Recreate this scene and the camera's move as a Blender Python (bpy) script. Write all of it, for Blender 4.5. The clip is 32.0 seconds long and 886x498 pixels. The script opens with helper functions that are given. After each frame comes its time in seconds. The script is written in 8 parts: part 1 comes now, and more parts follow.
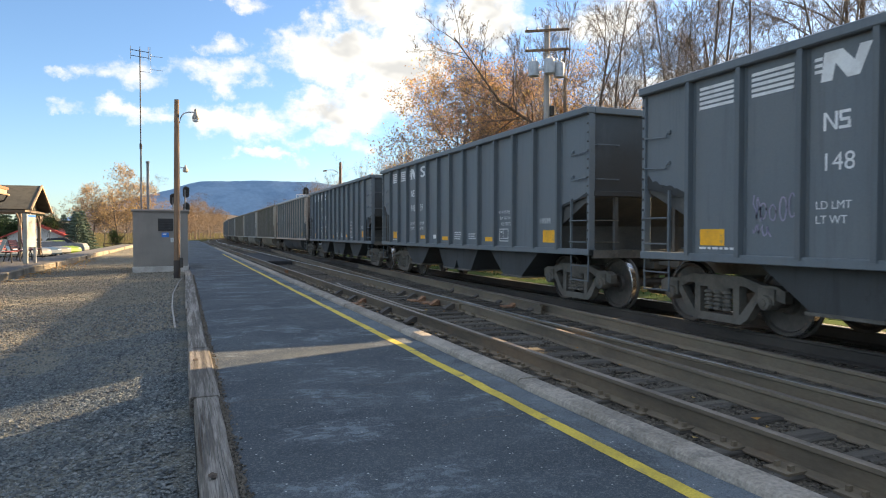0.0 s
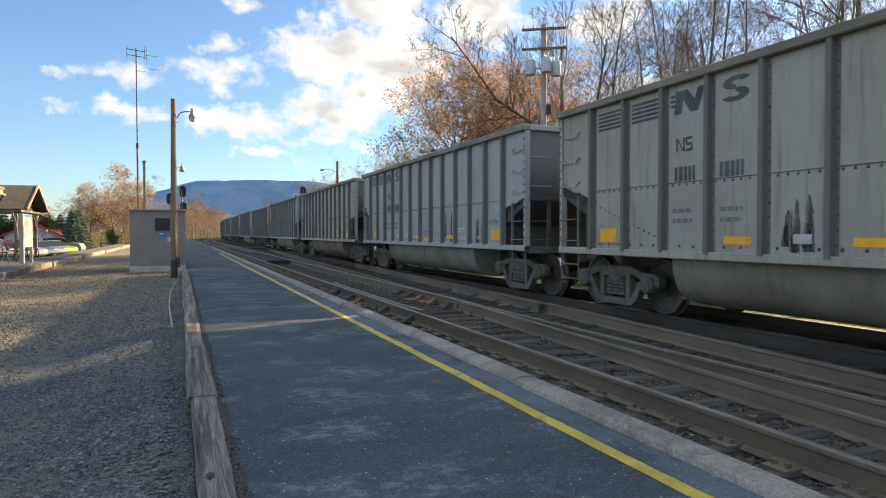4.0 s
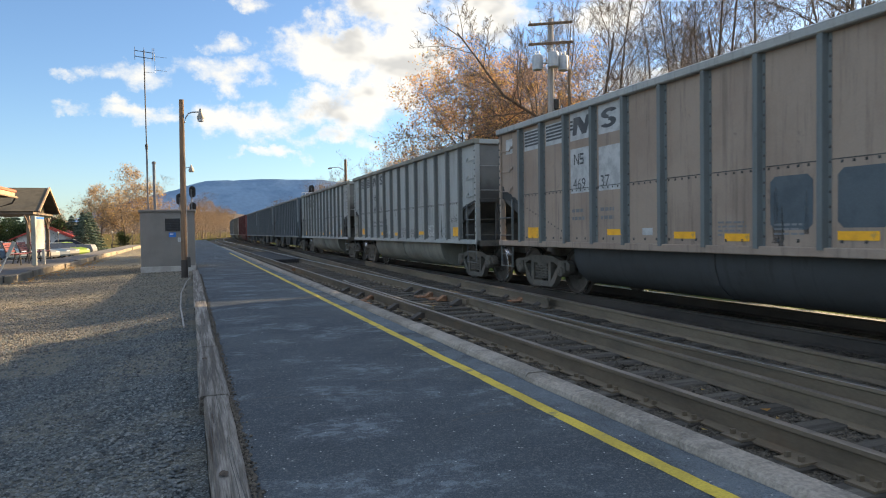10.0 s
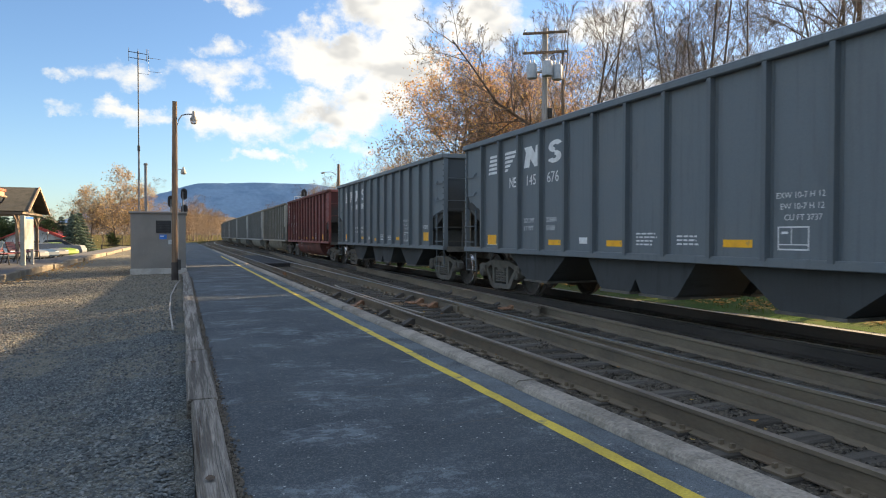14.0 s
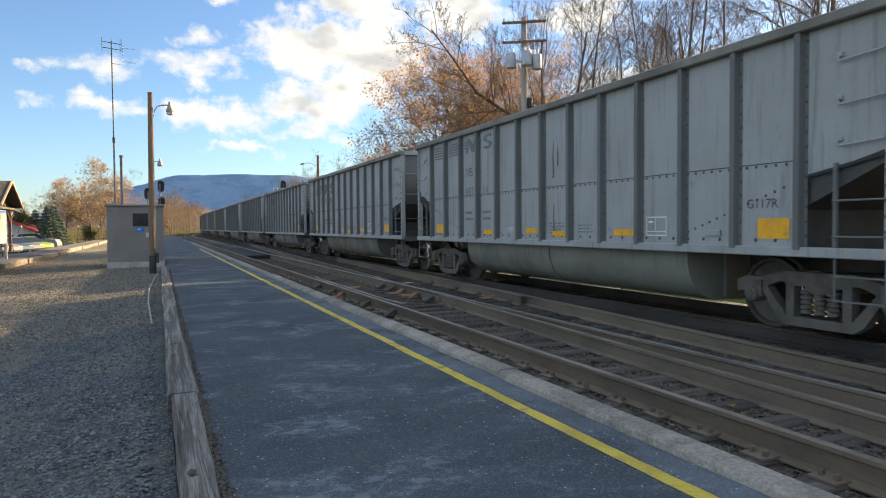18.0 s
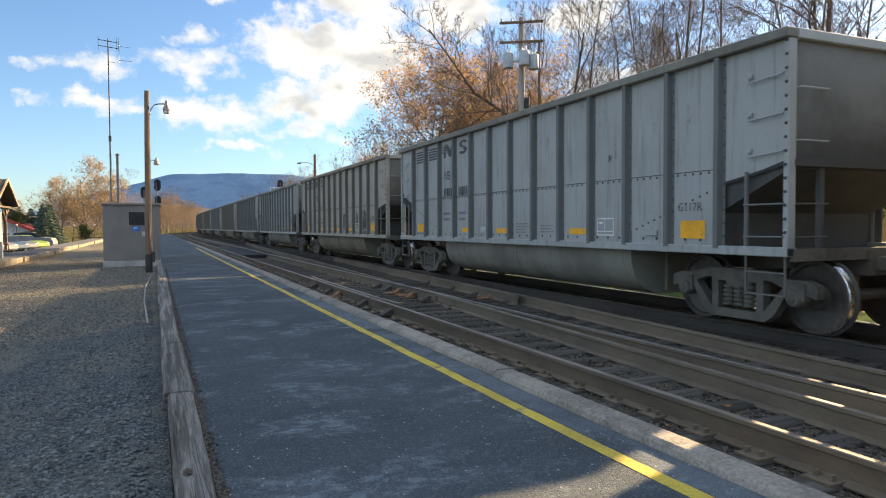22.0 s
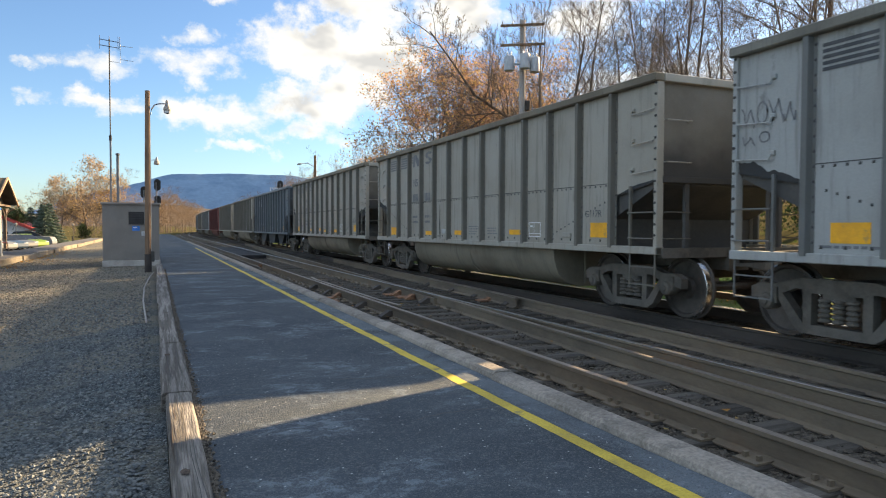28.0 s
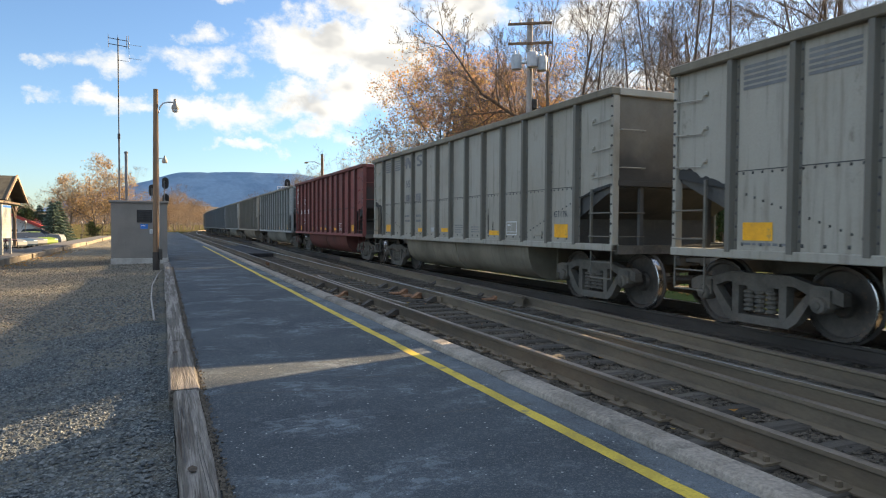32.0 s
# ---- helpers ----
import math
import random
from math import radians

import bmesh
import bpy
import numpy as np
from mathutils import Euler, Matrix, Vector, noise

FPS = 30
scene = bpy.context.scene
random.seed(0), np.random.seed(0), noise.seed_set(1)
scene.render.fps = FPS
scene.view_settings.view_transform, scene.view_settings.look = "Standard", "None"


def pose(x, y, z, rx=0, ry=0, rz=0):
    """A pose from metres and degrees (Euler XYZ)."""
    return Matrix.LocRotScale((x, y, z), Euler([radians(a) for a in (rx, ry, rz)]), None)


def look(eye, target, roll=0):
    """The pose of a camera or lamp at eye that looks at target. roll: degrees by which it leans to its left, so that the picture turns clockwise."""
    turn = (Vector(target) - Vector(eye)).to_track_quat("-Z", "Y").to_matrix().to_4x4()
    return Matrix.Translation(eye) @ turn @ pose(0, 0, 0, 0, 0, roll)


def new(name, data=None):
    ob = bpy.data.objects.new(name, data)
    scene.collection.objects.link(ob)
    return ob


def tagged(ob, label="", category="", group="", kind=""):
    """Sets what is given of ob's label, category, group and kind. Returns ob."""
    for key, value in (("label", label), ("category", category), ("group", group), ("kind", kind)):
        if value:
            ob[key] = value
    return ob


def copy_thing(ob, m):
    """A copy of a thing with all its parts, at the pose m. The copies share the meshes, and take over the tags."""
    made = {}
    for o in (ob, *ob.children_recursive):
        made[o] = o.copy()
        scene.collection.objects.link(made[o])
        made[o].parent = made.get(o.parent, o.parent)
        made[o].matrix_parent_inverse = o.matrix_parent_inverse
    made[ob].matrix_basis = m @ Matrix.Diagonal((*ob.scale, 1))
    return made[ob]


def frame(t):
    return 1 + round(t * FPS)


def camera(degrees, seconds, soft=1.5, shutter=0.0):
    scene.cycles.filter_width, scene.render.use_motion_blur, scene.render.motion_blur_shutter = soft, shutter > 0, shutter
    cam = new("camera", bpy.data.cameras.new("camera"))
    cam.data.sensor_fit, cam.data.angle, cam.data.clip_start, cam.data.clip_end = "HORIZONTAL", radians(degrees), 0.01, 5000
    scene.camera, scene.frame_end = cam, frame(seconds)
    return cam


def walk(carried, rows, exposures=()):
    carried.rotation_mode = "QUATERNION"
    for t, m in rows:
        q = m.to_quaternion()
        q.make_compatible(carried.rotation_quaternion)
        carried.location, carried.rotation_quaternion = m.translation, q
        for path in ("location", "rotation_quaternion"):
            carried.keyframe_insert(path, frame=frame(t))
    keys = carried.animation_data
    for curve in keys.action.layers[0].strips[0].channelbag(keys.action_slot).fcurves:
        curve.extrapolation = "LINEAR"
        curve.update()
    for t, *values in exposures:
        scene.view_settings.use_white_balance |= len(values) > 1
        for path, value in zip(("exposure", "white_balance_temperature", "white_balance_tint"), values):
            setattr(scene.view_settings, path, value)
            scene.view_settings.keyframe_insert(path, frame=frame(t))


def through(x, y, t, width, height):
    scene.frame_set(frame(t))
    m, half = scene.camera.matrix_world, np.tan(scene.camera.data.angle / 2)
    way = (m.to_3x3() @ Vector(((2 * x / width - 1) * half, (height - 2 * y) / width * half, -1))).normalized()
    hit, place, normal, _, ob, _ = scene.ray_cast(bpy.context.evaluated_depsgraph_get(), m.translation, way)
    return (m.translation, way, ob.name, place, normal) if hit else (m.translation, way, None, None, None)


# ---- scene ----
cam = camera(67.0, 32.0, soft=1.1, shutter=0.05)
EYE = (0.0, 0.0, 1.2)
walk(cam, [
    (0, pose(*EYE, 88.70, -0.02, -21.23)),
    (0.5, pose(*EYE, 88.69, -0.03, -21.32)),
    (1, pose(*EYE, 88.70, 0.01, -21.38)),
    (1.5, pose(*EYE, 88.72, 0.23, -21.44)),
    (2, pose(*EYE, 88.67, 0.30, -21.45)),
    (2.5, pose(*EYE, 88.65, 0.14, -21.42)),
    (3, pose(*EYE, 88.61, 0.18, -21.43)),
    (3.5, pose(*EYE, 88.62, 0.14, -21.43)),
    (5.5, pose(*EYE, 88.52, 0.14, -21.55)),
    (6, pose(*EYE, 88.54, 0.18, -21.59)),
    (6.5, pose(*EYE, 88.47, 0.23, -21.61)),
    (7, pose(*EYE, 88.26, 0.14, -20.99)),
    (7.5, pose(*EYE, 88.87, 0.67, -21.54)),
    (8, pose(*EYE, 89.16, 0.99, -20.49)),
    (8.5, pose(*EYE, 88.73, 0.51, -19.58)),
    (9, pose(*EYE, 88.42, 0.05, -20.10)),
    (9.5, pose(*EYE, 88.40, 0.21, -20.83)),
    (10, pose(*EYE, 88.33, 0.88, -20.71)),
    (10.5, pose(*EYE, 89.05, 0.15, -20.83)),
    (11, pose(*EYE, 89.61, 1.04, -22.30)),
    (11.5, pose(*EYE, 90.15, 1.28, -22.71)),
    (12, pose(*EYE, 90.19, 1.33, -20.89)),
    (12.5, pose(*EYE, 89.83, 1.56, -19.46)),
    (13, pose(*EYE, 89.24, 0.60, -19.14)),
    (13.5, pose(*EYE, 89.25, 0.00, -20.29)),
    (14, pose(*EYE, 88.88, -0.04, -21.39)),
    (14.5, pose(*EYE, 88.31, 0.20, -22.11)),
    (16.5, pose(*EYE, 88.17, 0.14, -22.71)),
    (17, pose(*EYE, 88.15, 0.45, -22.96)),
    (17.5, pose(*EYE, 88.12, 0.41, -22.98)),
    (18, pose(*EYE, 88.05, 0.47, -23.03)),
    (18.5, pose(*EYE, 88.01, 0.43, -23.09)),
    (19, pose(*EYE, 88.01, 0.40, -23.05)),
    (19.5, pose(*EYE, 88.02, 0.39, -23.06)),
    (20, pose(*EYE, 88.00, 0.34, -23.10)),
    (20.5, pose(*EYE, 88.03, 0.24, -23.15)),
    (21, pose(*EYE, 88.06, 0.20, -23.24)),
    (21.5, pose(*EYE, 87.92, 0.30, -23.18)),
    (22, pose(*EYE, 88.03, 0.29, -23.30)),
    (22.5, pose(*EYE, 88.10, 0.22, -23.37)),
    (23, pose(*EYE, 88.09, 0.12, -23.35)),
    (23.5, pose(*EYE, 88.14, 0.02, -23.30)),
    (24, pose(*EYE, 88.17, 0.10, -23.24)),
    (24.5, pose(*EYE, 88.23, 0.12, -23.23)),
    (25, pose(*EYE, 88.24, 0.16, -23.23)),
    (25.5, pose(*EYE, 88.28, 0.04, -23.23)),
    (27.5, pose(*EYE, 88.25, -0.09, -23.33)),
    (28, pose(*EYE, 88.20, -0.15, -23.33)),
    (28.5, pose(*EYE, 88.16, -0.18, -23.25)),
    (29, pose(*EYE, 88.14, -0.06, -23.24)),
    (29.5, pose(*EYE, 88.10, -0.10, -23.16)),
    (30, pose(*EYE, 88.12, -0.23, -23.08)),
    (30.5, pose(*EYE, 88.12, -0.26, -22.95)),
    (31, pose(*EYE, 88.09, -0.19, -22.89)),
    (31.5, pose(*EYE, 88.13, -0.16, -22.68)),
    (32, pose(*EYE, 88.09, -0.29, -22.75)),
], exposures=[(0.0, 2.52, 6650, 8), (2.0, 2.51, 6650, 8), (3.0, 2.40, 6650, 8), (6.0, 2.38, 6650, 8), (9.0, 2.35, 6650, 8), (17.0, 2.38, 6650, 8), (32.0, 2.40, 6650, 8)])

# ---- world, sun, sky ----
SUN_AZ = 70.5      # degrees from the track's direction towards the right
SUN_EL = 22.2
world = bpy.data.worlds.new("world")
scene.world = world
world.use_nodes = True


class Nodes:
    """Short-hand for building a node tree."""

    def __init__(self, tree):
        self.t = tree
        tree.nodes.clear()

    def add(self, kind, **values):
        n = self.t.nodes.new(kind)
        for k, v in values.items():
            if k == "operation":
                n.operation = v
            elif k == "data_type":
                n.data_type = v
            elif k == "blend_type":
                n.blend_type = v
        return n

    def link(self, a, b):
        self.t.links.new(a, b)

    def put(self, sock, v):
        if isinstance(v, bpy.types.NodeSocket):
            self.t.links.new(v, sock)
        else:
            sock.default_value = v

    def math(self, op, a, b=0.0, clamp=False):
        n = self.add("ShaderNodeMath", operation=op)
        n.use_clamp = clamp
        self.put(n.inputs[0], a)
        self.put(n.inputs[1], b)
        return n.outputs[0]

    def noise(self, vec, scale, detail=4.0, rough=0.55, dist=0.0):
        n = self.add("ShaderNodeTexNoise")
        if vec is not None:
            self.link(vec, n.inputs["Vector"])
        n.inputs["Scale"].default_value = scale
        n.inputs["Detail"].default_value = detail
        n.inputs["Roughness"].default_value = rough
        n.inputs["Distortion"].default_value = dist
        return n.outputs["Fac"]

    def cells(self, vec, scale):
        """Pebble pattern: a random value per cell and the distance to its middle."""
        n = self.add("ShaderNodeTexVoronoi")
        self.link(vec, n.inputs["Vector"])
        n.inputs["Scale"].default_value = scale
        sep = self.add("ShaderNodeSeparateColor")
        self.link(n.outputs["Color"], sep.inputs[0])
        return sep.outputs[0], n.outputs["Distance"]

    def ramp(self, fac, stops):
        n = self.add("ShaderNodeValToRGB")
        self.link(fac, n.inputs[0])
        e = n.color_ramp.elements
        while len(e) < len(stops):
            e.new(0.5)
        for el, (p, c) in zip(e, stops):
            el.position = p
            el.color = c if len(c) == 4 else (*c, 1)
        return n.outputs[0]

    def step(self, v, lo, hi):
        n = self.add("ShaderNodeMapRange")
        n.interpolation_type = "SMOOTHSTEP"
        self.put(n.inputs["Value"], v)
        n.inputs["From Min"].default_value = lo
        n.inputs["From Max"].default_value = hi
        return n.outputs[0]

    def mix(self, fac, a, b, blend="MIX"):
        n = self.add("ShaderNodeMix", data_type="RGBA", blend_type=blend)
        self.put(n.inputs[0], fac)
        for s, v in ((n.inputs[6], a), (n.inputs[7], b)):
            self.put(s, v if isinstance(v, bpy.types.NodeSocket) or len(v) == 4 else (*v, 1))
        return n.outputs[2]

    def mapping(self, vec, scale=(1, 1, 1), rot=(0, 0, 0), loc=(0, 0, 0)):
        n = self.add("ShaderNodeMapping")
        self.link(vec, n.inputs["Vector"])
        n.inputs["Scale"].default_value = scale
        n.inputs["Rotation"].default_value = rot
        n.inputs["Location"].default_value = loc
        return n.outputs[0]


def build_sky():
    g = Nodes(world.node_tree)
    sky = g.add("ShaderNodeTexSky")
    sky.sky_type = "NISHITA"
    sky.sun_disc = False
    sky.sun_elevation = radians(SUN_EL)
    sky.sun_rotation = radians(SUN_AZ)
    sky.altitude = 200
    sky.dust_density = 0.55
    sky.ozone_density = 1.6
    co = g.add("ShaderNodeTexCoord")
    sep = g.add("ShaderNodeSeparateXYZ")
    g.link(co.outputs["Generated"], sep.inputs[0])
    x, y, z = sep.outputs
    az = g.math("MULTIPLY", g.math("ARCTAN2", x, y), 57.2958)
    el = g.math("MULTIPLY", g.math("ARCSINE", z), 57.2958)
    # cumulus banks: (azimuth, elevation, half width, half height), in degrees
    banks = [(12.3, 14.7, 6.2, 2.6, 1.5), (18.0, 14.6, 5.0, 3.4, 1.5), (16.5, 18.5, 4.8, 2.2, 1.3), (12.4, 10.2, 5.2, 2.2, 1.4), (4.6, 9.1, 4.4, 1.5, 1.0), (11.5, 7.7, 3.4, 0.9, 0.8),
             (6.5, 6.7, 2.1, 0.45, 0.6), (-3.6, 12.2, 2.9, 0.9, 0.55), (3.2, 12.7, 3.2, 1.0, 0.6), (3.2, 14.7, 1.6, 0.6, 0.4), (3.7, 18.1, 2.2, 0.8, 0.6), (-7.8, 12.1, 1.0, 0.4, 0.3),
             (-7.5, 9.2, 1.0, 0.4, 0.3), (-3.2, 9.2, 2.8, 0.8, 0.65), (25.0, 17.9, 4.4, 2.4, 1.3), (15.6, 11.6, 4.2, 2.2, 1.3), (35.2, 17.0, 4.5, 2.0, 1.0),
             (42.0, 11.0, 8.0, 3.0, 1.0), (16.0, 22.0, 6.0, 2.2, 1.3)]
    warp = g.noise(co.outputs["Generated"], 15.0, 6.0, 0.62)
    warp2 = g.noise(g.mapping(co.outputs["Generated"], loc=(3.1, 1.7, 5.2)), 15.0, 6.0, 0.62)
    aw = g.math("ADD", az, g.math("MULTIPLY", g.math("SUBTRACT", warp, 0.5), 9.0))
    ew = g.math("ADD", el, g.math("MULTIPLY", g.math("SUBTRACT", warp2, 0.5), 5.5))
    field = None
    for a, e, w, h, dense in banks:
        da = g.math("DIVIDE", g.math("SUBTRACT", aw, a), w)
        de = g.math("DIVIDE", g.math("SUBTRACT", ew, e), h)
        d = g.math("MULTIPLY", g.math("SUBTRACT", 1.0, g.math("ADD", g.math("MULTIPLY", da, da), g.math("MULTIPLY", de, de))), dense)
        field = d if field is None else g.math("MAXIMUM", field, d)
    # scattered clouds over the rest of the sky
    flat = g.mapping(co.outputs["Generated"], scale=(2.2, 2.2, 6.0))
    rest = g.math("MULTIPLY", g.math("SUBTRACT", g.noise(flat, 1.6, 6.0, 0.6), 0.49), 6.0)
    away = g.math("MAXIMUM", g.step(g.math("ABSOLUTE", g.math("SUBTRACT", az, 15.0)), 42.0, 62.0), g.step(el, 30.0, 42.0))
    field = g.math("MAXIMUM", field, g.math("SUBTRACT", g.math("MULTIPLY", rest, away), g.math("MULTIPLY", g.math("SUBTRACT", 1.0, away), 1.0)))
    fine = g.math("MULTIPLY", g.math("SUBTRACT", g.noise(g.mapping(co.outputs["Generated"], scale=(1, 1, 1.6)), 26.0, 9.0, 0.62), 0.5), 3.0)
    cover = g.step(g.math("ADD", field, fine), -0.42, 1.15)
    # thick middles turn grey, rims stay bright
    lump = g.noise(g.mapping(co.outputs["Generated"], scale=(1, 1, 1.8)), 11.0, 3.0, 0.5)
    thick = g.math("MULTIPLY", g.step(field, 0.45, 1.2), g.step(lump, 0.5, 0.64))
    white = g.mix(thick, (4.25, 4.12, 3.91), (2.89, 2.86, 2.83))
    # clouds out of view are set brighter and bluer, added as fill light
    white = g.mix(away, white, (7.73, 8.33, 9.1))
    air = g.mix(1.0, sky.outputs[0], (0.56, 0.66, 0.79), "MULTIPLY")
    out = g.mix(cover, air, white)
    bg = g.add("ShaderNodeBackground")
    g.link(out, bg.inputs[0])
    bg.inputs[1].default_value = 0.05
    o = g.add("ShaderNodeOutputWorld")
    g.link(bg.outputs[0], o.inputs[0])


build_sky()
sun = new("sun", bpy.data.lights.new("sun", "SUN"))
sun.data.energy, sun.data.angle, sun.data.color = 4.4, radians(0.6), (1.0, 0.72, 0.42)
_a, _e = radians(SUN_AZ), radians(SUN_EL)
sun.matrix_world = look((0, 0, 60), (-math.sin(_a) * math.cos(_e), -math.cos(_a) * math.cos(_e), 60 - math.sin(_e)))


# ---- materials ----
def material(name, base, second=None, rough=0.8, metal=0.0, scale=3.0, fine=40.0, bump=0.15, stretch=(1, 1, 1),
             third=None, grain=0.25, spec=0.4, depth=0.01, mid=(0.42, 0.62), rand=0.0):
    """Principled surface in two or three colours, mottled at two scales, with relief."""
    m = bpy.data.materials.new(name)
    m.use_nodes = True
    g = Nodes(m.node_tree)
    co = g.add("ShaderNodeTexCoord").outputs["Object"]
    vec = g.mapping(co, scale=stretch)
    n1 = g.noise(vec, scale, 5.0, 0.6)
    n2 = g.noise(vec, fine, 3.0, 0.6)
    second = second or tuple(c * 0.72 for c in base)
    col = g.mix(g.step(n1, *mid), base, second)
    if third:
        n3 = g.noise(g.mapping(vec, loc=(7.3, 2.1, 4.4)), scale * 1.7, 6.0, 0.65)
        col = g.mix(g.step(n3, 0.56, 0.68), col, third)
    tone = g.math("ADD", g.math("MULTIPLY", g.math("SUBTRACT", n2, 0.5), 2.0 * grain), 1.0)
    if rand:
        info = g.add("ShaderNodeObjectInfo")
        tone = g.math("MULTIPLY", tone, g.math("ADD", g.math("MULTIPLY", info.outputs["Random"], 2 * rand), 1.0 - rand))
    comb = g.add("ShaderNodeCombineColor")
    for s in comb.inputs:
        g.link(tone, s)
    col = g.mix(1.0, col, comb.outputs[0], "MULTIPLY")
    p = g.add("ShaderNodeBsdfPrincipled")
    g.link(col, p.inputs["Base Color"])
    p.inputs["Metallic"].default_value = metal
    p.inputs["Specular IOR Level"].default_value = spec
    g.put(p.inputs["Roughness"], g.math("ADD", g.math("MULTIPLY", g.math("SUBTRACT", n1, 0.5), 0.25), rough, True))
    if bump:
        b = g.add("ShaderNodeBump")
        b.inputs["Strength"].default_value = bump
        b.inputs["Distance"].default_value = depth
        g.link(g.math("ADD", n2, g.math("MULTIPLY", n1, 0.6)), b.inputs["Height"])
        g.link(b.outputs[0], p.inputs["Normal"])
    o = g.add("ShaderNodeOutputMaterial")
    g.link(p.outputs[0], o.inputs[0])
    return m


def glass(name, tint, rough=0.05):
    m = bpy.data.materials.new(name)
    m.use_nodes = True
    p = m.node_tree.nodes["Principled BSDF"]
    p.inputs["Base Color"].default_value = (*tint, 1)
    p.inputs["Roughness"].default_value = rough
    p.inputs["Specular IOR Level"].default_value = 0.4
    return m


def island(name, colours, rough=0.85, through=0.0):
    """Leaves or stones: one colour out of several per piece."""
    m = bpy.data.materials.new(name)
    m.use_nodes = True
    g = Nodes(m.node_tree)
    geo = g.add("ShaderNodeNewGeometry")
    n = len(colours)
    col = g.ramp(geo.outputs["Random Per Island"], [((i + 0.5) / n, c) for i, c in enumerate(colours)])
    p = g.add("ShaderNodeBsdfPrincipled")
    g.link(col, p.inputs["Base Color"])
    p.inputs["Roughness"].default_value = rough
    p.inputs["Specular IOR Level"].default_value = 0.08
    o = g.add("ShaderNodeOutputMaterial")
    if through:
        t = g.add("ShaderNodeBsdfTranslucent")
        g.link(col, t.inputs[0])
        mx = g.add("ShaderNodeMixShader")
        mx.inputs[0].default_value = through
        g.link(p.outputs[0], mx.inputs[1])
        g.link(t.outputs[0], mx.inputs[2])
        g.link(mx.outputs[0], o.inputs[0])
    else:
        g.link(p.outputs[0], o.inputs[0])
    return m


def paint(name, base, dust, stain, rough=0.55, soot=None):
    """Weathered car paint: run-down streaks, dust and soot blotches."""
    m = bpy.data.materials.new(name)
    m.use_nodes = True
    g = Nodes(m.node_tree)
    co = g.add("ShaderNodeTexCoord").outputs["Object"]
    info = g.add("ShaderNodeObjectInfo").outputs["Random"]
    off = g.add("ShaderNodeVectorMath")
    off.operation = "ADD"
    g.link(co, off.inputs[0])
    comb = g.add("ShaderNodeCombineXYZ")
    g.link(g.math("MULTIPLY", info, 60.0), comb.inputs[1])
    g.link(comb.outputs[0], off.inputs[1])
    v = off.outputs[0]
    big = g.noise(v, 0.9, 5.0, 0.6)
    streak = g.noise(g.mapping(v, scale=(1, 7.0, 0.45)), 1.6, 5.0, 0.65)
    fine = g.noise(v, 55.0, 3.0, 0.6)
    spots = g.noise(g.mapping(v, scale=(1, 1.0, 0.6)), 3.2, 6.0, 0.7)
    col = g.mix(g.math("MULTIPLY", g.step(big, 0.38, 0.68), 0.8), base, dust)
    col = g.mix(g.math("MULTIPLY", g.step(streak, 0.5, 0.72), 0.55), col, stain)
    col = g.mix(g.math("MULTIPLY", g.step(spots, 0.63, 0.72), 0.6), col, stain)
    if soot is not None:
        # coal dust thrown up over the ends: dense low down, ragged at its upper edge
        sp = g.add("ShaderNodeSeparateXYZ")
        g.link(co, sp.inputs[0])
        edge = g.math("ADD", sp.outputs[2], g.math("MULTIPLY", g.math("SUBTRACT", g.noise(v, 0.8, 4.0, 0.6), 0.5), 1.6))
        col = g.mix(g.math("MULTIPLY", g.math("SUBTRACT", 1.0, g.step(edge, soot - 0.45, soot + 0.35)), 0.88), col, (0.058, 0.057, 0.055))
    tone = g.math("ADD", 0.86, g.math("MULTIPLY", fine, 0.28))
    cc = g.add("ShaderNodeCombineColor")
    for s in cc.inputs:
        g.link(tone, s)
    col = g.mix(1.0, col, cc.outputs[0], "MULTIPLY")
    p = g.add("ShaderNodeBsdfPrincipled")
    g.link(col, p.inputs["Base Color"])
    g.put(p.inputs["Roughness"], g.math("ADD", rough, g.math("MULTIPLY", g.math("SUBTRACT", big, 0.5), 0.3)))
    p.inputs["Specular IOR Level"].default_value = 0.2
    b = g.add("ShaderNodeBump")
    b.inputs["Strength"].default_value = 0.25
    b.inputs["Distance"].default_value = 0.02
    g.link(g.math("ADD", g.noise(v, 1.3, 2.0, 0.5), g.math("MULTIPLY", fine, 0.05)), b.inputs["Height"])
    g.link(b.outputs[0], p.inputs["Normal"])
    o = g.add("ShaderNodeOutputMaterial")
    g.link(p.outputs[0], o.inputs[0])
    return m


def finish(g, col, height, rough, strength, distance, spec=0.3):
    p = g.add("ShaderNodeBsdfPrincipled")
    g.link(col, p.inputs["Base Color"])
    p.inputs["Roughness"].default_value = rough
    p.inputs["Specular IOR Level"].default_value = spec
    b = g.add("ShaderNodeBump")
    b.inputs["Strength"].default_value = strength
    b.inputs["Distance"].default_value = distance
    g.link(height, b.inputs["Height"])
    g.link(b.outputs[0], p.inputs["Normal"])
    o = g.add("ShaderNodeOutputMaterial")
    g.link(p.outputs[0], o.inputs[0])


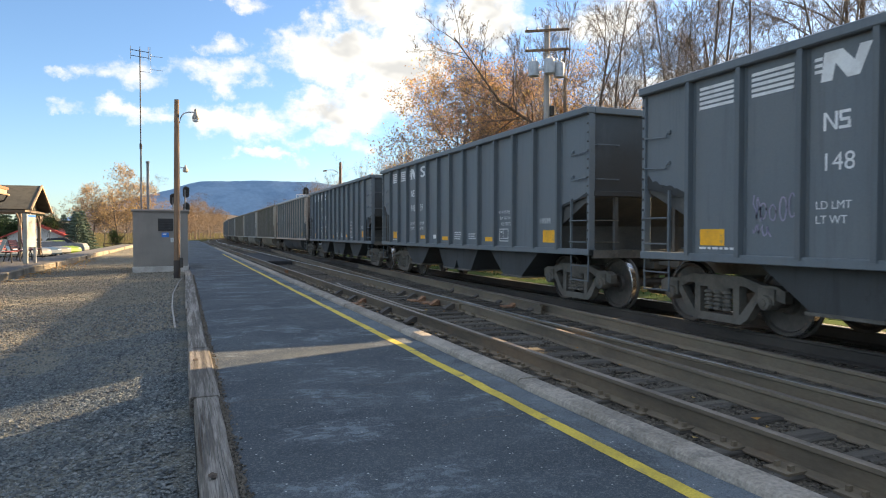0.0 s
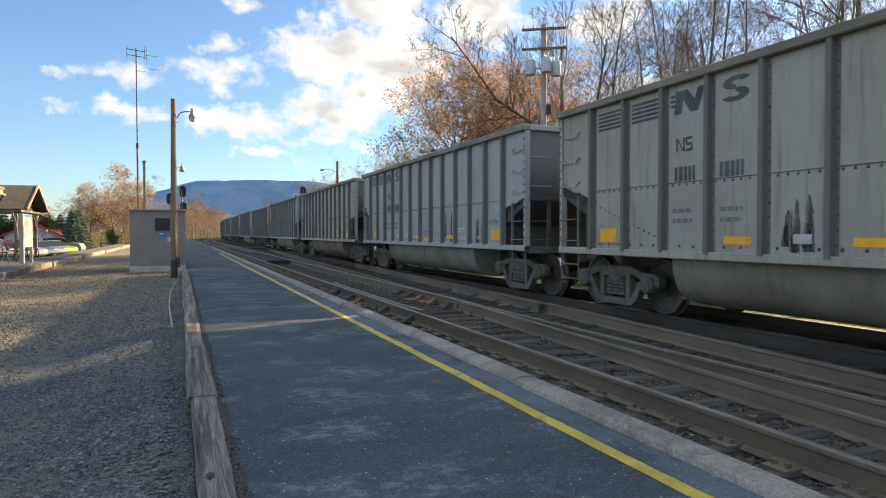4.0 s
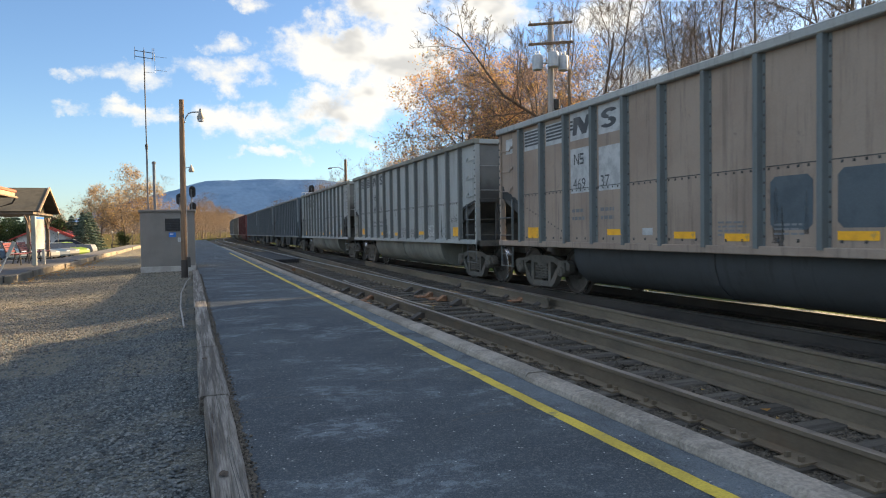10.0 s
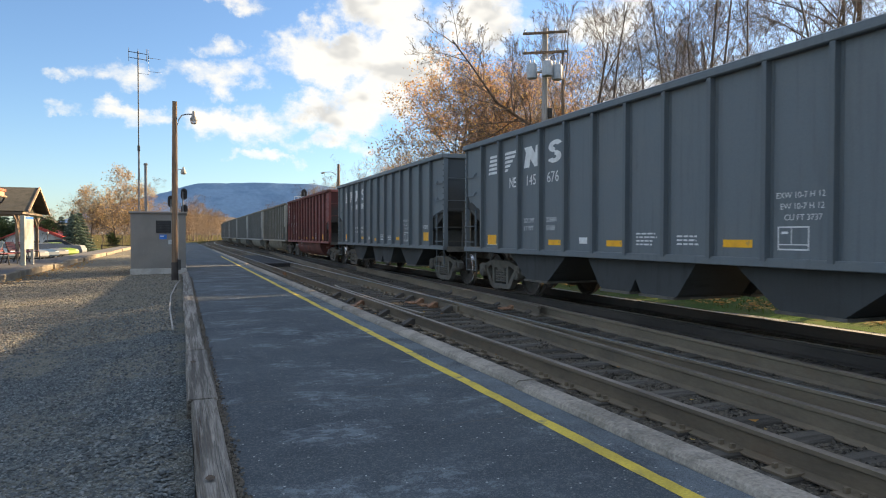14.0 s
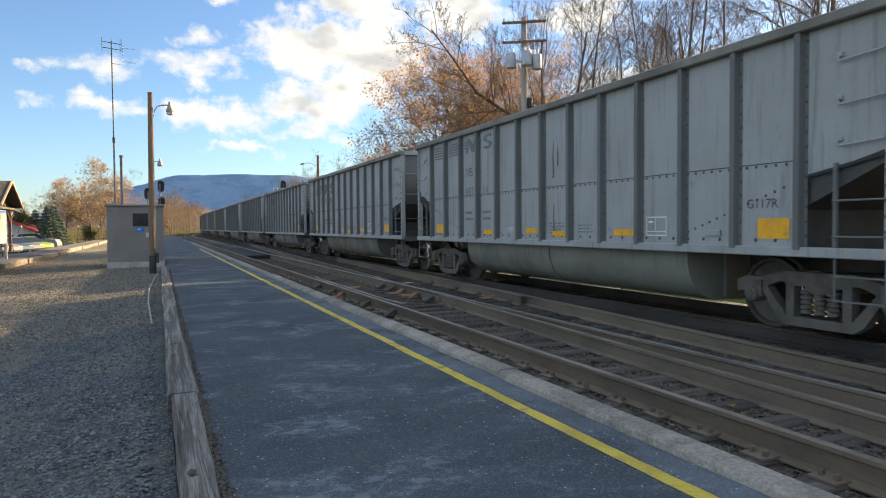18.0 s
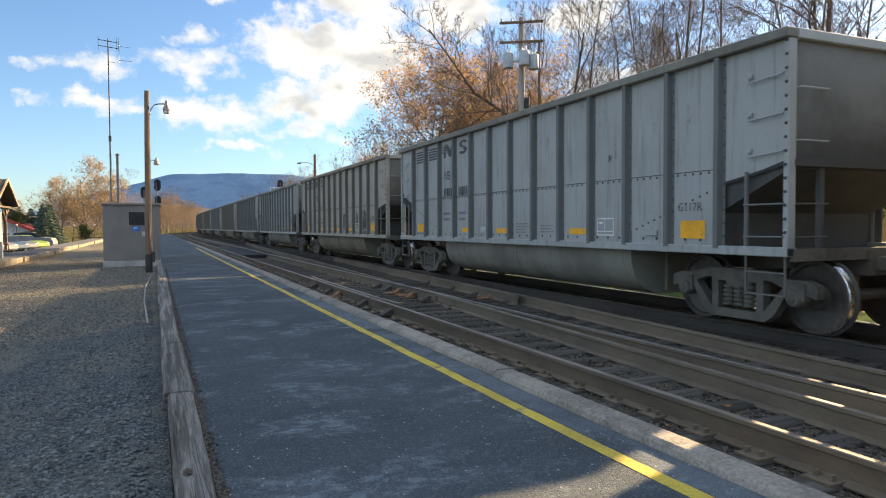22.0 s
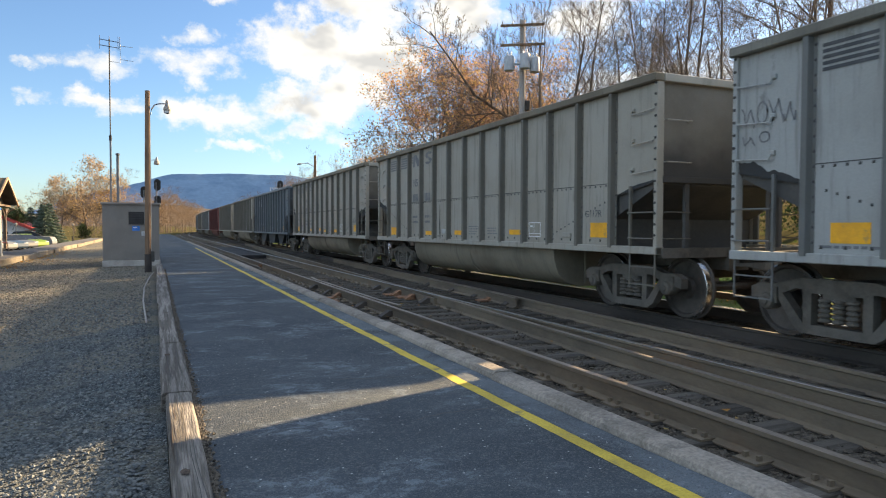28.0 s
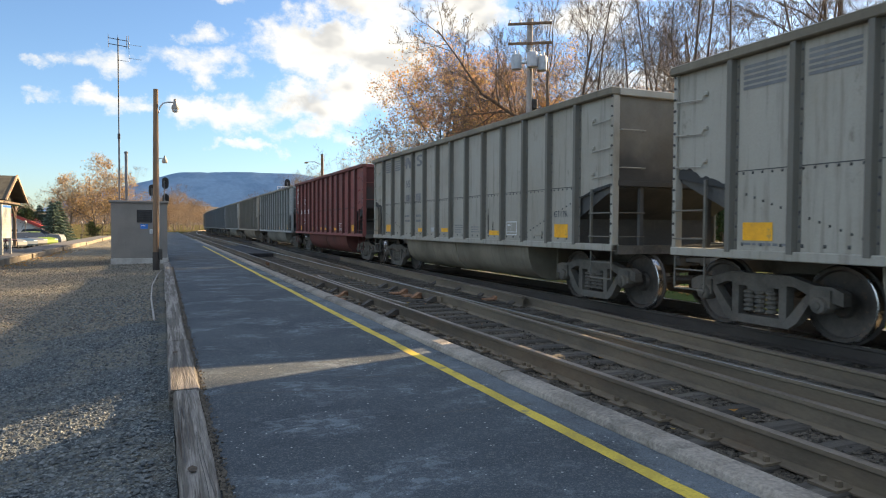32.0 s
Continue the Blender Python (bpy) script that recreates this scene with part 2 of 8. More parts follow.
def asphalt_surface():
    m = bpy.data.materials.new("asphalt")
    m.use_nodes = True
    g = Nodes(m.node_tree)
    co = g.add("ShaderNodeTexCoord").outputs["Object"]
    big = g.noise(g.mapping(co, scale=(0.6, 1.0, 1)), 0.7, 4.0, 0.6)
    wear = g.noise(g.mapping(co, scale=(0.75, 1.0, 1), loc=(3, 8.6, 0)), 1.6, 5.0, 0.62, 0.5)
    torn = g.noise(g.mapping(co, scale=(0.85, 1.0, 1), loc=(1, 4, 0)), 9.0, 10.0, 0.78, 0.6)
    ragged = g.noise(co, 60.0, 5.0, 0.8)
    grain, dist = g.cells(co, 170.0)
    grit, dist2 = g.cells(g.mapping(co, loc=(5, 1, 2)), 80.0)
    speck, dist3 = g.cells(g.mapping(co, loc=(2, 7, 3)), 55.0)
    col = g.mix(g.step(big, 0.36, 0.64), (0.066, 0.081, 0.094), (0.044, 0.055, 0.067))
    # pale worn skin: torn flakes inside broad patches that lie across the platform
    worn = g.math("MULTIPLY", g.step(wear, 0.48, 0.62), g.step(g.math("ADD", torn, g.math("MULTIPLY", g.math("SUBTRACT", ragged, 0.5), 0.22)), 0.47, 0.56))
    # soft sheen of the broad bands, put into the colour as paleness
    sheen = g.math("MULTIPLY", g.step(wear, 0.50, 0.66), 0.25)
    # the strip past the safety line has weathered paler
    sp = g.add("ShaderNodeSeparateXYZ")
    g.link(co, sp.inputs[0])
    strip = g.math("MULTIPLY", g.step(sp.outputs[0], 2.20, 2.28), g.step(g.math("ADD", wear, g.math("MULTIPLY", g.math("SUBTRACT", ragged, 0.5), 0.3)), 0.36, 0.56))
    worn = g.math("MAXIMUM", g.math("MAXIMUM", worn, sheen), g.math("MULTIPLY", strip, 0.62))
    col = g.mix(g.math("MULTIPLY", worn, 0.72), col, (0.195, 0.23, 0.262))
    col = g.mix(g.math("MULTIPLY", g.step(grit, 0.82, 0.94), 0.28), col, (0.21, 0.22, 0.22))
    col = g.mix(g.math("MULTIPLY", g.step(grain, 0.76, 0.96), 0.36), col, (0.20, 0.21, 0.21))
    col = g.mix(g.math("MULTIPLY", g.math("SUBTRACT", 1.0, g.step(grain, 0.06, 0.36)), 0.35), col, (0.018, 0.02, 0.022))
    col = g.mix(g.math("MULTIPLY", g.step(speck, 0.975, 0.985), g.math("SUBTRACT", 1.0, g.step(dist3, 0.25, 0.4))), col, (0.42, 0.43, 0.42))
    finish(g, col, g.math("SUBTRACT", g.math("MULTIPLY", ragged, 0.5), g.math("ADD", dist, dist2)), 0.9, 0.7, 0.006, 0.25)
    return m


def pebbles(name, colours, scale, patch, rough=0.95, strength=1.0):
    """Crushed stone: pebbles of several greys in two sizes, with fines between and patches of another tone."""
    m = bpy.data.materials.new(name)
    m.use_nodes = True
    g = Nodes(m.node_tree)
    co = g.add("ShaderNodeTexCoord").outputs["Object"]
    jog = g.noise(co, scale * 0.9, 2.0, 0.5)
    vec = g.add("ShaderNodeVectorMath")
    vec.operation = "ADD"
    g.link(co, vec.inputs[0])
    cb = g.add("ShaderNodeCombineXYZ")
    g.link(g.math("MULTIPLY", jog, 0.5 / scale), cb.inputs[0])
    g.link(cb.outputs[0], vec.inputs[1])
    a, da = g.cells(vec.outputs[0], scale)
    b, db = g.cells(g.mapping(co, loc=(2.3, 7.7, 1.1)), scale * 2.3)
    n = len(colours)
    stops = [((i + 0.5) / n, c) for i, c in enumerate(colours)]
    fines = g.ramp(b, stops)
    big = g.ramp(a, stops)
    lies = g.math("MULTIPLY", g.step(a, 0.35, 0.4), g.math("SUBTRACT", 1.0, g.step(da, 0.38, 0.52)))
    col = g.mix(lies, fines, big)
    tone = g.noise(co, 0.9, 7.0, 0.72)
    sp = g.add("ShaderNodeSeparateXYZ")
    g.link(co, sp.inputs[0])
    # more of the patch tone from about 6 to 17 m along y
    drive = g.step(g.math("ADD", sp.outputs[1], g.math("MULTIPLY", g.math("SUBTRACT", tone, 0.5), 14.0)), 6.0, 17.0)
    col = g.mix(g.math("ADD", g.math("MULTIPLY", g.step(tone, 0.42, 0.60), 0.35), g.math("MULTIPLY", drive, 0.5)), col, patch)
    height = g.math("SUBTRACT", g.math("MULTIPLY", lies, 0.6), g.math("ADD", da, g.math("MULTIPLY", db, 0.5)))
    finish(g, col, height, rough, strength, 0.9 / scale, 0.06)
    return m


def grime_film(name="run_down_grime", lo=0.29, hi=0.6, most=0.78, stretch=(1, 11.0, 0.6), tone=(0.05, 0.054, 0.056)):
    """Thin run-down grime: streaky and patchy, the paint shows through."""
    m = bpy.data.materials.new(name)
    m.use_nodes = True
    g = Nodes(m.node_tree)
    co = g.add("ShaderNodeTexCoord").outputs["Object"]
    s = g.noise(g.mapping(co, scale=stretch), 2.6, 5.0, 0.65)
    k = g.noise(co, 30.0, 3.0, 0.6)
    p = g.add("ShaderNodeBsdfPrincipled")
    p.inputs["Base Color"].default_value = (*tone, 1)
    p.inputs["Roughness"].default_value = 0.8
    g.link(g.math("MULTIPLY", g.step(g.math("ADD", s, g.math("MULTIPLY", g.math("SUBTRACT", k, 0.5), 0.3)), lo, hi), most), p.inputs["Alpha"])
    o = g.add("ShaderNodeOutputMaterial")
    g.link(p.outputs[0], o.inputs[0])
    return m


M = {
    "asphalt": asphalt_surface(),
    "kerb": material("kerb_concrete", (0.27, 0.238, 0.20), (0.19, 0.168, 0.14), 0.9, scale=2.6, fine=45, bump=0.8, third=(0.17, 0.152, 0.13), grain=0.7, rand=0.12),
    "yellow": material("yellow_line_paint", (0.56, 0.42, 0.05), (0.44, 0.33, 0.045), 0.75, scale=3, fine=70, bump=0.4, third=(0.20, 0.18, 0.09), grain=0.45),
    "timber": material("weathered_timber", (0.235, 0.215, 0.19), (0.105, 0.092, 0.078), 0.92, scale=2.6, fine=20, bump=1.0, stretch=(9, 0.3, 9),
                       third=(0.05, 0.036, 0.026), grain=0.9, rand=0.2, depth=0.012, mid=(0.40, 0.56)),
    "knot": material("knot_wood", (0.085, 0.058, 0.038), (0.045, 0.031, 0.022), 0.9, scale=14, fine=60, bump=0.6, third=(0.13, 0.085, 0.05), grain=0.5),
    "gravel": pebbles("grey_gravel", [(0.040, 0.049, 0.056), (0.095, 0.113, 0.121), (0.064, 0.077, 0.084), (0.15, 0.172, 0.18), (0.048, 0.058, 0.065), (0.24, 0.265, 0.268)], 38.0, (0.25, 0.222, 0.165)),
    "palegravel": pebbles("pale_gravel", [(0.14, 0.155, 0.16), (0.24, 0.255, 0.265), (0.18, 0.195, 0.20), (0.31, 0.33, 0.34), (0.11, 0.125, 0.11)], 24.0, (0.22, 0.225, 0.215)),
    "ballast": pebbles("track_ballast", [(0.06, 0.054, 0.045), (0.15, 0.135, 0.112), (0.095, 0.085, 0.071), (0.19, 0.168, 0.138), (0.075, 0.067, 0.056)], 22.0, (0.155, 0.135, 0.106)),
    "rail": material("rail_rust", (0.178, 0.143, 0.098), (0.128, 0.105, 0.075), 0.8, scale=2.0, fine=50, bump=0.25, third=(0.165, 0.12, 0.078), grain=0.25, stretch=(1, 0.3, 1)),
    # plain dark for braces; on far-track rails it stands for the train's shade
    "raildark": material("sooty_rail", (0.07, 0.06, 0.05), (0.05, 0.043, 0.037), 0.85, scale=2.0, fine=50, bump=0.25, grain=0.25, stretch=(1, 0.3, 1)),
    "railhead": material("polished_rail_head", (0.56, 0.55, 0.53), (0.42, 0.40, 0.37), 0.32, metal=1.0, scale=1.2, fine=30, bump=0.02, grain=0.1),
    "dullhead": material("dull_rail_head", (0.26, 0.22, 0.18), (0.18, 0.15, 0.12), 0.55, metal=0.6, scale=1.2, fine=30, bump=0.05, grain=0.2),
    "tie": material("creosoted_tie", (0.112, 0.103, 0.089), (0.068, 0.062, 0.054), 0.95, scale=2.0, fine=30, bump=0.6, stretch=(0.4, 4, 4), third=(0.165, 0.15, 0.13), grain=0.4, rand=0.25, spec=0.1),
    "rust": material("orange_rust", (0.30, 0.155, 0.08), (0.15, 0.085, 0.052), 0.9, scale=6, fine=60, bump=0.5, third=(0.13, 0.06, 0.03), grain=0.4),
    "grass": material("short_grass", (0.07, 0.11, 0.042), (0.095, 0.11, 0.055), 1.0, scale=0.6, fine=60, bump=0.8, depth=0.03, third=(0.15, 0.11, 0.05), grain=0.6, spec=0.0),
    "litter": material("leaf_litter", (0.085, 0.075, 0.038), (0.062, 0.058, 0.03), 1.0, scale=0.5, fine=18, bump=0.8, depth=0.05, third=(0.07, 0.09, 0.03), grain=0.6, spec=0.0),
    "bark": material("grey_bark", (0.155, 0.122, 0.097), (0.10, 0.08, 0.065), 0.95, scale=3, fine=20, bump=0.6, stretch=(2, 2, 0.5), grain=0.4),
    "film": grime_film(),
    "sootfilm": grime_film("coal_soot_film", 0.22, 0.42, 0.96, (1, 2.0, 1.2), (0.033, 0.034, 0.034)),
    "rivet": material("grimy_rivet", (0.075, 0.078, 0.078), (0.055, 0.055, 0.053), 0.8, scale=6, fine=40, bump=0.1),
    "pole": material("weathered_pole", (0.20, 0.132, 0.085), (0.125, 0.085, 0.058), 0.9, scale=2.5, fine=40, bump=0.5, stretch=(4, 4, 0.25), third=(0.25, 0.145, 0.075), grain=0.35),
    "polegrey": material("grey_pole", (0.33, 0.31, 0.29), (0.24, 0.225, 0.21), 0.9, scale=2.5, fine=40, bump=0.4, stretch=(4, 4, 0.25), grain=0.3),
    "tar": material("tarred_pole_foot", (0.05, 0.042, 0.038), rough=0.85, scale=4, fine=40),
    "steel": material("galvanised_steel", (0.42, 0.43, 0.44), (0.33, 0.34, 0.35), 0.45, metal=0.7, scale=4, fine=40, bump=0.05, grain=0.15),
    "greysteel": material("weathered_grey_steel", (0.17, 0.18, 0.195), (0.125, 0.13, 0.14), 0.6, metal=0.2, scale=4, fine=40, bump=0.05, grain=0.15),
    "darksteel": material("dark_steel", (0.055, 0.053, 0.05), (0.04, 0.036, 0.033), 0.65, metal=0.2, scale=3, fine=40, bump=0.2, third=(0.085, 0.06, 0.045)),
    "truck": material("dusty_cast_steel", (0.125, 0.114, 0.097), (0.085, 0.078, 0.067), 0.9, scale=3, fine=30, bump=0.3, third=(0.13, 0.113, 0.092)),
    "wheel": material("wheel_steel", (0.09, 0.081, 0.072), (0.065, 0.058, 0.052), 0.6, metal=0.3, scale=4, fine=40, bump=0.2, third=(0.15, 0.11, 0.08)),
    "tread": material("bright_wheel_tread", (0.6, 0.6, 0.6), (0.5, 0.5, 0.5), 0.25, metal=1.0, scale=5, fine=40, bump=0.02, grain=0.1),
    # near-black, used on slope sheets, shear plates, floors, braces and cracks
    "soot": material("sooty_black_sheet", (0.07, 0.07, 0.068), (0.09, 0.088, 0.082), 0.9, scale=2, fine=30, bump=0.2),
    "reflector": material("amber_reflector", (0.85, 0.42, 0.015), (0.75, 0.36, 0.02), 0.5, scale=5, fine=60, bump=0.05, third=(0.55, 0.30, 0.06), grain=0.1),
    "white": material("white_stencil", (0.70, 0.71, 0.70), (0.60, 0.60, 0.59), 0.75, scale=4, fine=60, bump=0.05, grain=0.15),
    "lilac": material("lilac_spray", (0.30, 0.27, 0.36), (0.24, 0.22, 0.30), 0.7, scale=4, fine=60, bump=0.05, grain=0.2),
    "teal": material("dark_teal_repaint", (0.075, 0.098, 0.115), (0.06, 0.078, 0.092), 0.6, scale=2, fine=50, bump=0.05, grain=0.2),
    "faded": material("faded_stencil", (0.45, 0.46, 0.46), (0.33, 0.34, 0.34), 0.8, scale=4, fine=60, bump=0.05, grain=0.2),
    "black": material("black_stencil", (0.06, 0.065, 0.07), (0.10, 0.105, 0.11), 0.75, scale=3, fine=50, bump=0.05, grain=0.2),
    "greymark": material("worn_grey_stencil", (0.15, 0.155, 0.16), (0.20, 0.205, 0.21), 0.8, scale=3, fine=50, bump=0.05, grain=0.2),
    "shed": material("taupe_metal_siding", (0.21, 0.196, 0.178), (0.185, 0.172, 0.157), 0.6, scale=1.2, fine=50, bump=0.1, grain=0.1),
    "concrete": material("pale_concrete", (0.42, 0.40, 0.37), (0.33, 0.315, 0.29), 0.9, scale=2, fine=50, bump=0.4, grain=0.25),
    "sunbleached": material("worn_platform_concrete", (0.22, 0.185, 0.135), (0.15, 0.127, 0.095), 0.9, scale=1.5, fine=50, bump=0.4, grain=0.4, third=(0.14, 0.12, 0.095)),
    "louvre": material("dark_louvre", (0.024, 0.024, 0.025), rough=0.6, scale=4, fine=40),
    "blue": material("blue_notice", (0.03, 0.17, 0.55), rough=0.5, scale=4, fine=40, bump=0.02, grain=0.1),
    "lamp": material("lamp_enamel", (0.33, 0.31, 0.28), (0.24, 0.22, 0.20), 0.5, scale=5, fine=40, bump=0.05),
    "potgrey": material("transformer_paint", (0.40, 0.43, 0.46), (0.34, 0.37, 0.40), 0.5, scale=3, fine=40, bump=0.05, grain=0.1),
    "shingle": material("brown_shingles", (0.066, 0.06, 0.045), (0.046, 0.042, 0.032), 0.9, scale=2, fine=14, bump=0.6, grain=0.35),
    "redroof": material("red_metal_roof", (0.42, 0.055, 0.04), (0.34, 0.045, 0.035), 0.5, scale=1.5, fine=40, bump=0.1, grain=0.1),
    "redtrim": material("red_fascia", (0.36, 0.10, 0.05), (0.28, 0.08, 0.04), 0.6, scale=2, fine=40, bump=0.1),
    "creamtrim": material("cream_fascia", (0.36, 0.245, 0.155), (0.28, 0.19, 0.12), 0.7, scale=2, fine=40, bump=0.1),
    "soffit": material("tan_soffit_boards", (0.19, 0.15, 0.11), (0.14, 0.11, 0.08), 0.8, scale=2, fine=30, bump=0.3, stretch=(1, 6, 1)),
    "postpaint": material("brown_post_paint", (0.22, 0.16, 0.11), (0.15, 0.11, 0.078), 0.7, scale=3, fine=40, bump=0.15),
    "whitewall": material("white_wall", (0.55, 0.545, 0.53), (0.47, 0.465, 0.45), 0.85, scale=1, fine=40, bump=0.15, grain=0.1),
    "binyellow": material("yellow_plastic", (0.52, 0.28, 0.02), (0.42, 0.22, 0.02), 0.5, scale=3, fine=40, bump=0.05, grain=0.1),
    "benchwood": material("bench_slats", (0.15, 0.032, 0.036), (0.11, 0.025, 0.028), 0.6, scale=3, fine=40, bump=0.2, stretch=(1, 4, 4)),
    "signface": material("sign_board", (0.33, 0.35, 0.325), (0.27, 0.29, 0.27), 0.5, scale=3, fine=40, bump=0.05, grain=0.1),
    "rubber": material("tyre_rubber", (0.02, 0.02, 0.021), rough=0.85, scale=5, fine=60),
    "crossing": material("rubber_crossing_panel", (0.022, 0.022, 0.024), (0.032, 0.032, 0.033), 0.9, scale=3, fine=40, bump=0.3),
    "road": material("lot_asphalt", (0.085, 0.085, 0.088), (0.065, 0.065, 0.068), 0.9, scale=0.5, fine=60, bump=0.4, grain=0.35),
    "window": glass("dark_glass", (0.015, 0.018, 0.02)),
    "carglass": material("tinted_car_glass", (0.012, 0.015, 0.019), (0.016, 0.019, 0.024), 0.25, scale=2, fine=20, bump=0.0, grain=0.05, spec=0.25),
    "headlamp": glass("lamp_glass", (0.55, 0.56, 0.58), 0.1),
    # haze of the distance is mixed into this blue
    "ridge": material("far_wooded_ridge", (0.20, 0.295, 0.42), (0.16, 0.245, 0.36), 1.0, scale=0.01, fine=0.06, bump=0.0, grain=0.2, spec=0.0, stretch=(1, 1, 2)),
    "ridgenear": material("near_wooded_slope", (0.105, 0.097, 0.095), (0.08, 0.075, 0.077), 1.0, scale=0.02, fine=0.15, bump=0.0, grain=0.3, spec=0.0),
    "stones": island("loose_grey_stone", [(0.065, 0.072, 0.076), (0.115, 0.127, 0.131), (0.21, 0.222, 0.22), (0.085, 0.094, 0.098), (0.155, 0.168, 0.171), (0.075, 0.083, 0.087)]),
    "drivestones": island("dusty_lot_stone", [(0.11, 0.10, 0.085), (0.18, 0.165, 0.135), (0.27, 0.245, 0.20), (0.14, 0.127, 0.105), (0.22, 0.20, 0.16), (0.085, 0.082, 0.075)]),
    "ballaststones": island("loose_ballast_stone", [(0.06, 0.053, 0.044), (0.115, 0.102, 0.084), (0.16, 0.142, 0.116), (0.085, 0.075, 0.062), (0.13, 0.114, 0.093), (0.04, 0.036, 0.03)]),
    "leaf_orange": island("orange_leaf", [(0.40, 0.245, 0.155), (0.44, 0.265, 0.145), (0.34, 0.225, 0.155), (0.55, 0.40, 0.09), (0.43, 0.26, 0.16), (0.30, 0.21, 0.155)], 0.7, 0.5),
    "leaf_yellow": island("yellow_leaf", [(0.37, 0.255, 0.14), (0.33, 0.23, 0.135), (0.28, 0.21, 0.145), (0.42, 0.30, 0.115), (0.25, 0.195, 0.145)], 0.7, 0.45),
    "leaf_tan": island("tan_leaf", [(0.25, 0.185, 0.125), (0.29, 0.20, 0.12), (0.21, 0.16, 0.115), (0.31, 0.205, 0.11), (0.18, 0.145, 0.11)], 0.7, 0.35),
    "needle": island("spruce_needle", [(0.07, 0.10, 0.07), (0.10, 0.135, 0.095), (0.14, 0.17, 0.13), (0.055, 0.08, 0.06)], 0.8, 0.1),
    "leaf_green": island("dark_green_leaf", [(0.035, 0.06, 0.025), (0.05, 0.08, 0.03), (0.07, 0.10, 0.04), (0.04, 0.065, 0.03)], 0.8, 0.2),
    "fallen": island("fallen_leaf", [(0.30, 0.15, 0.05), (0.40, 0.22, 0.06), (0.22, 0.12, 0.05), (0.35, 0.26, 0.10)], 0.8, 0.2),
    "blade": island("grass_blade", [(0.07, 0.12, 0.025), (0.11, 0.15, 0.04), (0.15, 0.15, 0.06), (0.06, 0.10, 0.02)], 0.8, 0.3),
}
COATS = {
    "grey": ((0.34, 0.353, 0.342), (0.295, 0.302, 0.287), (0.155, 0.157, 0.148), 0.55),
    "warm": ((0.342, 0.325, 0.28), (0.296, 0.275, 0.228), (0.158, 0.143, 0.116), 0.55),
    "tan": ((0.365, 0.305, 0.25), (0.30, 0.245, 0.198), (0.16, 0.138, 0.115), 0.6),
    "brown": ((0.315, 0.25, 0.20), (0.255, 0.195, 0.155), (0.135, 0.112, 0.095), 0.6),
    "dark": ((0.13, 0.15, 0.165), (0.147, 0.161, 0.168), (0.108, 0.119, 0.127), 0.5),
    "red": ((0.225, 0.072, 0.064), (0.19, 0.075, 0.068), (0.095, 0.052, 0.047), 0.55),
}
PAINT, RIBPAINT, ENDPAINT, TUBPAINT = {}, {}, {}, {}
for key, (b0, b1, b2, rg) in COATS.items():
    PAINT[key] = paint(key + "_car_paint", b0, b1, b2, rg)
    # ribs and ladders darker than the sheets, least so on charcoal cars
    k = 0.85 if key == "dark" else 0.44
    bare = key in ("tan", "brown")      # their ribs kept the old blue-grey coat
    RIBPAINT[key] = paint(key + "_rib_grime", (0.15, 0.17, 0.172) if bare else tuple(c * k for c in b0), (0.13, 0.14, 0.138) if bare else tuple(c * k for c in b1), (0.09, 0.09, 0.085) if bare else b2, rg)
    # ends: base paint cut to about half, with soot laid over it
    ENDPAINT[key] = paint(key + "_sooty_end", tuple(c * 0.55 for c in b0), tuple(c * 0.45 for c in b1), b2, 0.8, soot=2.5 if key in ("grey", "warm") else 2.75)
    # hopper bays hold under-car shade in their colour; tan and brown tubs are dark
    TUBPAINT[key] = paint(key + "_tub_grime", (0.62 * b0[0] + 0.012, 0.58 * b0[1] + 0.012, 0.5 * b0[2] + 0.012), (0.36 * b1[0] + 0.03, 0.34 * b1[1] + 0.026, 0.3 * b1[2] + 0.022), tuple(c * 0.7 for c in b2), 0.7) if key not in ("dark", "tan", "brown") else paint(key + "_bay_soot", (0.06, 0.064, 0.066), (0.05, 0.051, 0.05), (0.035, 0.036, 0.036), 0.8)


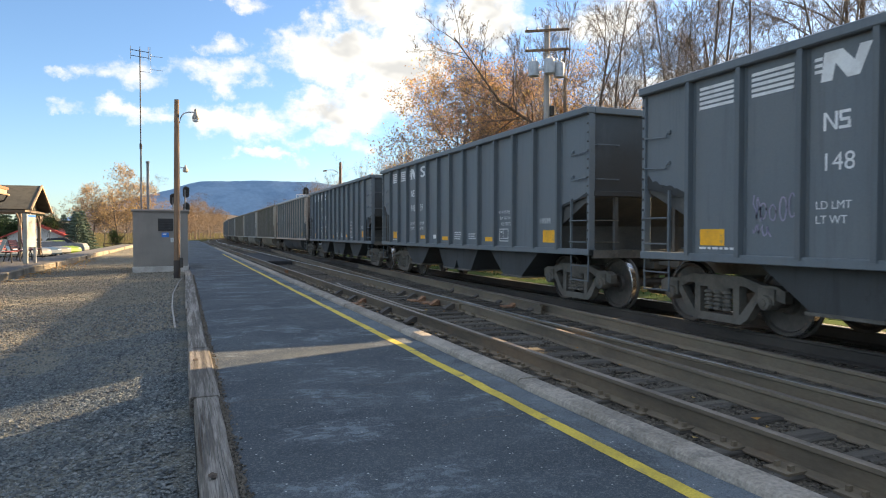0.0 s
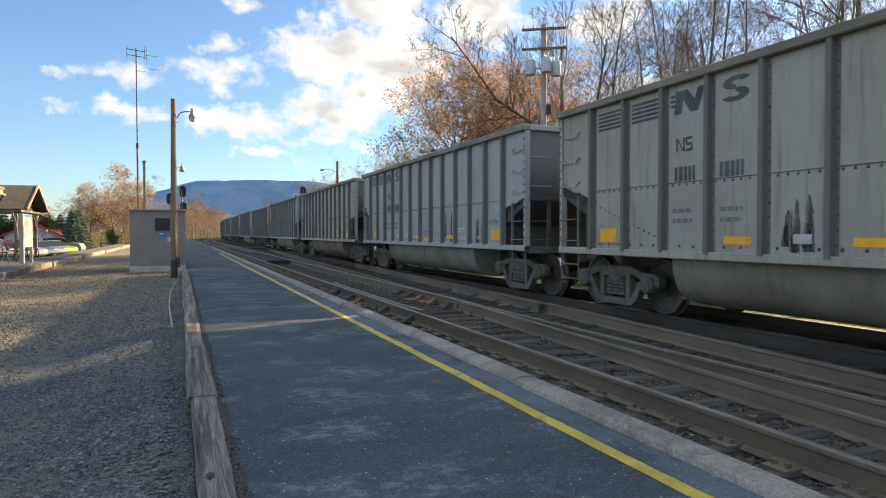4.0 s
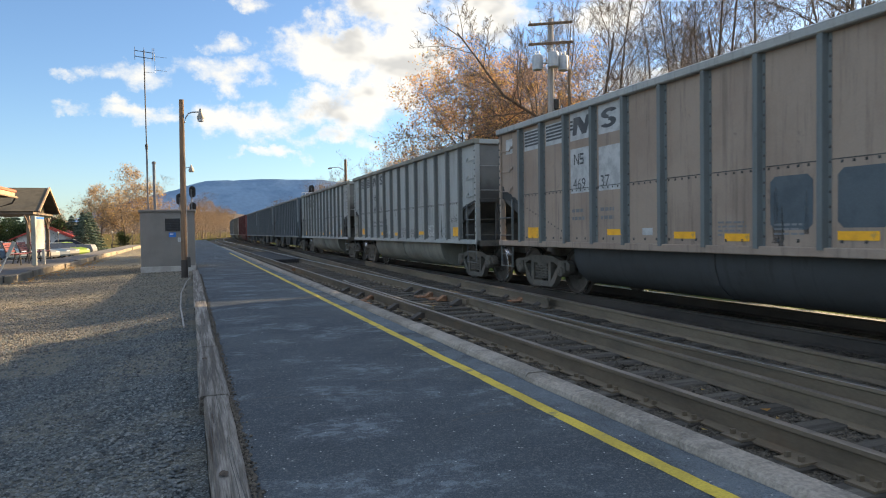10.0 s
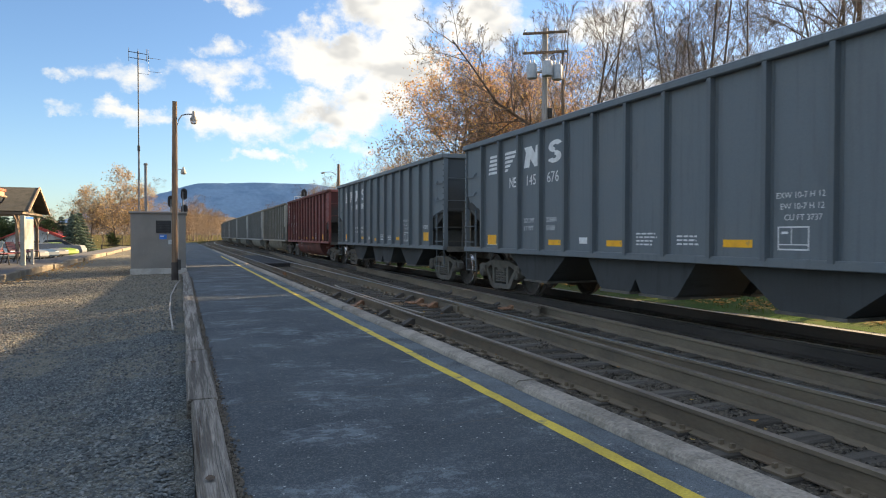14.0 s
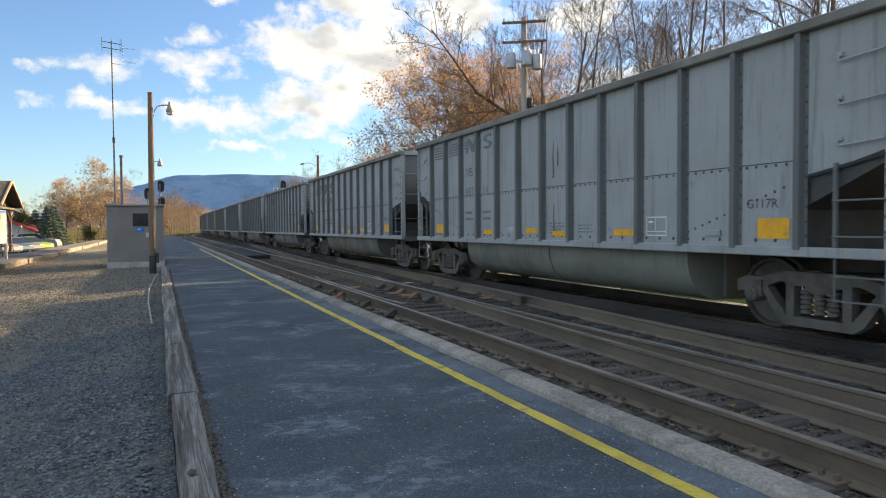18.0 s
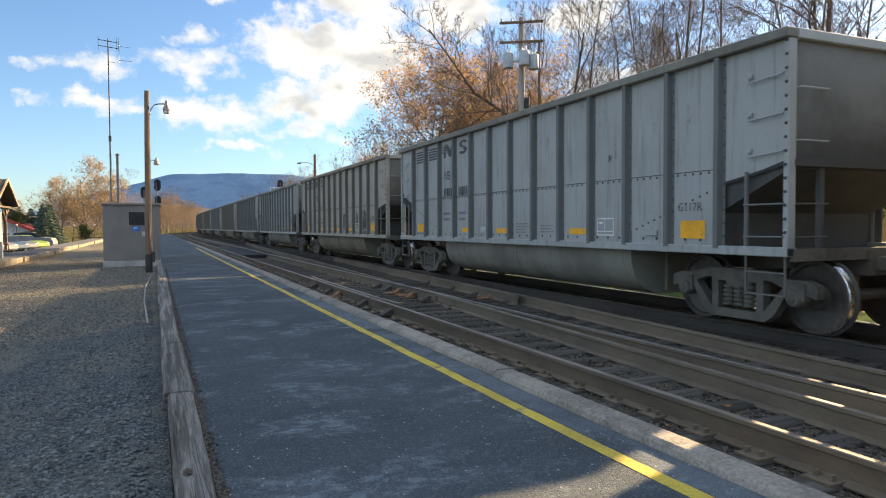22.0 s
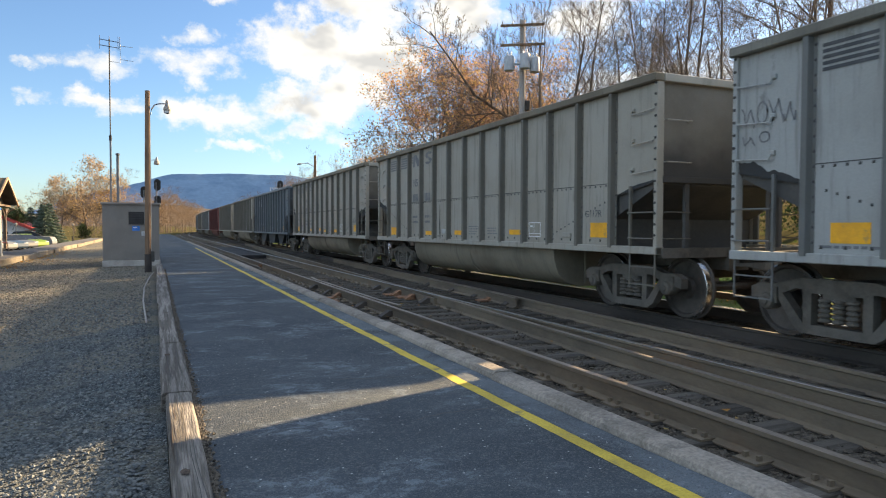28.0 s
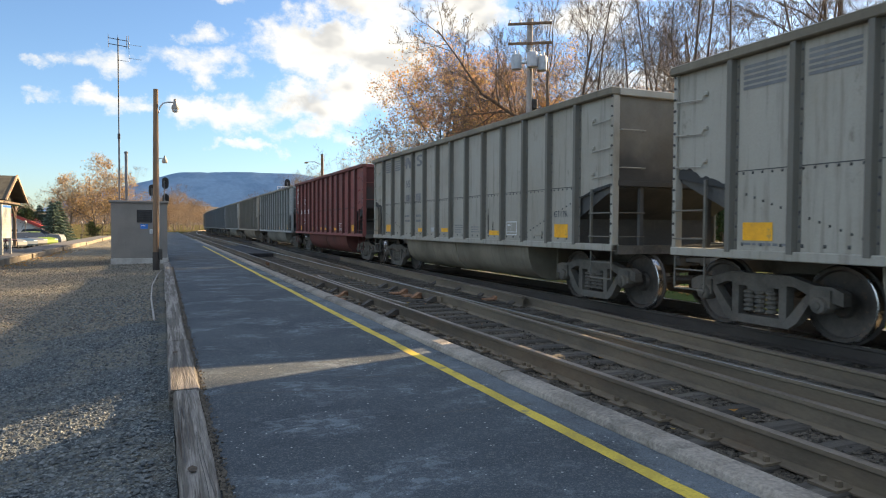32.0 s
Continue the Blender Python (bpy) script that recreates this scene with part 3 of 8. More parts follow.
# ---- mesh helpers ----
class Build:
    """Collects vertices and faces of one mesh."""

    def __init__(self):
        self.v, self.f = [], []

    def add(self, vs, fs):
        n = len(self.v)
        self.v += [tuple(p) for p in vs]
        self.f += [tuple(i + n for i in f) for f in fs]
        return self

    def box(self, x0, x1, y0, y1, z0, z1, b=0.0):
        if b <= 0:
            vs = [(x, y, z) for z in (z0, z1) for y in (y0, y1) for x in (x0, x1)]
            return self.add(vs, [(0, 2, 3, 1), (4, 5, 7, 6), (0, 1, 5, 4), (2, 6, 7, 3), (0, 4, 6, 2), (1, 3, 7, 5)])
        bm = bmesh.new()
        bmesh.ops.create_cube(bm, size=1.0)
        for q in bm.verts:
            q.co = ((x0 + x1) / 2 + q.co.x * (x1 - x0), (y0 + y1) / 2 + q.co.y * (y1 - y0), (z0 + z1) / 2 + q.co.z * (z1 - z0))
        bmesh.ops.bevel(bm, geom=bm.edges[:], offset=b, segments=1, affect="EDGES")
        bm.verts.index_update()
        self.add([q.co[:] for q in bm.verts], [[q.index for q in f.verts] for f in bm.faces])
        bm.free()
        return self

    def prism(self, outline, axis, a, b):
        """A closed outline of two coordinates, drawn out along axis from a to b."""
        def at(p, h):
            return {"x": (h, p[0], p[1]), "y": (p[0], h, p[1]), "z": (p[0], p[1], h)}[axis]
        n = len(outline)
        vs = [at(p, a) for p in outline] + [at(p, b) for p in outline]
        fs = [tuple(range(n - 1, -1, -1)), tuple(range(n, 2 * n))] + [(i, (i + 1) % n, n + (i + 1) % n, n + i) for i in range(n)]
        return self.add(vs, fs)

    def tube(self, points, radii, sides=8, caps=True):
        pts = [Vector(p) for p in points]
        if not hasattr(radii, "__len__"):
            radii = [radii] * len(pts)
        rings, n0 = [], len(self.v)
        up = Vector((0, 0, 1))
        for i, p in enumerate(pts):
            d = (pts[min(i + 1, len(pts) - 1)] - pts[max(i - 1, 0)]).normalized()
            u = d.cross(up if abs(d.z) < 0.95 else Vector((1, 0, 0))).normalized()
            w = d.cross(u)
            for k in range(sides):
                a = 2 * math.pi * k / sides
                self.v.append(tuple(p + (u * math.cos(a) + w * math.sin(a)) * radii[i]))
        for i in range(len(pts) - 1):
            for k in range(sides):
                a, b = n0 + i * sides + k, n0 + i * sides + (k + 1) % sides
                self.f.append((a, b, b + sides, a + sides))
        if caps:
            self.f.append(tuple(n0 + k for k in range(sides - 1, -1, -1)))
            self.f.append(tuple(n0 + (len(pts) - 1) * sides + k for k in range(sides)))
        return self

    def lathe(self, profile, axis="z", centre=(0, 0, 0), sides=20, caps=True):
        """A profile of (radius, height) turned about an axis."""
        n0 = len(self.v)
        for r, h in profile:
            for k in range(sides):
                a = 2 * math.pi * k / sides
                c, s = r * math.cos(a), r * math.sin(a)
                p = {"z": (c, s, h), "x": (h, c, s), "y": (c, h, s)}[axis]
                self.v.append(tuple(p[i] + centre[i] for i in range(3)))
        for i in range(len(profile) - 1):
            for k in range(sides):
                a, b = n0 + i * sides + k, n0 + i * sides + (k + 1) % sides
                self.f.append((a, b, b + sides, a + sides))
        if caps:
            self.f.append(tuple(n0 + k for k in range(sides - 1, -1, -1)))
            self.f.append(tuple(n0 + (len(profile) - 1) * sides + k for k in range(sides)))
        return self

    def mesh(self, name, mat, smooth=False):
        me = bpy.data.meshes.new(name)
        me.from_pydata(self.v, [], self.f)
        me.materials.append(mat)
        bm = bmesh.new()
        bm.from_mesh(me)
        bmesh.ops.recalc_face_normals(bm, faces=bm.faces)
        bm.to_mesh(me)
        bm.free()
        if smooth:
            me.polygons.foreach_set("use_smooth", [True] * len(me.polygons))
            me.set_sharp_from_angle(angle=radians(35))
        me.update()
        return me


def part(name, build, mat, parent=None, label="", at=None, smooth=False):
    """Links a build, or a finished mesh, as one object."""
    me = build.mesh(name, mat, smooth) if isinstance(build, Build) else build
    ob = new(name, me)
    if me.materials and me.materials[0] is not mat:
        ob.material_slots[0].link = "OBJECT"
        ob.material_slots[0].material = mat
    ob.parent = parent
    if at is not None:
        ob.matrix_basis = at
    if label:
        tagged(ob, label)
    return ob


def thing(name, label, category, group="", at=None, kind=""):
    ob = new(name)
    ob.empty_display_size = 0.2
    if at is not None:
        ob.matrix_basis = at
    return tagged(ob, label, category, group, kind)


def wavy_sheet(name, x0, x1, y0, y1, nx, ny, height, mat, label):
    vs = [(x0 + (x1 - x0) * i / nx, y0 + (y1 - y0) * j / ny, 0) for j in range(ny + 1) for i in range(nx + 1)]
    vs = [(x, y, height(x, y)) for x, y, _ in vs]
    fs = [(j * (nx + 1) + i, j * (nx + 1) + i + 1, (j + 1) * (nx + 1) + i + 1, (j + 1) * (nx + 1) + i) for j in range(ny) for i in range(nx)]
    ob = part(name, Build().add(vs, fs), mat, smooth=False)
    ob.data.polygons.foreach_set("use_smooth", [True] * len(ob.data.polygons))
    return tagged(ob, label, name.replace("_", " "), kind="structure")


def scatter(name, count, spot, size, mat, label, seed, flat=0.6, category="stones", parent=None):
    """Loose stones: small uneven eight-sided lumps in one mesh."""
    rnd = np.random.default_rng(seed)
    octa = np.array([(1, 0, 0), (0, 1, 0), (-1, 0, 0), (0, -1, 0), (0, 0, 1), (0, 0, -1)], float)
    tri = np.array([(0, 1, 4), (1, 2, 4), (2, 3, 4), (3, 0, 4), (1, 0, 5), (2, 1, 5), (3, 2, 5), (0, 3, 5)])
    base = np.array([spot(rnd) for _ in range(count)])
    r = rnd.uniform(size[0], size[1], (count, 1, 1)) * rnd.uniform(0.6, 1.3, (count, 6, 1))
    a = rnd.uniform(0, 6.28, count)
    rot = np.zeros((count, 3, 3))
    rot[:, 0, 0], rot[:, 0, 1], rot[:, 1, 0], rot[:, 1, 1], rot[:, 2, 2] = np.cos(a), -np.sin(a), np.sin(a), np.cos(a), 1
    tilt = rnd.uniform(-0.5, 0.5, (count, 6, 1)) * octa[None, :, :1]
    vs = np.einsum("nij,nkj->nki", rot, octa[None] * r)
    vs[:, :, 2] = vs[:, :, 2] * flat + tilt[:, :, 0] * r[:, :, 0] * 0.4
    vs += base[:, None, :]
    fs = (tri[None] + 6 * np.arange(count)[:, None, None]).reshape(-1, 3)
    me = bpy.data.meshes.new(name)
    me.from_pydata(vs.reshape(-1, 3).tolist(), [], fs.tolist())
    me.materials.append(mat)
    ob = new(name, me)
    ob.parent = parent
    return tagged(ob, label, category, kind="stuff")


TRACK_X = 8.115          # middle of the track that the train runs on
NEAR_X = 4.475           # middle of the near track
RAIL_Z = -0.146          # top of the rails
CURVE_Y, CURVE_R = 100.0, 800.0


def on_track(q, x0=TRACK_X):
    """Place and heading, in degrees, q metres along a track that leaves the straight towards the right."""
    if q <= CURVE_Y:
        return x0, q, 0.0
    a = (q - CURVE_Y) / (CURVE_R - (x0 - TRACK_X))
    r = CURVE_R - (x0 - TRACK_X)
    return x0 + r * (1 - math.cos(a)), CURVE_Y + r * math.sin(a), -math.degrees(a)


def track_offset(y):
    return 0.0 if y < CURVE_Y else CURVE_R - math.sqrt(max(CURVE_R ** 2 - (y - CURVE_Y) ** 2, 1.0))


# ---- ground ----
def rolling(x, y):
    """Height of the open ground: flat along the line, a wooded bank on the far side of it."""
    xr = x - track_offset(y)
    z = -0.42
    if xr > 11:
        z += min((xr - 11) / 10, 1) * 0.5 + max(0, min((xr - 17) / 40, 1)) * 5.5
    if xr < 0.2 and y < 80:
        z = -0.75
    if xr < -4.5 and 34 < y < 140:
        z = -1.3
    if xr < -40:
        z += (-40 - xr) * 0.004
    return z + 0.05 * noise.noise((x * 0.2, y * 0.2, 0))


def build_ground():
    # one sheet to the horizon, finer near the line
    xs = sorted(set([-4000, -1500, -600, -250, -120, -70, -45, -30, -20, -12] + list(range(-8, 60, 3)) + [70, 90, 130, 200, 400, 900, 2000, 4500]))
    ys = sorted(set([-3000, -1200, -500, -200, -90, -40, -20] + list(range(-10, 220, 5)) + [250, 300, 380, 500, 700, 1000, 1600, 2600, 4500]))
    vs = [(x, y, rolling(x, y)) for y in ys for x in xs]
    n = len(xs)
    fs = [(j * n + i, j * n + i + 1, (j + 1) * n + i + 1, (j + 1) * n + i) for j in range(len(ys) - 1) for i in range(n - 1)]
    ob = part("ground", Build().add(vs, fs), M["litter"])
    ob.data.polygons.foreach_set("use_smooth", [True] * len(ob.data.polygons))
    tagged(ob, "brown leaf-strewn ground with thin grass along the line", "ground", kind="structure")


build_ground()


def lot_height(x, y):
    # gravel lot: meets the platform timbers and dips a little towards the station
    if x < -5.0 and y > 37.5:
        return -1.5
    dip = 0.23 * min(1, max(0, (-x - 0.1) / 1.4)) * min(1, max(0, (17 - y) / 8))
    return -0.11 - dip - 0.05 * min(1, max(0, (-x - 0.5) / 4)) + 0.018 * noise.noise((x * 0.9, y * 0.9, 3)) + 0.01 * noise.noise((x * 3, y * 3, 1))


lot = wavy_sheet("gravel_lot", -14.0, 0.06, -14, 76, 60, 300, lot_height, M["gravel"], "grey crushed stone lot beside the platform timbers")
def lot_z(y):
    """The parking lot falls away from the platform."""
    return -0.02 - 0.98 * max(0.0, min(1.0, (y - 37.5) / 30))


far_road = wavy_sheet("parking_lot", -60, -6.1, 37, 96, 30, 60, lambda x, y: lot_z(y), M["road"], "asphalt parking lot behind the station platform")
wavy_sheet("grass_verge", -30, -1.0, 92, 130, 20, 20, lambda x, y: -1.0 + 0.75 * max(0, min(1, (x + 9) / 7)) + 0.05 * noise.noise((x * 0.2, y * 0.2, 0)), M["grass"], "green grass verge past the parking lot")
wavy_sheet("grass_strip", 10.2, 17.5, -30, 96, 12, 120, lambda x, y: -0.33 + 0.05 * noise.noise((x * 0.5, y * 0.5, 0)) + max(0, x - 12) * 0.06, M["grass"],
           "green grass strip with fallen leaves behind the tracks")


wavy_sheet("gravel_strip", 9.35, 10.45, -30, 96, 8, 120, lambda x, y: -0.31 + 0.03 * noise.noise((x * 1.5, y * 1.5, 4)) - max(0, x - 10.1) * 0.2, M["palegravel"],
           "pale gravel strip along the far side of the tracks")


def bed_height(x, y):
    return -0.357 + 0.026 * noise.noise((x * 1.1, y * 1.1, 0)) + 0.016 * noise.noise((x * 5, y * 5, 2))


def build_bed():
    ys = np.concatenate([np.arange(-40, 60, 0.5), np.arange(60, 100, 2), np.arange(100, 420, 5)])
    xs = np.linspace(2.6, 10.9, 34)
    vs = []
    for q in ys:
        for x in xs:
            X, Y, _ = on_track(float(q), float(x))
            z = bed_height(X, Y)
            if x > 9.9:
                z -= (x - 9.9) * 0.12
            vs.append((X, Y, z))
    n = len(xs)
    fs = [(j * n + i, j * n + i + 1, (j + 1) * n + i + 1, (j + 1) * n + i) for j in range(len(ys) - 1) for i in range(n - 1)]
    ob = part("track_bed", Build().add(vs, fs), M["ballast"])
    tagged(ob, "dark sooty stone ballast under both tracks", "track bed", kind="structure")
    far = Build().box(2.8, 10.8, -520, -40, -0.6, -0.36)
    tagged(part("track_bed", far, M["ballast"]), "dark stone ballast", "track bed", kind="structure")
    return ob


bed = build_bed()


RAIL_SECTION = [(-0.036, 0.0), (-0.036, -0.03), (-0.012, -0.042), (-0.009, -0.155), (-0.07, -0.178), (-0.07, -0.19),
                (0.07, -0.19), (0.07, -0.178), (0.009, -0.155), (0.012, -0.042), (0.036, -0.03), (0.036, 0.0)]
RAIL_TOP = [(-0.034, 0.0005), (-0.024, 0.005), (0.024, 0.005), (0.034, 0.0005), (0.03, -0.002), (-0.03, -0.002)]


def rail_sweep(stations, drop=0.005):
    """A rail's body and its running surface along (x, y, heading in degrees)."""
    body, top = Build(), Build()
    n, m = len(RAIL_SECTION), len(RAIL_TOP)
    for k, (X, Y, h) in enumerate(stations):
        c, s = math.cos(radians(h)), math.sin(radians(h))
        body.v += [(X + p[0] * c, Y + p[0] * s, RAIL_Z - drop + p[1]) for p in RAIL_SECTION]
        top.v += [(X + p[0] * c, Y + p[0] * s, RAIL_Z - drop + p[1]) for p in RAIL_TOP]
        if k:
            body.f += [((k - 1) * n + i, (k - 1) * n + (i + 1) % n, k * n + (i + 1) % n, k * n + i) for i in range(n)]
            top.f += [((k - 1) * m + i, (k - 1) * m + (i + 1) % m, k * m + (i + 1) % m, k * m + i) for i in range(m)]
    last = len(stations) - 1
    body.f += [tuple(range(n)), tuple(range(last * n, last * n + n))]
    return body, top


def build_track(x0, label):
    t = thing("railway_track", label, "railway track", kind="structure")
    for side in (-1, 1):
        x = x0 + side * 0.735
        qs = [-520, -100, 0, 50, 100] + [100 + 8 * i for i in range(1, 42)]
        body, top = rail_sweep([on_track(q, x) for q in qs])
        # far-track rails carry the shade under the train in their colour
        darkened = x0 == TRACK_X
        rail = part("rail", body, M["raildark"] if darkened else M["rail"], t, "sooty dark rail" if darkened else "brown rusted steel rail")
        if x0 == NEAR_X and side < 0:
            part("running_surface", top, M["dullhead"], rail, "dull brown top of the rail")
        else:
            part("running_surface", top, M["railhead"], rail, "polished top of the rail")
    return t


near_track = build_track(NEAR_X, "near railway track with brown rails and dark timber ties")
main_track = build_track(TRACK_X, "far railway track carrying the coal train")


def joint_bars(track, x, y, seed):
    rnd = random.Random(seed)
    b = Build()
    for s in (-1, 1):
        b.box(x + s * 0.012, x + s * 0.045, y - 0.33, y + 0.33, RAIL_Z - 0.165, RAIL_Z - 0.05, 0.008)
        for k in range(4):
            yy = y - 0.24 + 0.16 * k
            b.lathe([(0.022, s * 0.045 + x), (0.022, s * 0.07 + x)], "x", (0, yy, RAIL_Z - 0.105), 6)
    part("joint_bar", b, M["rust"], track, "orange-rusted joint bar bolted to the rail")


# a crossover that leaves the near track behind the platform and joins the far one further on
FROG_Y, FROG_X = 13.0, NEAR_X + 0.745


def crossover_x(q):
    """Where its left rail runs, q metres along the line."""
    return FROG_X + (0.058 * (q - FROG_Y) if q < FROG_Y else 0.043 * (q - FROG_Y))


def build_crossover():
    t = thing("crossover", "crossover of rusted rails between the two tracks", "railway track", kind="structure")
    for side, q0, q1 in ((0.0, -14.0, 12.35), (0.0, 13.7, 60.0), (1.435, -14.0, 29.4), (1.435, 31.4, 60.0)):
        n = max(int((q1 - q0) / 2), 3)
        at = [q0 + (q1 - q0) * i / n for i in range(n + 1)]
        body, top = rail_sweep([(crossover_x(q) + side, q, -math.degrees(math.atan(0.058 if q < FROG_Y else 0.043))) for q in at], 0.009)
        rail = part("rail", body, M["rail"], t, "brown rusted steel rail")
        part("running_surface", top, M["dullhead"], rail, "dull brown top of the rail")
    # the frog: a cast block with two flangeways and a wedge-shaped nose
    frog = part("frog", Build().prism([(FROG_X - 0.10, 12.3), (FROG_X + 0.03, 12.3), (FROG_X + 0.10, 14.3), (FROG_X - 0.055, 14.3)], "z", RAIL_Z - 0.17, RAIL_Z - 0.06), M["rail"], t, "cast steel frog")
    part("nose", Build().prism([(FROG_X - 0.012, 12.6), (FROG_X + 0.012, 12.6), (FROG_X + 0.075, 13.75), (FROG_X + 0.045, 13.75)], "z", RAIL_Z - 0.08, RAIL_Z - 0.012), M["railhead"], frog, "polished steel nose")
    part("wing_rail", Build().tube([(FROG_X + 0.055, 11.6, RAIL_Z - 0.03), (FROG_X + 0.075, 12.6, RAIL_Z - 0.03), (FROG_X + 0.17, 13.9, RAIL_Z - 0.03)], 0.028, 6), M["rail"], t)
    # guard rails inside the running rails beside it
    for x, side, q0, q1, slope in ((NEAR_X - 0.735, 0.125, 11.0, 18.2, 0.0), (crossover_x(13.5) + 1.435, -0.125, 11.2, 16.2, 0.05)):
        n = 8
        pts = []
        for i in range(n + 1):
            q = q0 + (q1 - q0) * i / n
            flare = 0.07 * max(0.0, abs(i - n / 2) - n / 2 + 1.0) * (1 if side > 0 else -1)
            pts.append((x + side + flare + slope * (q - 13.5), q, -math.degrees(math.atan(slope))))
        body, top = rail_sweep(pts, 0.003)
        guard = part("guard_rail", body, M["rail"], t, "short rusted guard rail")
        part("running_surface", top, M["dullhead"], guard)
    # rail braces on the outer sides
    wedge = Build().prism([(0.0, 0.0), (0.20, 0.0), (0.20, 0.02), (0.05, 0.11), (0.0, 0.11)], "y", -0.09, 0.09).mesh("rail_brace", M["raildark"])
    bright = Build().prism([(0.0, 0.0), (0.20, 0.0), (0.20, 0.02), (0.05, 0.11), (0.0, 0.11)], "y", -0.09, 0.09).mesh("rail_brace", M["rust"])
    for x, q, lit in ((NEAR_X - 0.75, 16.6, 0), (NEAR_X - 0.75, 15.1, 0), (NEAR_X - 0.75, 14.3, 1), (NEAR_X - 0.75, 12.4, 0), (NEAR_X - 0.75, 10.9, 0),
                      (FROG_X - 0.07, 15.9, 0), (FROG_X - 0.08, 15.1, 0), (FROG_X - 0.09, 14.35, 1), (FROG_X - 0.105, 13.45, 1), (FROG_X - 0.11, 12.6, 0),
                      (crossover_x(13.3) + 1.41, 13.3, 0), (crossover_x(12.6) + 1.41, 12.6, 1), (crossover_x(11.7) + 1.41, 11.7, 0), (crossover_x(14.7) + 1.41, 14.7, 0), (crossover_x(16.4) + 1.41, 16.4, 0)):
        part("rail_brace", bright if lit else wedge, None, t, "orange-rusted rail brace" if lit else "", at=pose(x, q, -0.33, 0, 0, 180))
    return t


crossover = build_crossover()
for tr, x, y, seed in ((near_track, NEAR_X - 0.735, 26.2, 4), (near_track, NEAR_X + 0.735, 2.2, 5)):
    joint_bars(tr, x, y, seed)
rp = Build()
for (x, y) in ((3.44, 14.3), (3.40, 13.7), (5.0, 13.9), (4.92, 14.5), (6.36, 12.6)):
    rp.box(x - 0.12, x + 0.12, y - 0.16, y + 0.16, -0.345, -0.31, 0.01)
tagged(part("tie_plates", rp, M["rust"]), "orange-rusted tie plates lying beside the rails", "tie plates", kind="stuff")


# ---- platform ----
def plat_z(x, y):
    return 0.007 * noise.noise((x * 0.6, y * 1.1, 0)) + 0.002 * noise.noise((x * 4, y * 4, 5)) - (0.012 if x < 0.3 else 0)


def build_platform():
    nx, ny = 16, 420
    xs = np.linspace(0.2, 2.535, nx)
    ys = np.concatenate([np.linspace(-8, 30, 300), np.linspace(30.5, 125, 120)])
    vs = [(x, y, plat_z(x, y)) for y in ys for x in xs]
    fs = [(j * nx + i, j * nx + i + 1, (j + 1) * nx + i + 1, (j + 1) * nx + i) for j in range(len(ys) - 1) for i in range(nx - 1)]
    ob = part("platform", Build().add(vs, fs), M["asphalt"])
    ob.data.polygons.foreach_set("use_smooth", [True] * len(ob.data.polygons))
    tagged(ob, "low asphalt station platform with worn pale streaks and cracks", "platform", kind="structure")
    part("platform_base", Build().box(0.21, 2.53, -8, 125, -0.5, -0.03), M["concrete"], ob)
    # yellow warning line with ragged edges
    b = Build()
    ys = np.arange(-8, 41.6, 0.09)
    rnd = random.Random(4)
    for y in ys:
        l, r = rnd.uniform(-0.003, 0.003), rnd.uniform(-0.003, 0.003)
        b.v += [(2.135 + l, float(y), plat_z(2.135, float(y)) + 0.003), (2.228 + r, float(y), plat_z(2.228, float(y)) + 0.003)]
    b.f = [(2 * i, 2 * i + 1, 2 * i + 3, 2 * i + 2) for i in range(len(ys) - 1)]
    part("safety_line", b, M["yellow"], ob, "worn yellow painted line along the platform")
    # cracks
    for k, (y, x0, x1) in enumerate(((4.85, 0.26, 1.4), (5.1, 1.3, 2.44), (3.9, 1.5, 2.3), (7.3, 0.3, 1.2), (9.7, 0.3, 2.4), (11.6, 1.1, 2.4), (13.1, 0.3, 2.4), (15.4, 0.4, 1.7), (17.8, 0.3, 2.4))):
        rnd = random.Random(k)
        c = Build()
        n = 26
        for i in range(n):
            x = x0 + (x1 - x0) * i / (n - 1)
            yy = y + 0.22 * noise.noise((x * 1.4, y, 0)) + 0.03 * noise.noise((x * 9, y, 2))
            w = 0.003 + 0.009 * rnd.random() * max(0.0, 0.5 + noise.noise((x * 3, y, 8)))
            c.v += [(x, yy - w, plat_z(x, yy) + 0.002), (x, yy + w, plat_z(x, yy) + 0.002)]
        c.f = [(2 * i, 2 * i + 1, 2 * i + 3, 2 * i + 2) for i in range(n - 1)]
        part("crack", c, M["soot"], ob, "thin dark crack across the asphalt")
    return ob


platform = build_platform()


def build_kerb():
    k = thing("platform_kerb", "row of weathered concrete kerb stones edging the platform beside the track", "kerb", kind="structure")
    cuts = [-8.0, -4.4, -1.4, 1.65, 4.7, 7.75, 10.8, 13.85, 16.9, 19.95, 23.0, 26.05, 29.1, 32.2]
    prof = [(2.452, -0.45), (2.452, 0.005), (2.462, 0.032), (2.49, 0.05), (2.615, 0.051), (2.648, 0.038), (2.668, 0.0), (2.672, -0.45)]
    for i, (a, b) in enumerate(zip(cuts, cuts[1:])):
        dz = 0.006 * math.sin(i * 2.1)
        part("kerb_stone", Build().prism([(p[0] + 0.008 * math.sin(i * 1.7), p[1] + dz) for p in prof], "y", a + 0.011, b - 0.011), M["kerb"], k)
    part("kerb_stone", Build().prism(prof, "y", 32.2, 60), M["kerb"], k)


build_kerb()


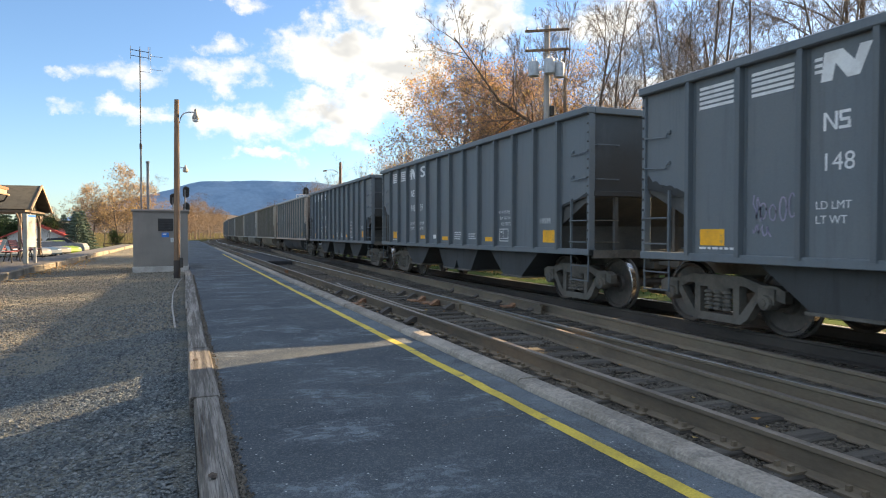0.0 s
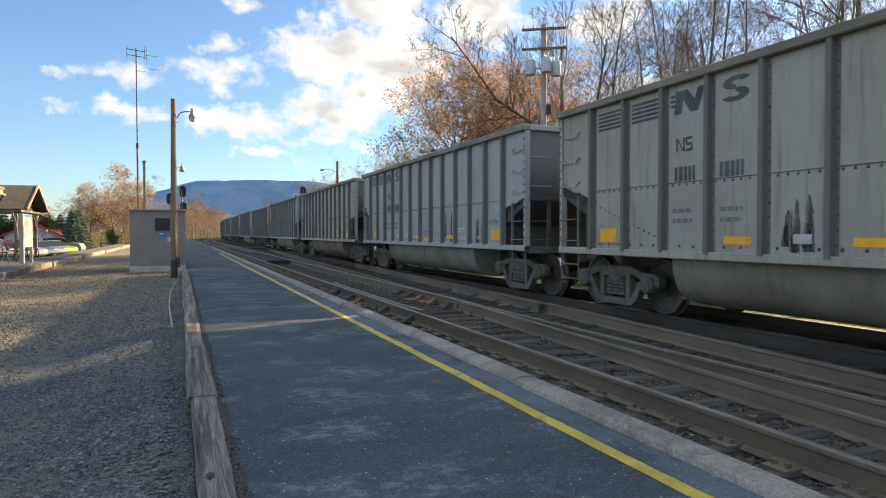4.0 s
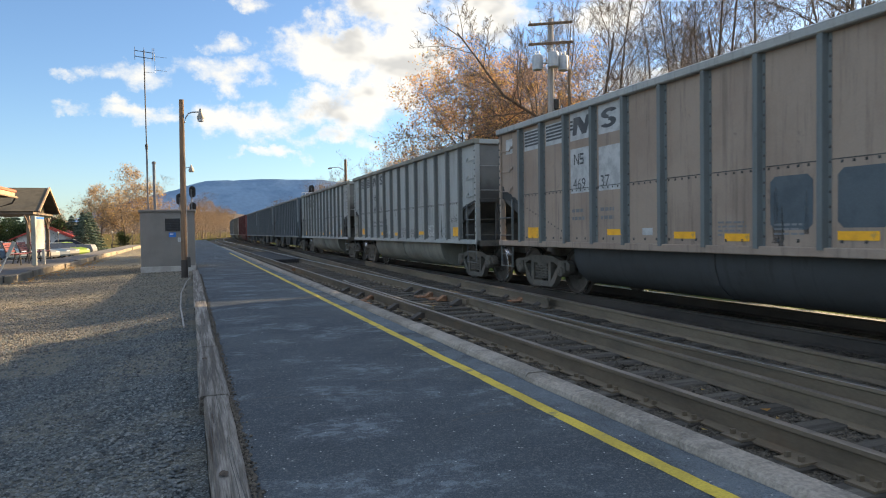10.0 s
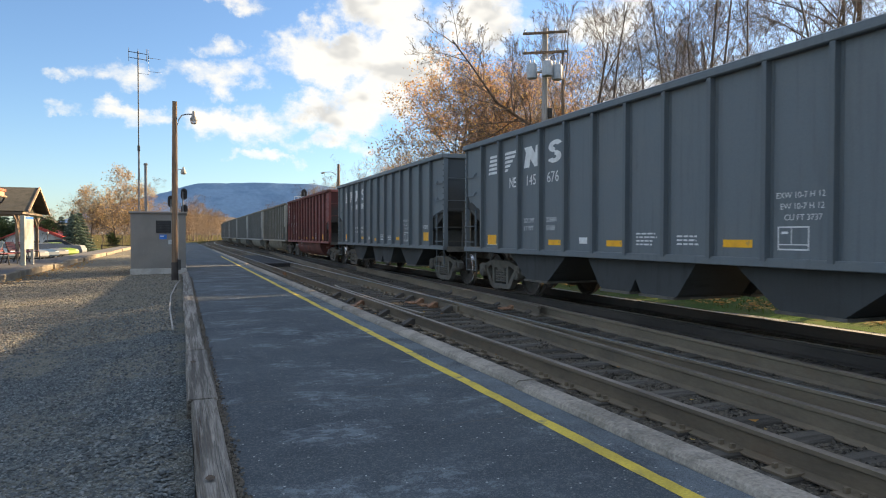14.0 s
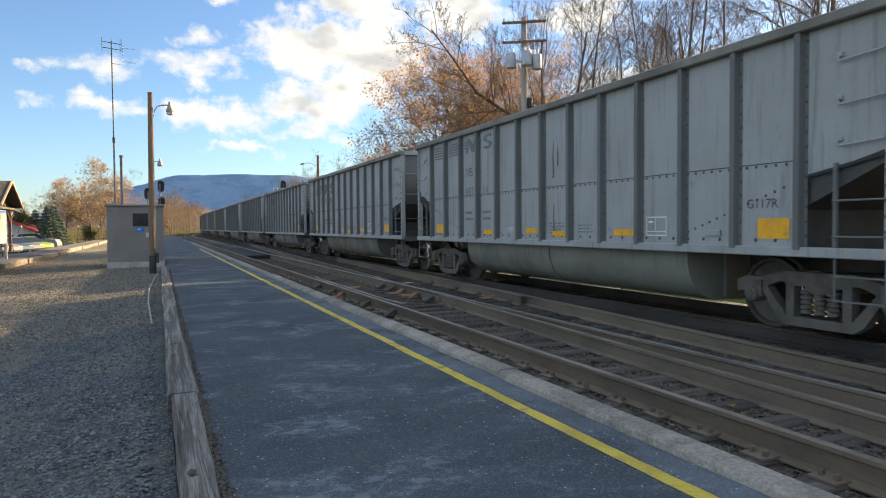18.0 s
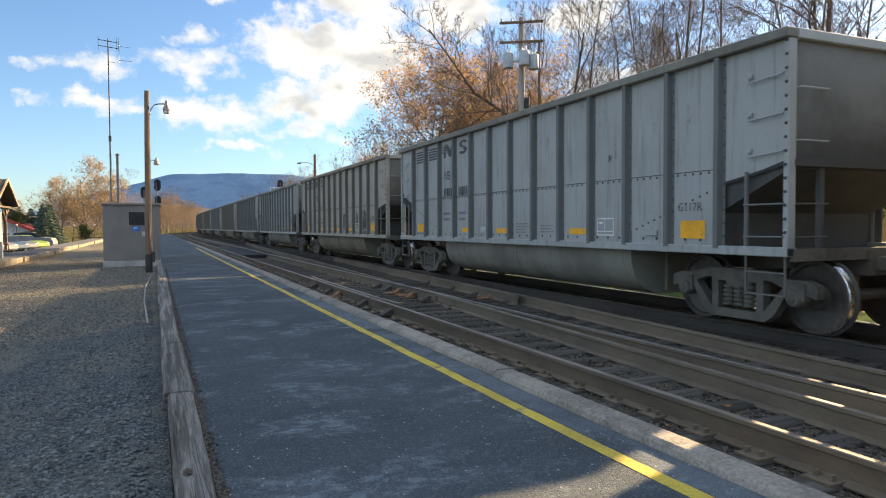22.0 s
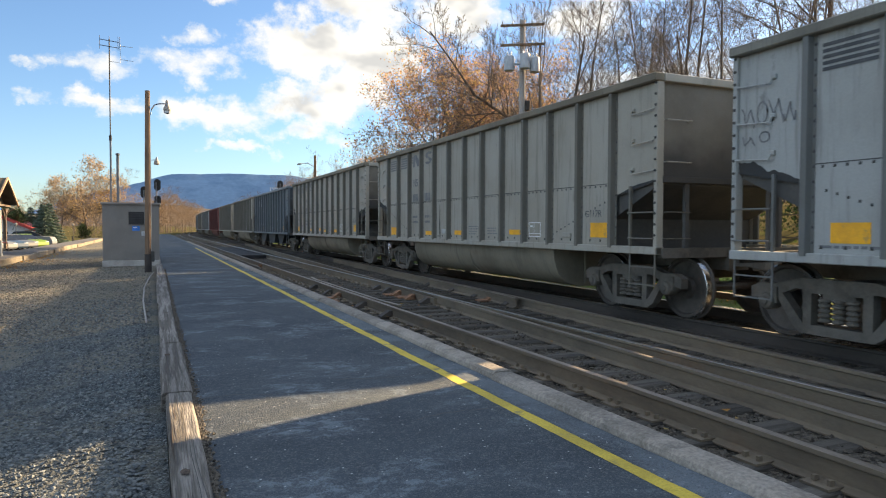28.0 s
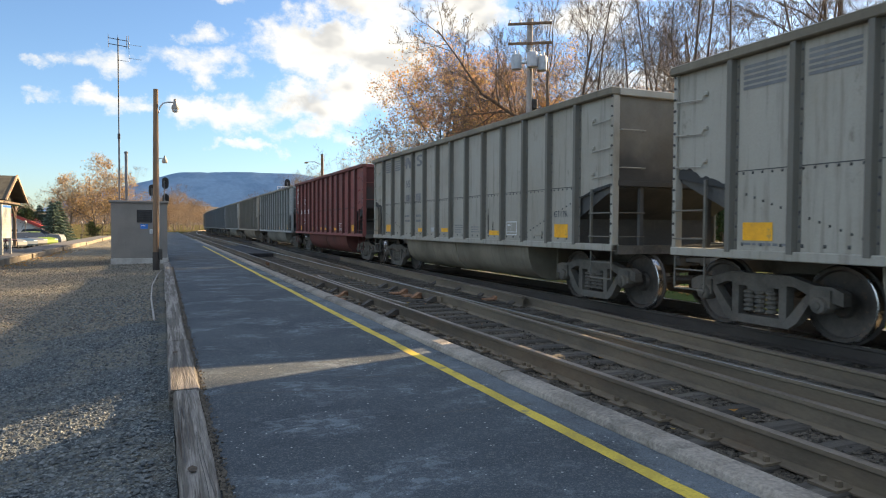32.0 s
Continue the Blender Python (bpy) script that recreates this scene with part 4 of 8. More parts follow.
def build_timbers():
    t = thing("platform_timbers", "row of grey weathered timber beams edging the gravel and platform", "timber edging", kind="structure")
    cuts = [-6.2, -1.0, 2.05, 5.1, 7.36, 11.4, 15.6, 20.4, 23.0]
    for i, (a, b) in enumerate(zip(cuts, cuts[1:])):
        m = Build()
        n = max(6, int((b - a) / 0.25))
        w0 = 0.04 + 0.012 * math.sin(i * 3.3) + (0.02 if i == 2 else 0)
        w1 = 0.235 + 0.012 * math.cos(i * 2.2)
        for j in range(n + 1):
            y = a + 0.012 + (b - a - 0.036) * j / n
            e = 0.010 * noise.noise((y * 2.2, i * 9, 0)) + 0.005 * noise.noise((y * 13, i * 5, 1))
            e2 = 0.010 * noise.noise((y * 2.2, i * 9, 4)) + 0.005 * noise.noise((y * 13, i * 5, 1))
            zt = 0.022 + 0.008 * noise.noise((y * 1.1, i, 7))
            m.v += [(w0 + e, y, -0.2), (w0 + e, y, zt - 0.014), (w0 + 0.016 + e, y, zt), (w1 - 0.016 + e2, y, zt), (w1 + e2, y, zt - 0.014), (w1 + e2, y, -0.2)]
            if j:
                o = 6 * (j - 1)
                m.f += [(o + k, o + (k + 1) % 6, o + 6 + (k + 1) % 6, o + 6 + k) for k in range(6)]
        m.f += [tuple(range(6)), tuple(range(6 * n + 5, 6 * n - 1, -1))]
        part("beam", m, M["timber"], t)
    # knots and checks in the near beams
    for i, (x, y, r) in enumerate(((0.125, 3.40, 0.022), (0.10, 6.62, 0.025), (0.10, 1.2, 0.02), (0.14, 9.9, 0.02))):
        eye = Build()
        ring = [(x + r * math.cos(0.45 * k) * (1 + 0.1 * math.sin(k * 2.1 + i)), y + 1.9 * r * math.sin(0.45 * k) * (1 + 0.1 * math.cos(k * 1.7 + i)), 0.031) for k in range(14)]
        eye.add(ring + [(x, y, 0.031)], [(k, (k + 1) % 14, 14) for k in range(14)])
        part("knot", eye, M["knot"], t, "dark brown knot in the beam")
    for (x, y0, y1) in ((0.17, 2.2, 4.0), (0.15, 4.2, 5.05), (0.09, 3.5, 4.6), (0.14, 7.6, 9.4), (0.19, 2.6, 3.9), (0.07, 2.3, 3.2), (0.12, 3.7, 4.9), (0.10, 5.3, 6.5), (0.18, 5.2, 6.9), (0.08, 7.7, 9.0), (0.18, 8.2, 10.8)):
        c = Build()
        n = 18
        for i in range(n):
            y = y0 + (y1 - y0) * i / (n - 1)
            x2 = x + 0.018 * noise.noise((y * 1.5, x * 40, 0))
            c.v += [(x2 - 0.002, y, 0.031), (x2 + 0.002, y, 0.031)]
        c.f = [(2 * i, 2 * i + 1, 2 * i + 3, 2 * i + 2) for i in range(n - 1)]
        part("drying_check", c, M["soot"], t, "thin dark split along the grain")


build_timbers()


# ---- the train ----
BODY = 12.92
RIBS = [1.03 + 0.905 * k for k in range(13)]
HALF = BODY / 2
CACHE = {}


def cached(key, make):
    if key not in CACHE:
        CACHE[key] = make()
    return CACHE[key]


def side_sheet(s, hopper):
    b = Build()
    e = HALF - 1.05
    out = [(-e, 1.04), (e, 1.04), (e, 1.83), (HALF - 0.05, 2.03), (HALF - 0.05, 3.5), (-HALF + 0.05, 3.5), (-HALF + 0.05, 2.03), (-e, 1.83)]
    b.prism(out, "x", s * 1.485, s * 1.50)
    return b


def rib(s, hopper):
    b = Build()
    if hopper:
        b.box(s * 1.50, s * 1.595, -0.035, 0.035, 1.05, 3.46)
        b.box(s * 1.50, s * 1.51, -0.075, 0.075, 1.05, 3.46)
    else:
        out = [(-0.085, s * 1.50), (-0.085, s * 1.508), (-0.045, s * 1.512), (-0.036, s * 1.59), (0.036, s * 1.59), (0.045, s * 1.512), (0.085, s * 1.508), (0.085, s * 1.50)]
        b.prism([(p[1], p[0]) for p in out], "z", 1.05, 3.46)
    return b


def rib_row(s, hopper):
    """All the ribs of the side that is turned away from the platform."""
    row, one = Build(), rib(s, hopper)
    for r in RIBS:
        row.add([(x, y + HALF - r, z) for x, y, z in one.v], one.f)
    return row


def rivet_rows(s):
    b = Build()

    def dot(y, z, r=0.016):
        x = s * 1.503
        b.add([(x, y - r, z - r), (x, y + r, z - r), (x, y + r, z + r), (x, y - r, z + r), (x + s * 0.014, y, z)], [(0, 1, 4), (1, 2, 4), (2, 3, 4), (3, 0, 4)])
    ys = [HALF - r for r in RIBS]
    for k in range(int((BODY - 2.1) / 0.14)):
        dot(-HALF + 1.08 + 0.14 * k, 2.02)
        if k % 2 == 0:
            dot(-HALF + 1.08 + 0.14 * k, 1.15, 0.02)
    for y in ys:
        for k in range(14):
            for d in (-0.068, 0.068):
                x = s * 1.509
                b.add([(x, y + d - 0.015, 1.2 + 0.165 * k - 0.015), (x, y + d + 0.015, 1.2 + 0.165 * k - 0.015), (x, y + d + 0.015, 1.2 + 0.165 * k + 0.015),
                       (x, y + d - 0.015, 1.2 + 0.165 * k + 0.015), (x + s * 0.012, y + d, 1.2 + 0.165 * k)], [(0, 1, 4), (1, 2, 4), (2, 3, 4), (3, 0, 4)])
    # slanting rows that show where the slope sheets meet the sides
    for end in (-1, 1):
        for k in range(13):
            dot(end * (HALF - 1.25 - 0.125 * k), 1.76 - 0.043 * k, 0.015)
    return b


def post_rivets(s, e):
    b = Build()
    for k in range(15):
        z = 1.25 + 0.155 * k
        b.lathe([(0.014, -0.02), (0.021, 0.0)], "x", (-1.545, e * (HALF - 0.035), z), 6)
    return b


TUB_SECTION = [(-1.40, 1.0), (-1.385, 0.76), (-1.30, 0.52), (-1.12, 0.35), (-0.85, 0.27), (0.85, 0.27), (1.12, 0.35), (1.30, 0.52), (1.385, 0.76), (1.40, 1.0)]
TUB_END = 3.55


def tub():
    b = Build()
    n = len(TUB_SECTION)
    for y in (-TUB_END, 0.0, TUB_END):
        b.v += [(p[0], y, p[1]) for p in TUB_SECTION]
    for j in range(2):
        b.f += [(j * n + i, j * n + i + 1, (j + 1) * n + i + 1, (j + 1) * n + i) for i in range(n - 1)]
    return b


def tub_end(e):
    """Flat plate that closes the tub before the truck, with a lip round it."""
    b = Build().prism(TUB_SECTION, "y", min(e * TUB_END, e * (TUB_END + 0.02)), max(e * TUB_END, e * (TUB_END + 0.02)))
    for k in (-0.7, 0.0, 0.7):
        b.box(k - 0.03, k + 0.03, min(e * TUB_END, e * (TUB_END + 0.07)), max(e * TUB_END, e * (TUB_END + 0.07)), 0.32, 1.0)
    return b


def tub_band():
    return Build().prism([(p[0] * 1.012, p[1] - 0.01) for p in TUB_SECTION], "y", -0.03, 0.03)


def chute(s, kind):
    """Half of one hopper bay: a funnel that narrows down to its gate."""
    prof = {"outer": [(2.0, 1.02), (4.45, 1.02), (3.68, 0.48), (3.62, 0.44), (2.78, 0.44), (2.70, 0.48)], "inner": [(0.0, 1.02), (1.40, 1.02), (0.98, 0.48), (0.92, 0.44), (0.16, 0.44), (0.11, 0.48), (0.0, 0.66)]}[kind]
    x0, x1 = sorted((s * 0.12, s * 1.36))
    return Build().prism(prof, "x", x0, x1)


def sideframe(s):
    """Cast truck side in one piece: bowed top member, raking ties down to the spring seat, three windows."""
    rim = [(-1.16, 0.47), (-1.16, 0.62), (-1.02, 0.68), (-0.80, 0.68), (-0.46, 0.77), (0.46, 0.77), (0.80, 0.68), (1.02, 0.68), (1.16, 0.62), (1.16, 0.47),
           (1.02, 0.50), (0.76, 0.50), (0.56, 0.20), (0.44, 0.12), (-0.44, 0.12), (-0.56, 0.20), (-0.76, 0.50), (-1.02, 0.50)]
    holes = [[(-0.31, 0.23), (0.31, 0.23), (0.31, 0.60), (-0.31, 0.60)],
             [(-0.70, 0.57), (-0.42, 0.24), (-0.42, 0.64), (-0.52, 0.64)],
             [(0.70, 0.57), (0.52, 0.64), (0.42, 0.64), (0.42, 0.24)]]
    bm = bmesh.new()
    edges = []
    for ring in [rim] + holes:
        vs = [bm.verts.new((s * 1.12, y, z)) for y, z in ring]
        edges += [bm.edges.new((vs[i], vs[(i + 1) % len(vs)])) for i in range(len(vs))]
    bmesh.ops.triangle_fill(bm, edges=edges, use_beauty=True)
    back = bmesh.ops.extrude_face_region(bm, geom=bm.faces[:])
    for v in back["geom"]:
        if isinstance(v, bmesh.types.BMVert):
            v.co.x = s * 0.99
    bmesh.ops.recalc_face_normals(bm, faces=bm.faces)
    bm.verts.index_update()
    b = Build().add([v.co[:] for v in bm.verts], [[v.index for v in f.verts] for f in bm.faces])
    bm.free()
    return b


def spring(s):
    """One coil spring, as stacked rings in a single outline."""
    prof = []
    for k in range(5):
        z = 0.27 + 0.058 * k
        prof += [(0.05, z), (0.075, z + 0.014), (0.075, z + 0.036), (0.05, z + 0.05)]
    return Build().lathe(prof, "z", (s * 1.07, 0, 0), 10)


def wheel_pair():
    b = Build()
    b.tube([(-1.0, 0, 0.46), (1.0, 0, 0.46)], 0.075, 10)
    for s in (-1, 1):
        prof = [(0.07, s * 0.60), (0.13, s * 0.62), (0.16, s * 0.70), (0.40, s * 0.73), (0.44, s * 0.66), (0.487, s * 0.665), (0.485, s * 0.695), (0.458, s * 0.705),
                (0.452, s * 0.795), (0.405, s * 0.80), (0.385, s * 0.765), (0.17, s * 0.74), (0.14, s * 0.79), (0.075, s * 0.80)]
        b.lathe(prof, "x", (0, 0, 0.46), 28)
    return b


def tread_ring(s):
    return Build().lathe([(0.446, s * 0.803), (0.456, s * 0.799), (0.4605, s * 0.79), (0.4615, s * 0.715)], "x", (0, 0, 0.46), 28, False)


def journal(s):
    b = Build()
    b.lathe([(0.105, s * 1.0), (0.105, s * 1.16), (0.09, s * 1.19), (0.05, s * 1.20), (0.045, s * 1.215)], "x", (0, 0, 0.46), 14)
    b.box(min(s * 0.98, s * 1.15), max(s * 0.98, s * 1.15), -0.13, 0.13, 0.44, 0.64)
    return b


def add_truck(car, y):
    t = thing("truck", "", "")
    for k in list(t.keys()):
        del t[k]
    t.name = "truck"
    t.parent = car
    t.matrix_basis = pose(0, y, 0)
    for s in (-1, 1):
        part("sideframe", cached(("sf", s), lambda: sideframe(s).mesh("sideframe", M["truck"])), M["truck"], t)
        if s < 0:
            for yy in (-0.17, 0.0, 0.17):
                part("spring", cached(("sp", s), lambda: spring(s).mesh("spring", M["truck"])), M["truck"], t, at=pose(0, yy, 0))
    part("bolster", cached("bol", lambda: Build().box(-1.1, 1.1, -0.2, 0.2, 0.52, 0.74, 0.02).mesh("bolster", M["truck"])), M["truck"], t)
    for yy in (-0.889, 0.889):
        part("wheelset", cached("ws", lambda: wheel_pair().mesh("wheelset", M["wheel"], True)), M["wheel"], t, at=pose(0, yy, 0))
        part("wheel_tread", cached(("tr", -1), lambda: tread_ring(-1).mesh("wheel_tread", M["tread"], True)), M["tread"], t, at=pose(0, yy, 0), label="bright worn wheel rim")
        for s in (-1, 1):
            part("journal_box", cached(("jb", s), lambda: journal(s).mesh("journal_box", M["truck"])), M["truck"], t, at=pose(0, yy, 0))


def grab(e):
    """Side grab iron: bolted to the corner post, with a bracket that turns up at its other end."""
    b = Build().tube([(0.0, -e * 0.25, 0.075), (-0.045, -e * 0.25, 0.06), (-0.055, -e * 0.235, 0.0), (-0.055, e * 0.25, 0.03), (0.0, e * 0.25, 0.05)], 0.012, 6)
    return b.box(-0.03, 0.0, *sorted((-e * 0.285, -e * 0.215)), 0.05, 0.105, 0.006)


def ladder(s, e):
    """End ladder: stile and rungs in the open triangle, and the stirrup under the sill."""
    b = Build()
    x = s * 1.52
    ya, yb = e * (HALF - 0.60), e * (HALF - 0.05)
    b.box(min(x - 0.02, x + 0.02), max(x - 0.02, x + 0.02), ya - 0.018, ya + 0.018, 1.0, 1.98)
    for z in (1.20, 1.58):
        b.tube([(x, ya, z), (x + s * 0.05, ya, z), (x + s * 0.05, yb, z), (x, yb, z)], 0.012, 6)
    for y in (ya, yb):
        b.box(x - 0.01, x + 0.01, y - 0.010, y + 0.010, 0.5, 1.0)
    for z in (0.52, 0.78):
        b.box(x - 0.02, x + 0.02, min(ya, yb), max(ya, yb), z - 0.009, z + 0.009)
    return b


def end_rung(e):
    y = e * HALF
    return Build().tube([(-1.40, y - e * 0.06, 0), (-1.40, y + e * 0.04, 0), (-0.95, y + e * 0.04, 0), (-0.95, y - e * 0.06, 0)], 0.011, 6)


def end_brace(e):
    y = e * (HALF - 0.06)
    return Build().box(-0.035, 0.035, y - 0.03, y + 0.03, 1.0, 2.02)


def end_sheet(e):
    return Build().box(-1.47, 1.47, *sorted((e * (HALF - 0.08), e * (HALF - 0.05))), 2.0, 3.5)


def slope_sheet(e):
    b = Build()
    a, c = e * (HALF - 0.06), e * (HALF - 2.05)
    k = e * (HALF - 1.07)
    b.prism([(a, 2.04), (a, 1.98), (c, 1.04), (c, 1.86), (k, 1.86)], "x", -1.45, 1.45)
    return b


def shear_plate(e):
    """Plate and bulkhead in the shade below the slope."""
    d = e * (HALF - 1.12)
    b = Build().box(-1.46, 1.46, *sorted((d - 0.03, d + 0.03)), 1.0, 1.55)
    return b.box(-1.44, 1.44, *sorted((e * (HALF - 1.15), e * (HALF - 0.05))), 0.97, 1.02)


def coupler(e):
    b = Build()
    y0, y1 = sorted((e * (HALF - 0.1), e * (HALF + 0.5)))
    b.box(-0.09, 0.09, y0, y1, 0.78, 0.95, 0.01)
    y0, y1 = sorted((e * (HALF + 0.42), e * (HALF + 0.70)))
    b.box(-0.17, 0.15, y0, y1, 0.74, 0.99, 0.03)
    b.tube([(0.3, e * (HALF), 0.85), (0.28, e * (HALF + 0.3), 0.62), (0.12, e * (HALF + 0.62), 0.55)], 0.025, 6)
    y0, y1 = sorted((e * (HALF - 0.06), e * (HALF + 0.03)))
    b.box(-1.45, 1.45, y0, y1, 0.92, 1.06)
    return b


FONT_CACHE = {}


def text_mesh(body, size, mat):
    """Flat lettering as a mesh that faces the platform; it starts at the origin and runs towards the near end."""
    key = (body, size, mat.name)
    if key not in FONT_CACHE:
        cu = bpy.data.curves.new("letters", "FONT")
        cu.body, cu.size = body, size
        cu.resolution_u = 3
        ob = bpy.data.objects.new("letters", cu)
        scene.collection.objects.link(ob)
        bpy.context.view_layer.update()
        me = bpy.data.meshes.new_from_object(ob.evaluated_get(bpy.context.evaluated_depsgraph_get()))
        bpy.data.objects.remove(ob)
        me.transform(Matrix(((0, 0, -1, 0), (-1, 0, 0, 0), (0, 1, 0, 0), (0, 0, 0, 1))))
        me.materials.clear()
        me.materials.append(mat)
        FONT_CACHE[key] = me
    return FONT_CACHE[key]


SKIN = -1.506       # plane of markings on the side that faces the platform


def flat(polys):
    """Flat shapes on the side: outlines of (metres from the far end, height)."""
    b = Build()
    for p in polys:
        b.add([(SKIN, HALF - q, z) for q, z in p], [tuple(range(len(p)))])
    return b


def rect(q0, q1, z0, z1, slant=0.0):
    return [(q0, z0), (q1, z0), (q1 + slant, z1), (q0 + slant, z1)]


def stroke_marks(q, z, h, w):
    """Owner's mark as plain strokes: two uprights and a slash, then three bars with two stubs."""
    a = q + h * 0.95
    b = a + h * 0.68
    return [rect(q, q + w, z, z + h), rect(q + h * 0.7, q + h * 0.7 + w, z, z + h), [(q + w * 1.02, z + h), (q + w * 1.02, z + h - w * 1.3), (q + h * 0.698, z), (q + h * 0.698, z + w * 1.3)],
            rect(a, b, z, z + w), rect(a + 0.01, b - 0.01, z + h / 2 - w / 2, z + h / 2 + w / 2), rect(a, b, z + h - w, z + h),
            rect(b - w, b, z + w * 1.02, z + h / 2 - w * 0.52), rect(a, a + w, z + h / 2 + w * 0.52, z + h - w * 1.02)]


def curl(q, z0, z1, r, thin):
    """A raked double hook of two flattened half rings, in 24 pieces."""
    out = []
    for z, a0, a1 in ((z1, 0.35, 4.71), (z0, 1.57, -2.79)):
        for i in range(12):
            a, b = a0 + (a1 - a0) * i / 12, a0 + (a1 - a0) * (i + 1) / 12
            out.append([(q + 2.0 * k * math.cos(t) + 0.12 * (z + k * math.sin(t) - z0), z + k * math.sin(t)) for k, t in ((r, a), (r, b), (thin, b), (thin, a))])
    return out


def emblem_straight():
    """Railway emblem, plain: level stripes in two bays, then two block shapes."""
    out = []
    for a, b in ((1.18, 1.79), (2.08, 2.70)):
        for k in range(5):
            out.append(rect(a, b, 2.86 + 0.085 * k, 2.912 + 0.085 * k))
    n = [(3.10, 2.84), (3.24, 2.84), (3.28, 3.08), (3.42, 2.84), (3.56, 2.84), (3.70, 3.26), (3.56, 3.26), (3.50, 3.06), (3.36, 3.26), (3.14, 3.26)]
    out.append(n)
    for k in range(3):
        out.append(rect(3.02, 3.12, 2.98 + 0.09 * k, 3.03 + 0.09 * k))
    out += curl(4.22, 2.955, 3.155, 0.115, 0.038)
    return [[(q - (0.05 if q > 2.95 else 0.0), 3.02 + (z - 2.84) * 0.76) for q, z in p] for p in out]


def emblem_slant():
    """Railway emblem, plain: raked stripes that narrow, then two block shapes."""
    out = []
    for k in range(5):
        z = 2.62 + 0.098 * k
        out.append(rect(1.26 + 0.02 * k, 1.79, z, z + 0.062, 0.02))
        out.append(rect(2.08, 2.08 + 0.14 + 0.11 * k, z, z + 0.062, 0.05))
    out.append([(3.10, 2.62), (3.34, 2.62), (3.38, 2.80), (3.55, 2.62), (3.80, 2.62), (3.80, 3.08), (3.60, 3.08), (3.58, 2.90), (3.42, 3.08), (3.12, 3.08), (3.20, 2.96)])
    out += curl(4.24, 2.745, 2.965, 0.125, 0.036)
    return [[(q + 0.02 if q < 3.0 else q - (0.12 if q < 3.9 else 0.04), 2.74 + (z - 2.62) * 0.92) for q, z in p] for p in out]


def add_emblem(car, shapes, key, ink):
    """Ten stripes, each a part, then the block shapes."""
    for i in range(10):
        part("emblem_stripe", cached((key, i), lambda: flat([shapes[i]]).mesh("emblem_stripe", ink)), ink, car)
    rest = shapes[10:]
    part("emblem_block", cached((key, "n"), lambda: flat(rest[:-24]).mesh("emblem_block", ink)), ink, car, "first block shape of the emblem")
    part("emblem_block", cached((key, "s"), lambda: flat(rest[-24:]).mesh("emblem_block", ink)), ink, car, "second block shape of the emblem")


def arc_band(cq, cz, r0, r1, a0, a1, n=18):
    outer = [(cq + r1 * math.cos(a0 + (a1 - a0) * i / n), cz + r1 * math.sin(a0 + (a1 - a0) * i / n)) for i in range(n + 1)]
    inner = [(cq + r0 * math.cos(a0 + (a1 - a0) * i / n), cz + r0 * math.sin(a0 + (a1 - a0) * i / n)) for i in range(n + 1)]
    return [[outer[i], outer[i + 1], inner[i + 1], inner[i]] for i in range(n)]


def bars(q0, z0, rows, length, pitch, h, seed):
    """Writing too small to read, as short bars."""
    rnd = random.Random(seed)
    out = []
    for r in range(rows):
        q = q0
        end = q0 + length * rnd.uniform(0.75, 1.0)
        while q < end:
            w = rnd.uniform(0.05, 0.13)
            out.append(rect(q, min(q + w, end), z0 - r * pitch, z0 - r * pitch + h))
            q += w + 0.025
    return out


def frame_box(q0, q1, z0, z1, w=0.018):
    m = (q0 + q1) / 2 - 0.03
    return [rect(q0, q1, z0, z0 + w), rect(q0, q1, z1 - w, z1), rect(q0, q0 + w, z0, z1), rect(q1 - w, q1, z0, z1), rect(m, m + w * 0.7, z0 + 0.06, z1), rect(q0, q1, z0 + 0.06, z0 + 0.06 + w * 0.7),
            rect(q0 + 0.05, m - 0.04, z1 - 0.09, z1 - 0.06)]


def scrawl(car, q, z, size, seed, mat, n=4, w=0.02, label="sprayed scrawl on the side"):
    """Sprayed lines that cannot be read: a row of zigzags and loops, as bent flat strokes."""
    rnd = random.Random(seed)
    b = Build()
    cell = size / max(n, 1) * 1.15
    for k in range(n + n // 2):
        x0 = q + cell * (k % n) + rnd.uniform(-0.05, 0.05) * size
        y0 = z + (0.0 if k < n else -0.32 * size) + rnd.uniform(-0.04, 0.04) * size
        h = size * rnd.uniform(0.35, 0.6) * (1.0 if k < n else 0.5)
        loop = rnd.random() < 0.4
        pts = []
        for i in range(11):
            f = i / 10
            if loop:
                a = 6.6 * f + rnd.uniform(-0.1, 0.1)
                pts.append((x0 + cell * (0.45 + 0.38 * math.cos(a)), y0 + h * (0.5 + 0.45 * math.sin(a))))
            else:
                zig = abs((f * 3 + 0.5 * (k % 2)) % 2 - 1)
                pts.append((x0 + cell * 0.9 * f + rnd.uniform(-0.02, 0.02), y0 + h * (zig + rnd.uniform(-0.06, 0.06))))
        for (xa, ya), (xb, yb) in zip(pts, pts[1:]):
            d = Vector((xb - xa, yb - ya)).normalized() * w
            p = Vector((-d.y, d.x)) * 0.5
            b.add([(SKIN, HALF - (xa - p.x), ya - p.y), (SKIN, HALF - (xb - p.x), yb - p.y), (SKIN, HALF - (xb + p.x), yb + p.y), (SKIN, HALF - (xa + p.x), ya + p.y)], [(0, 1, 2, 3)])
    part("sprayed_scrawl", b, mat, car, label)


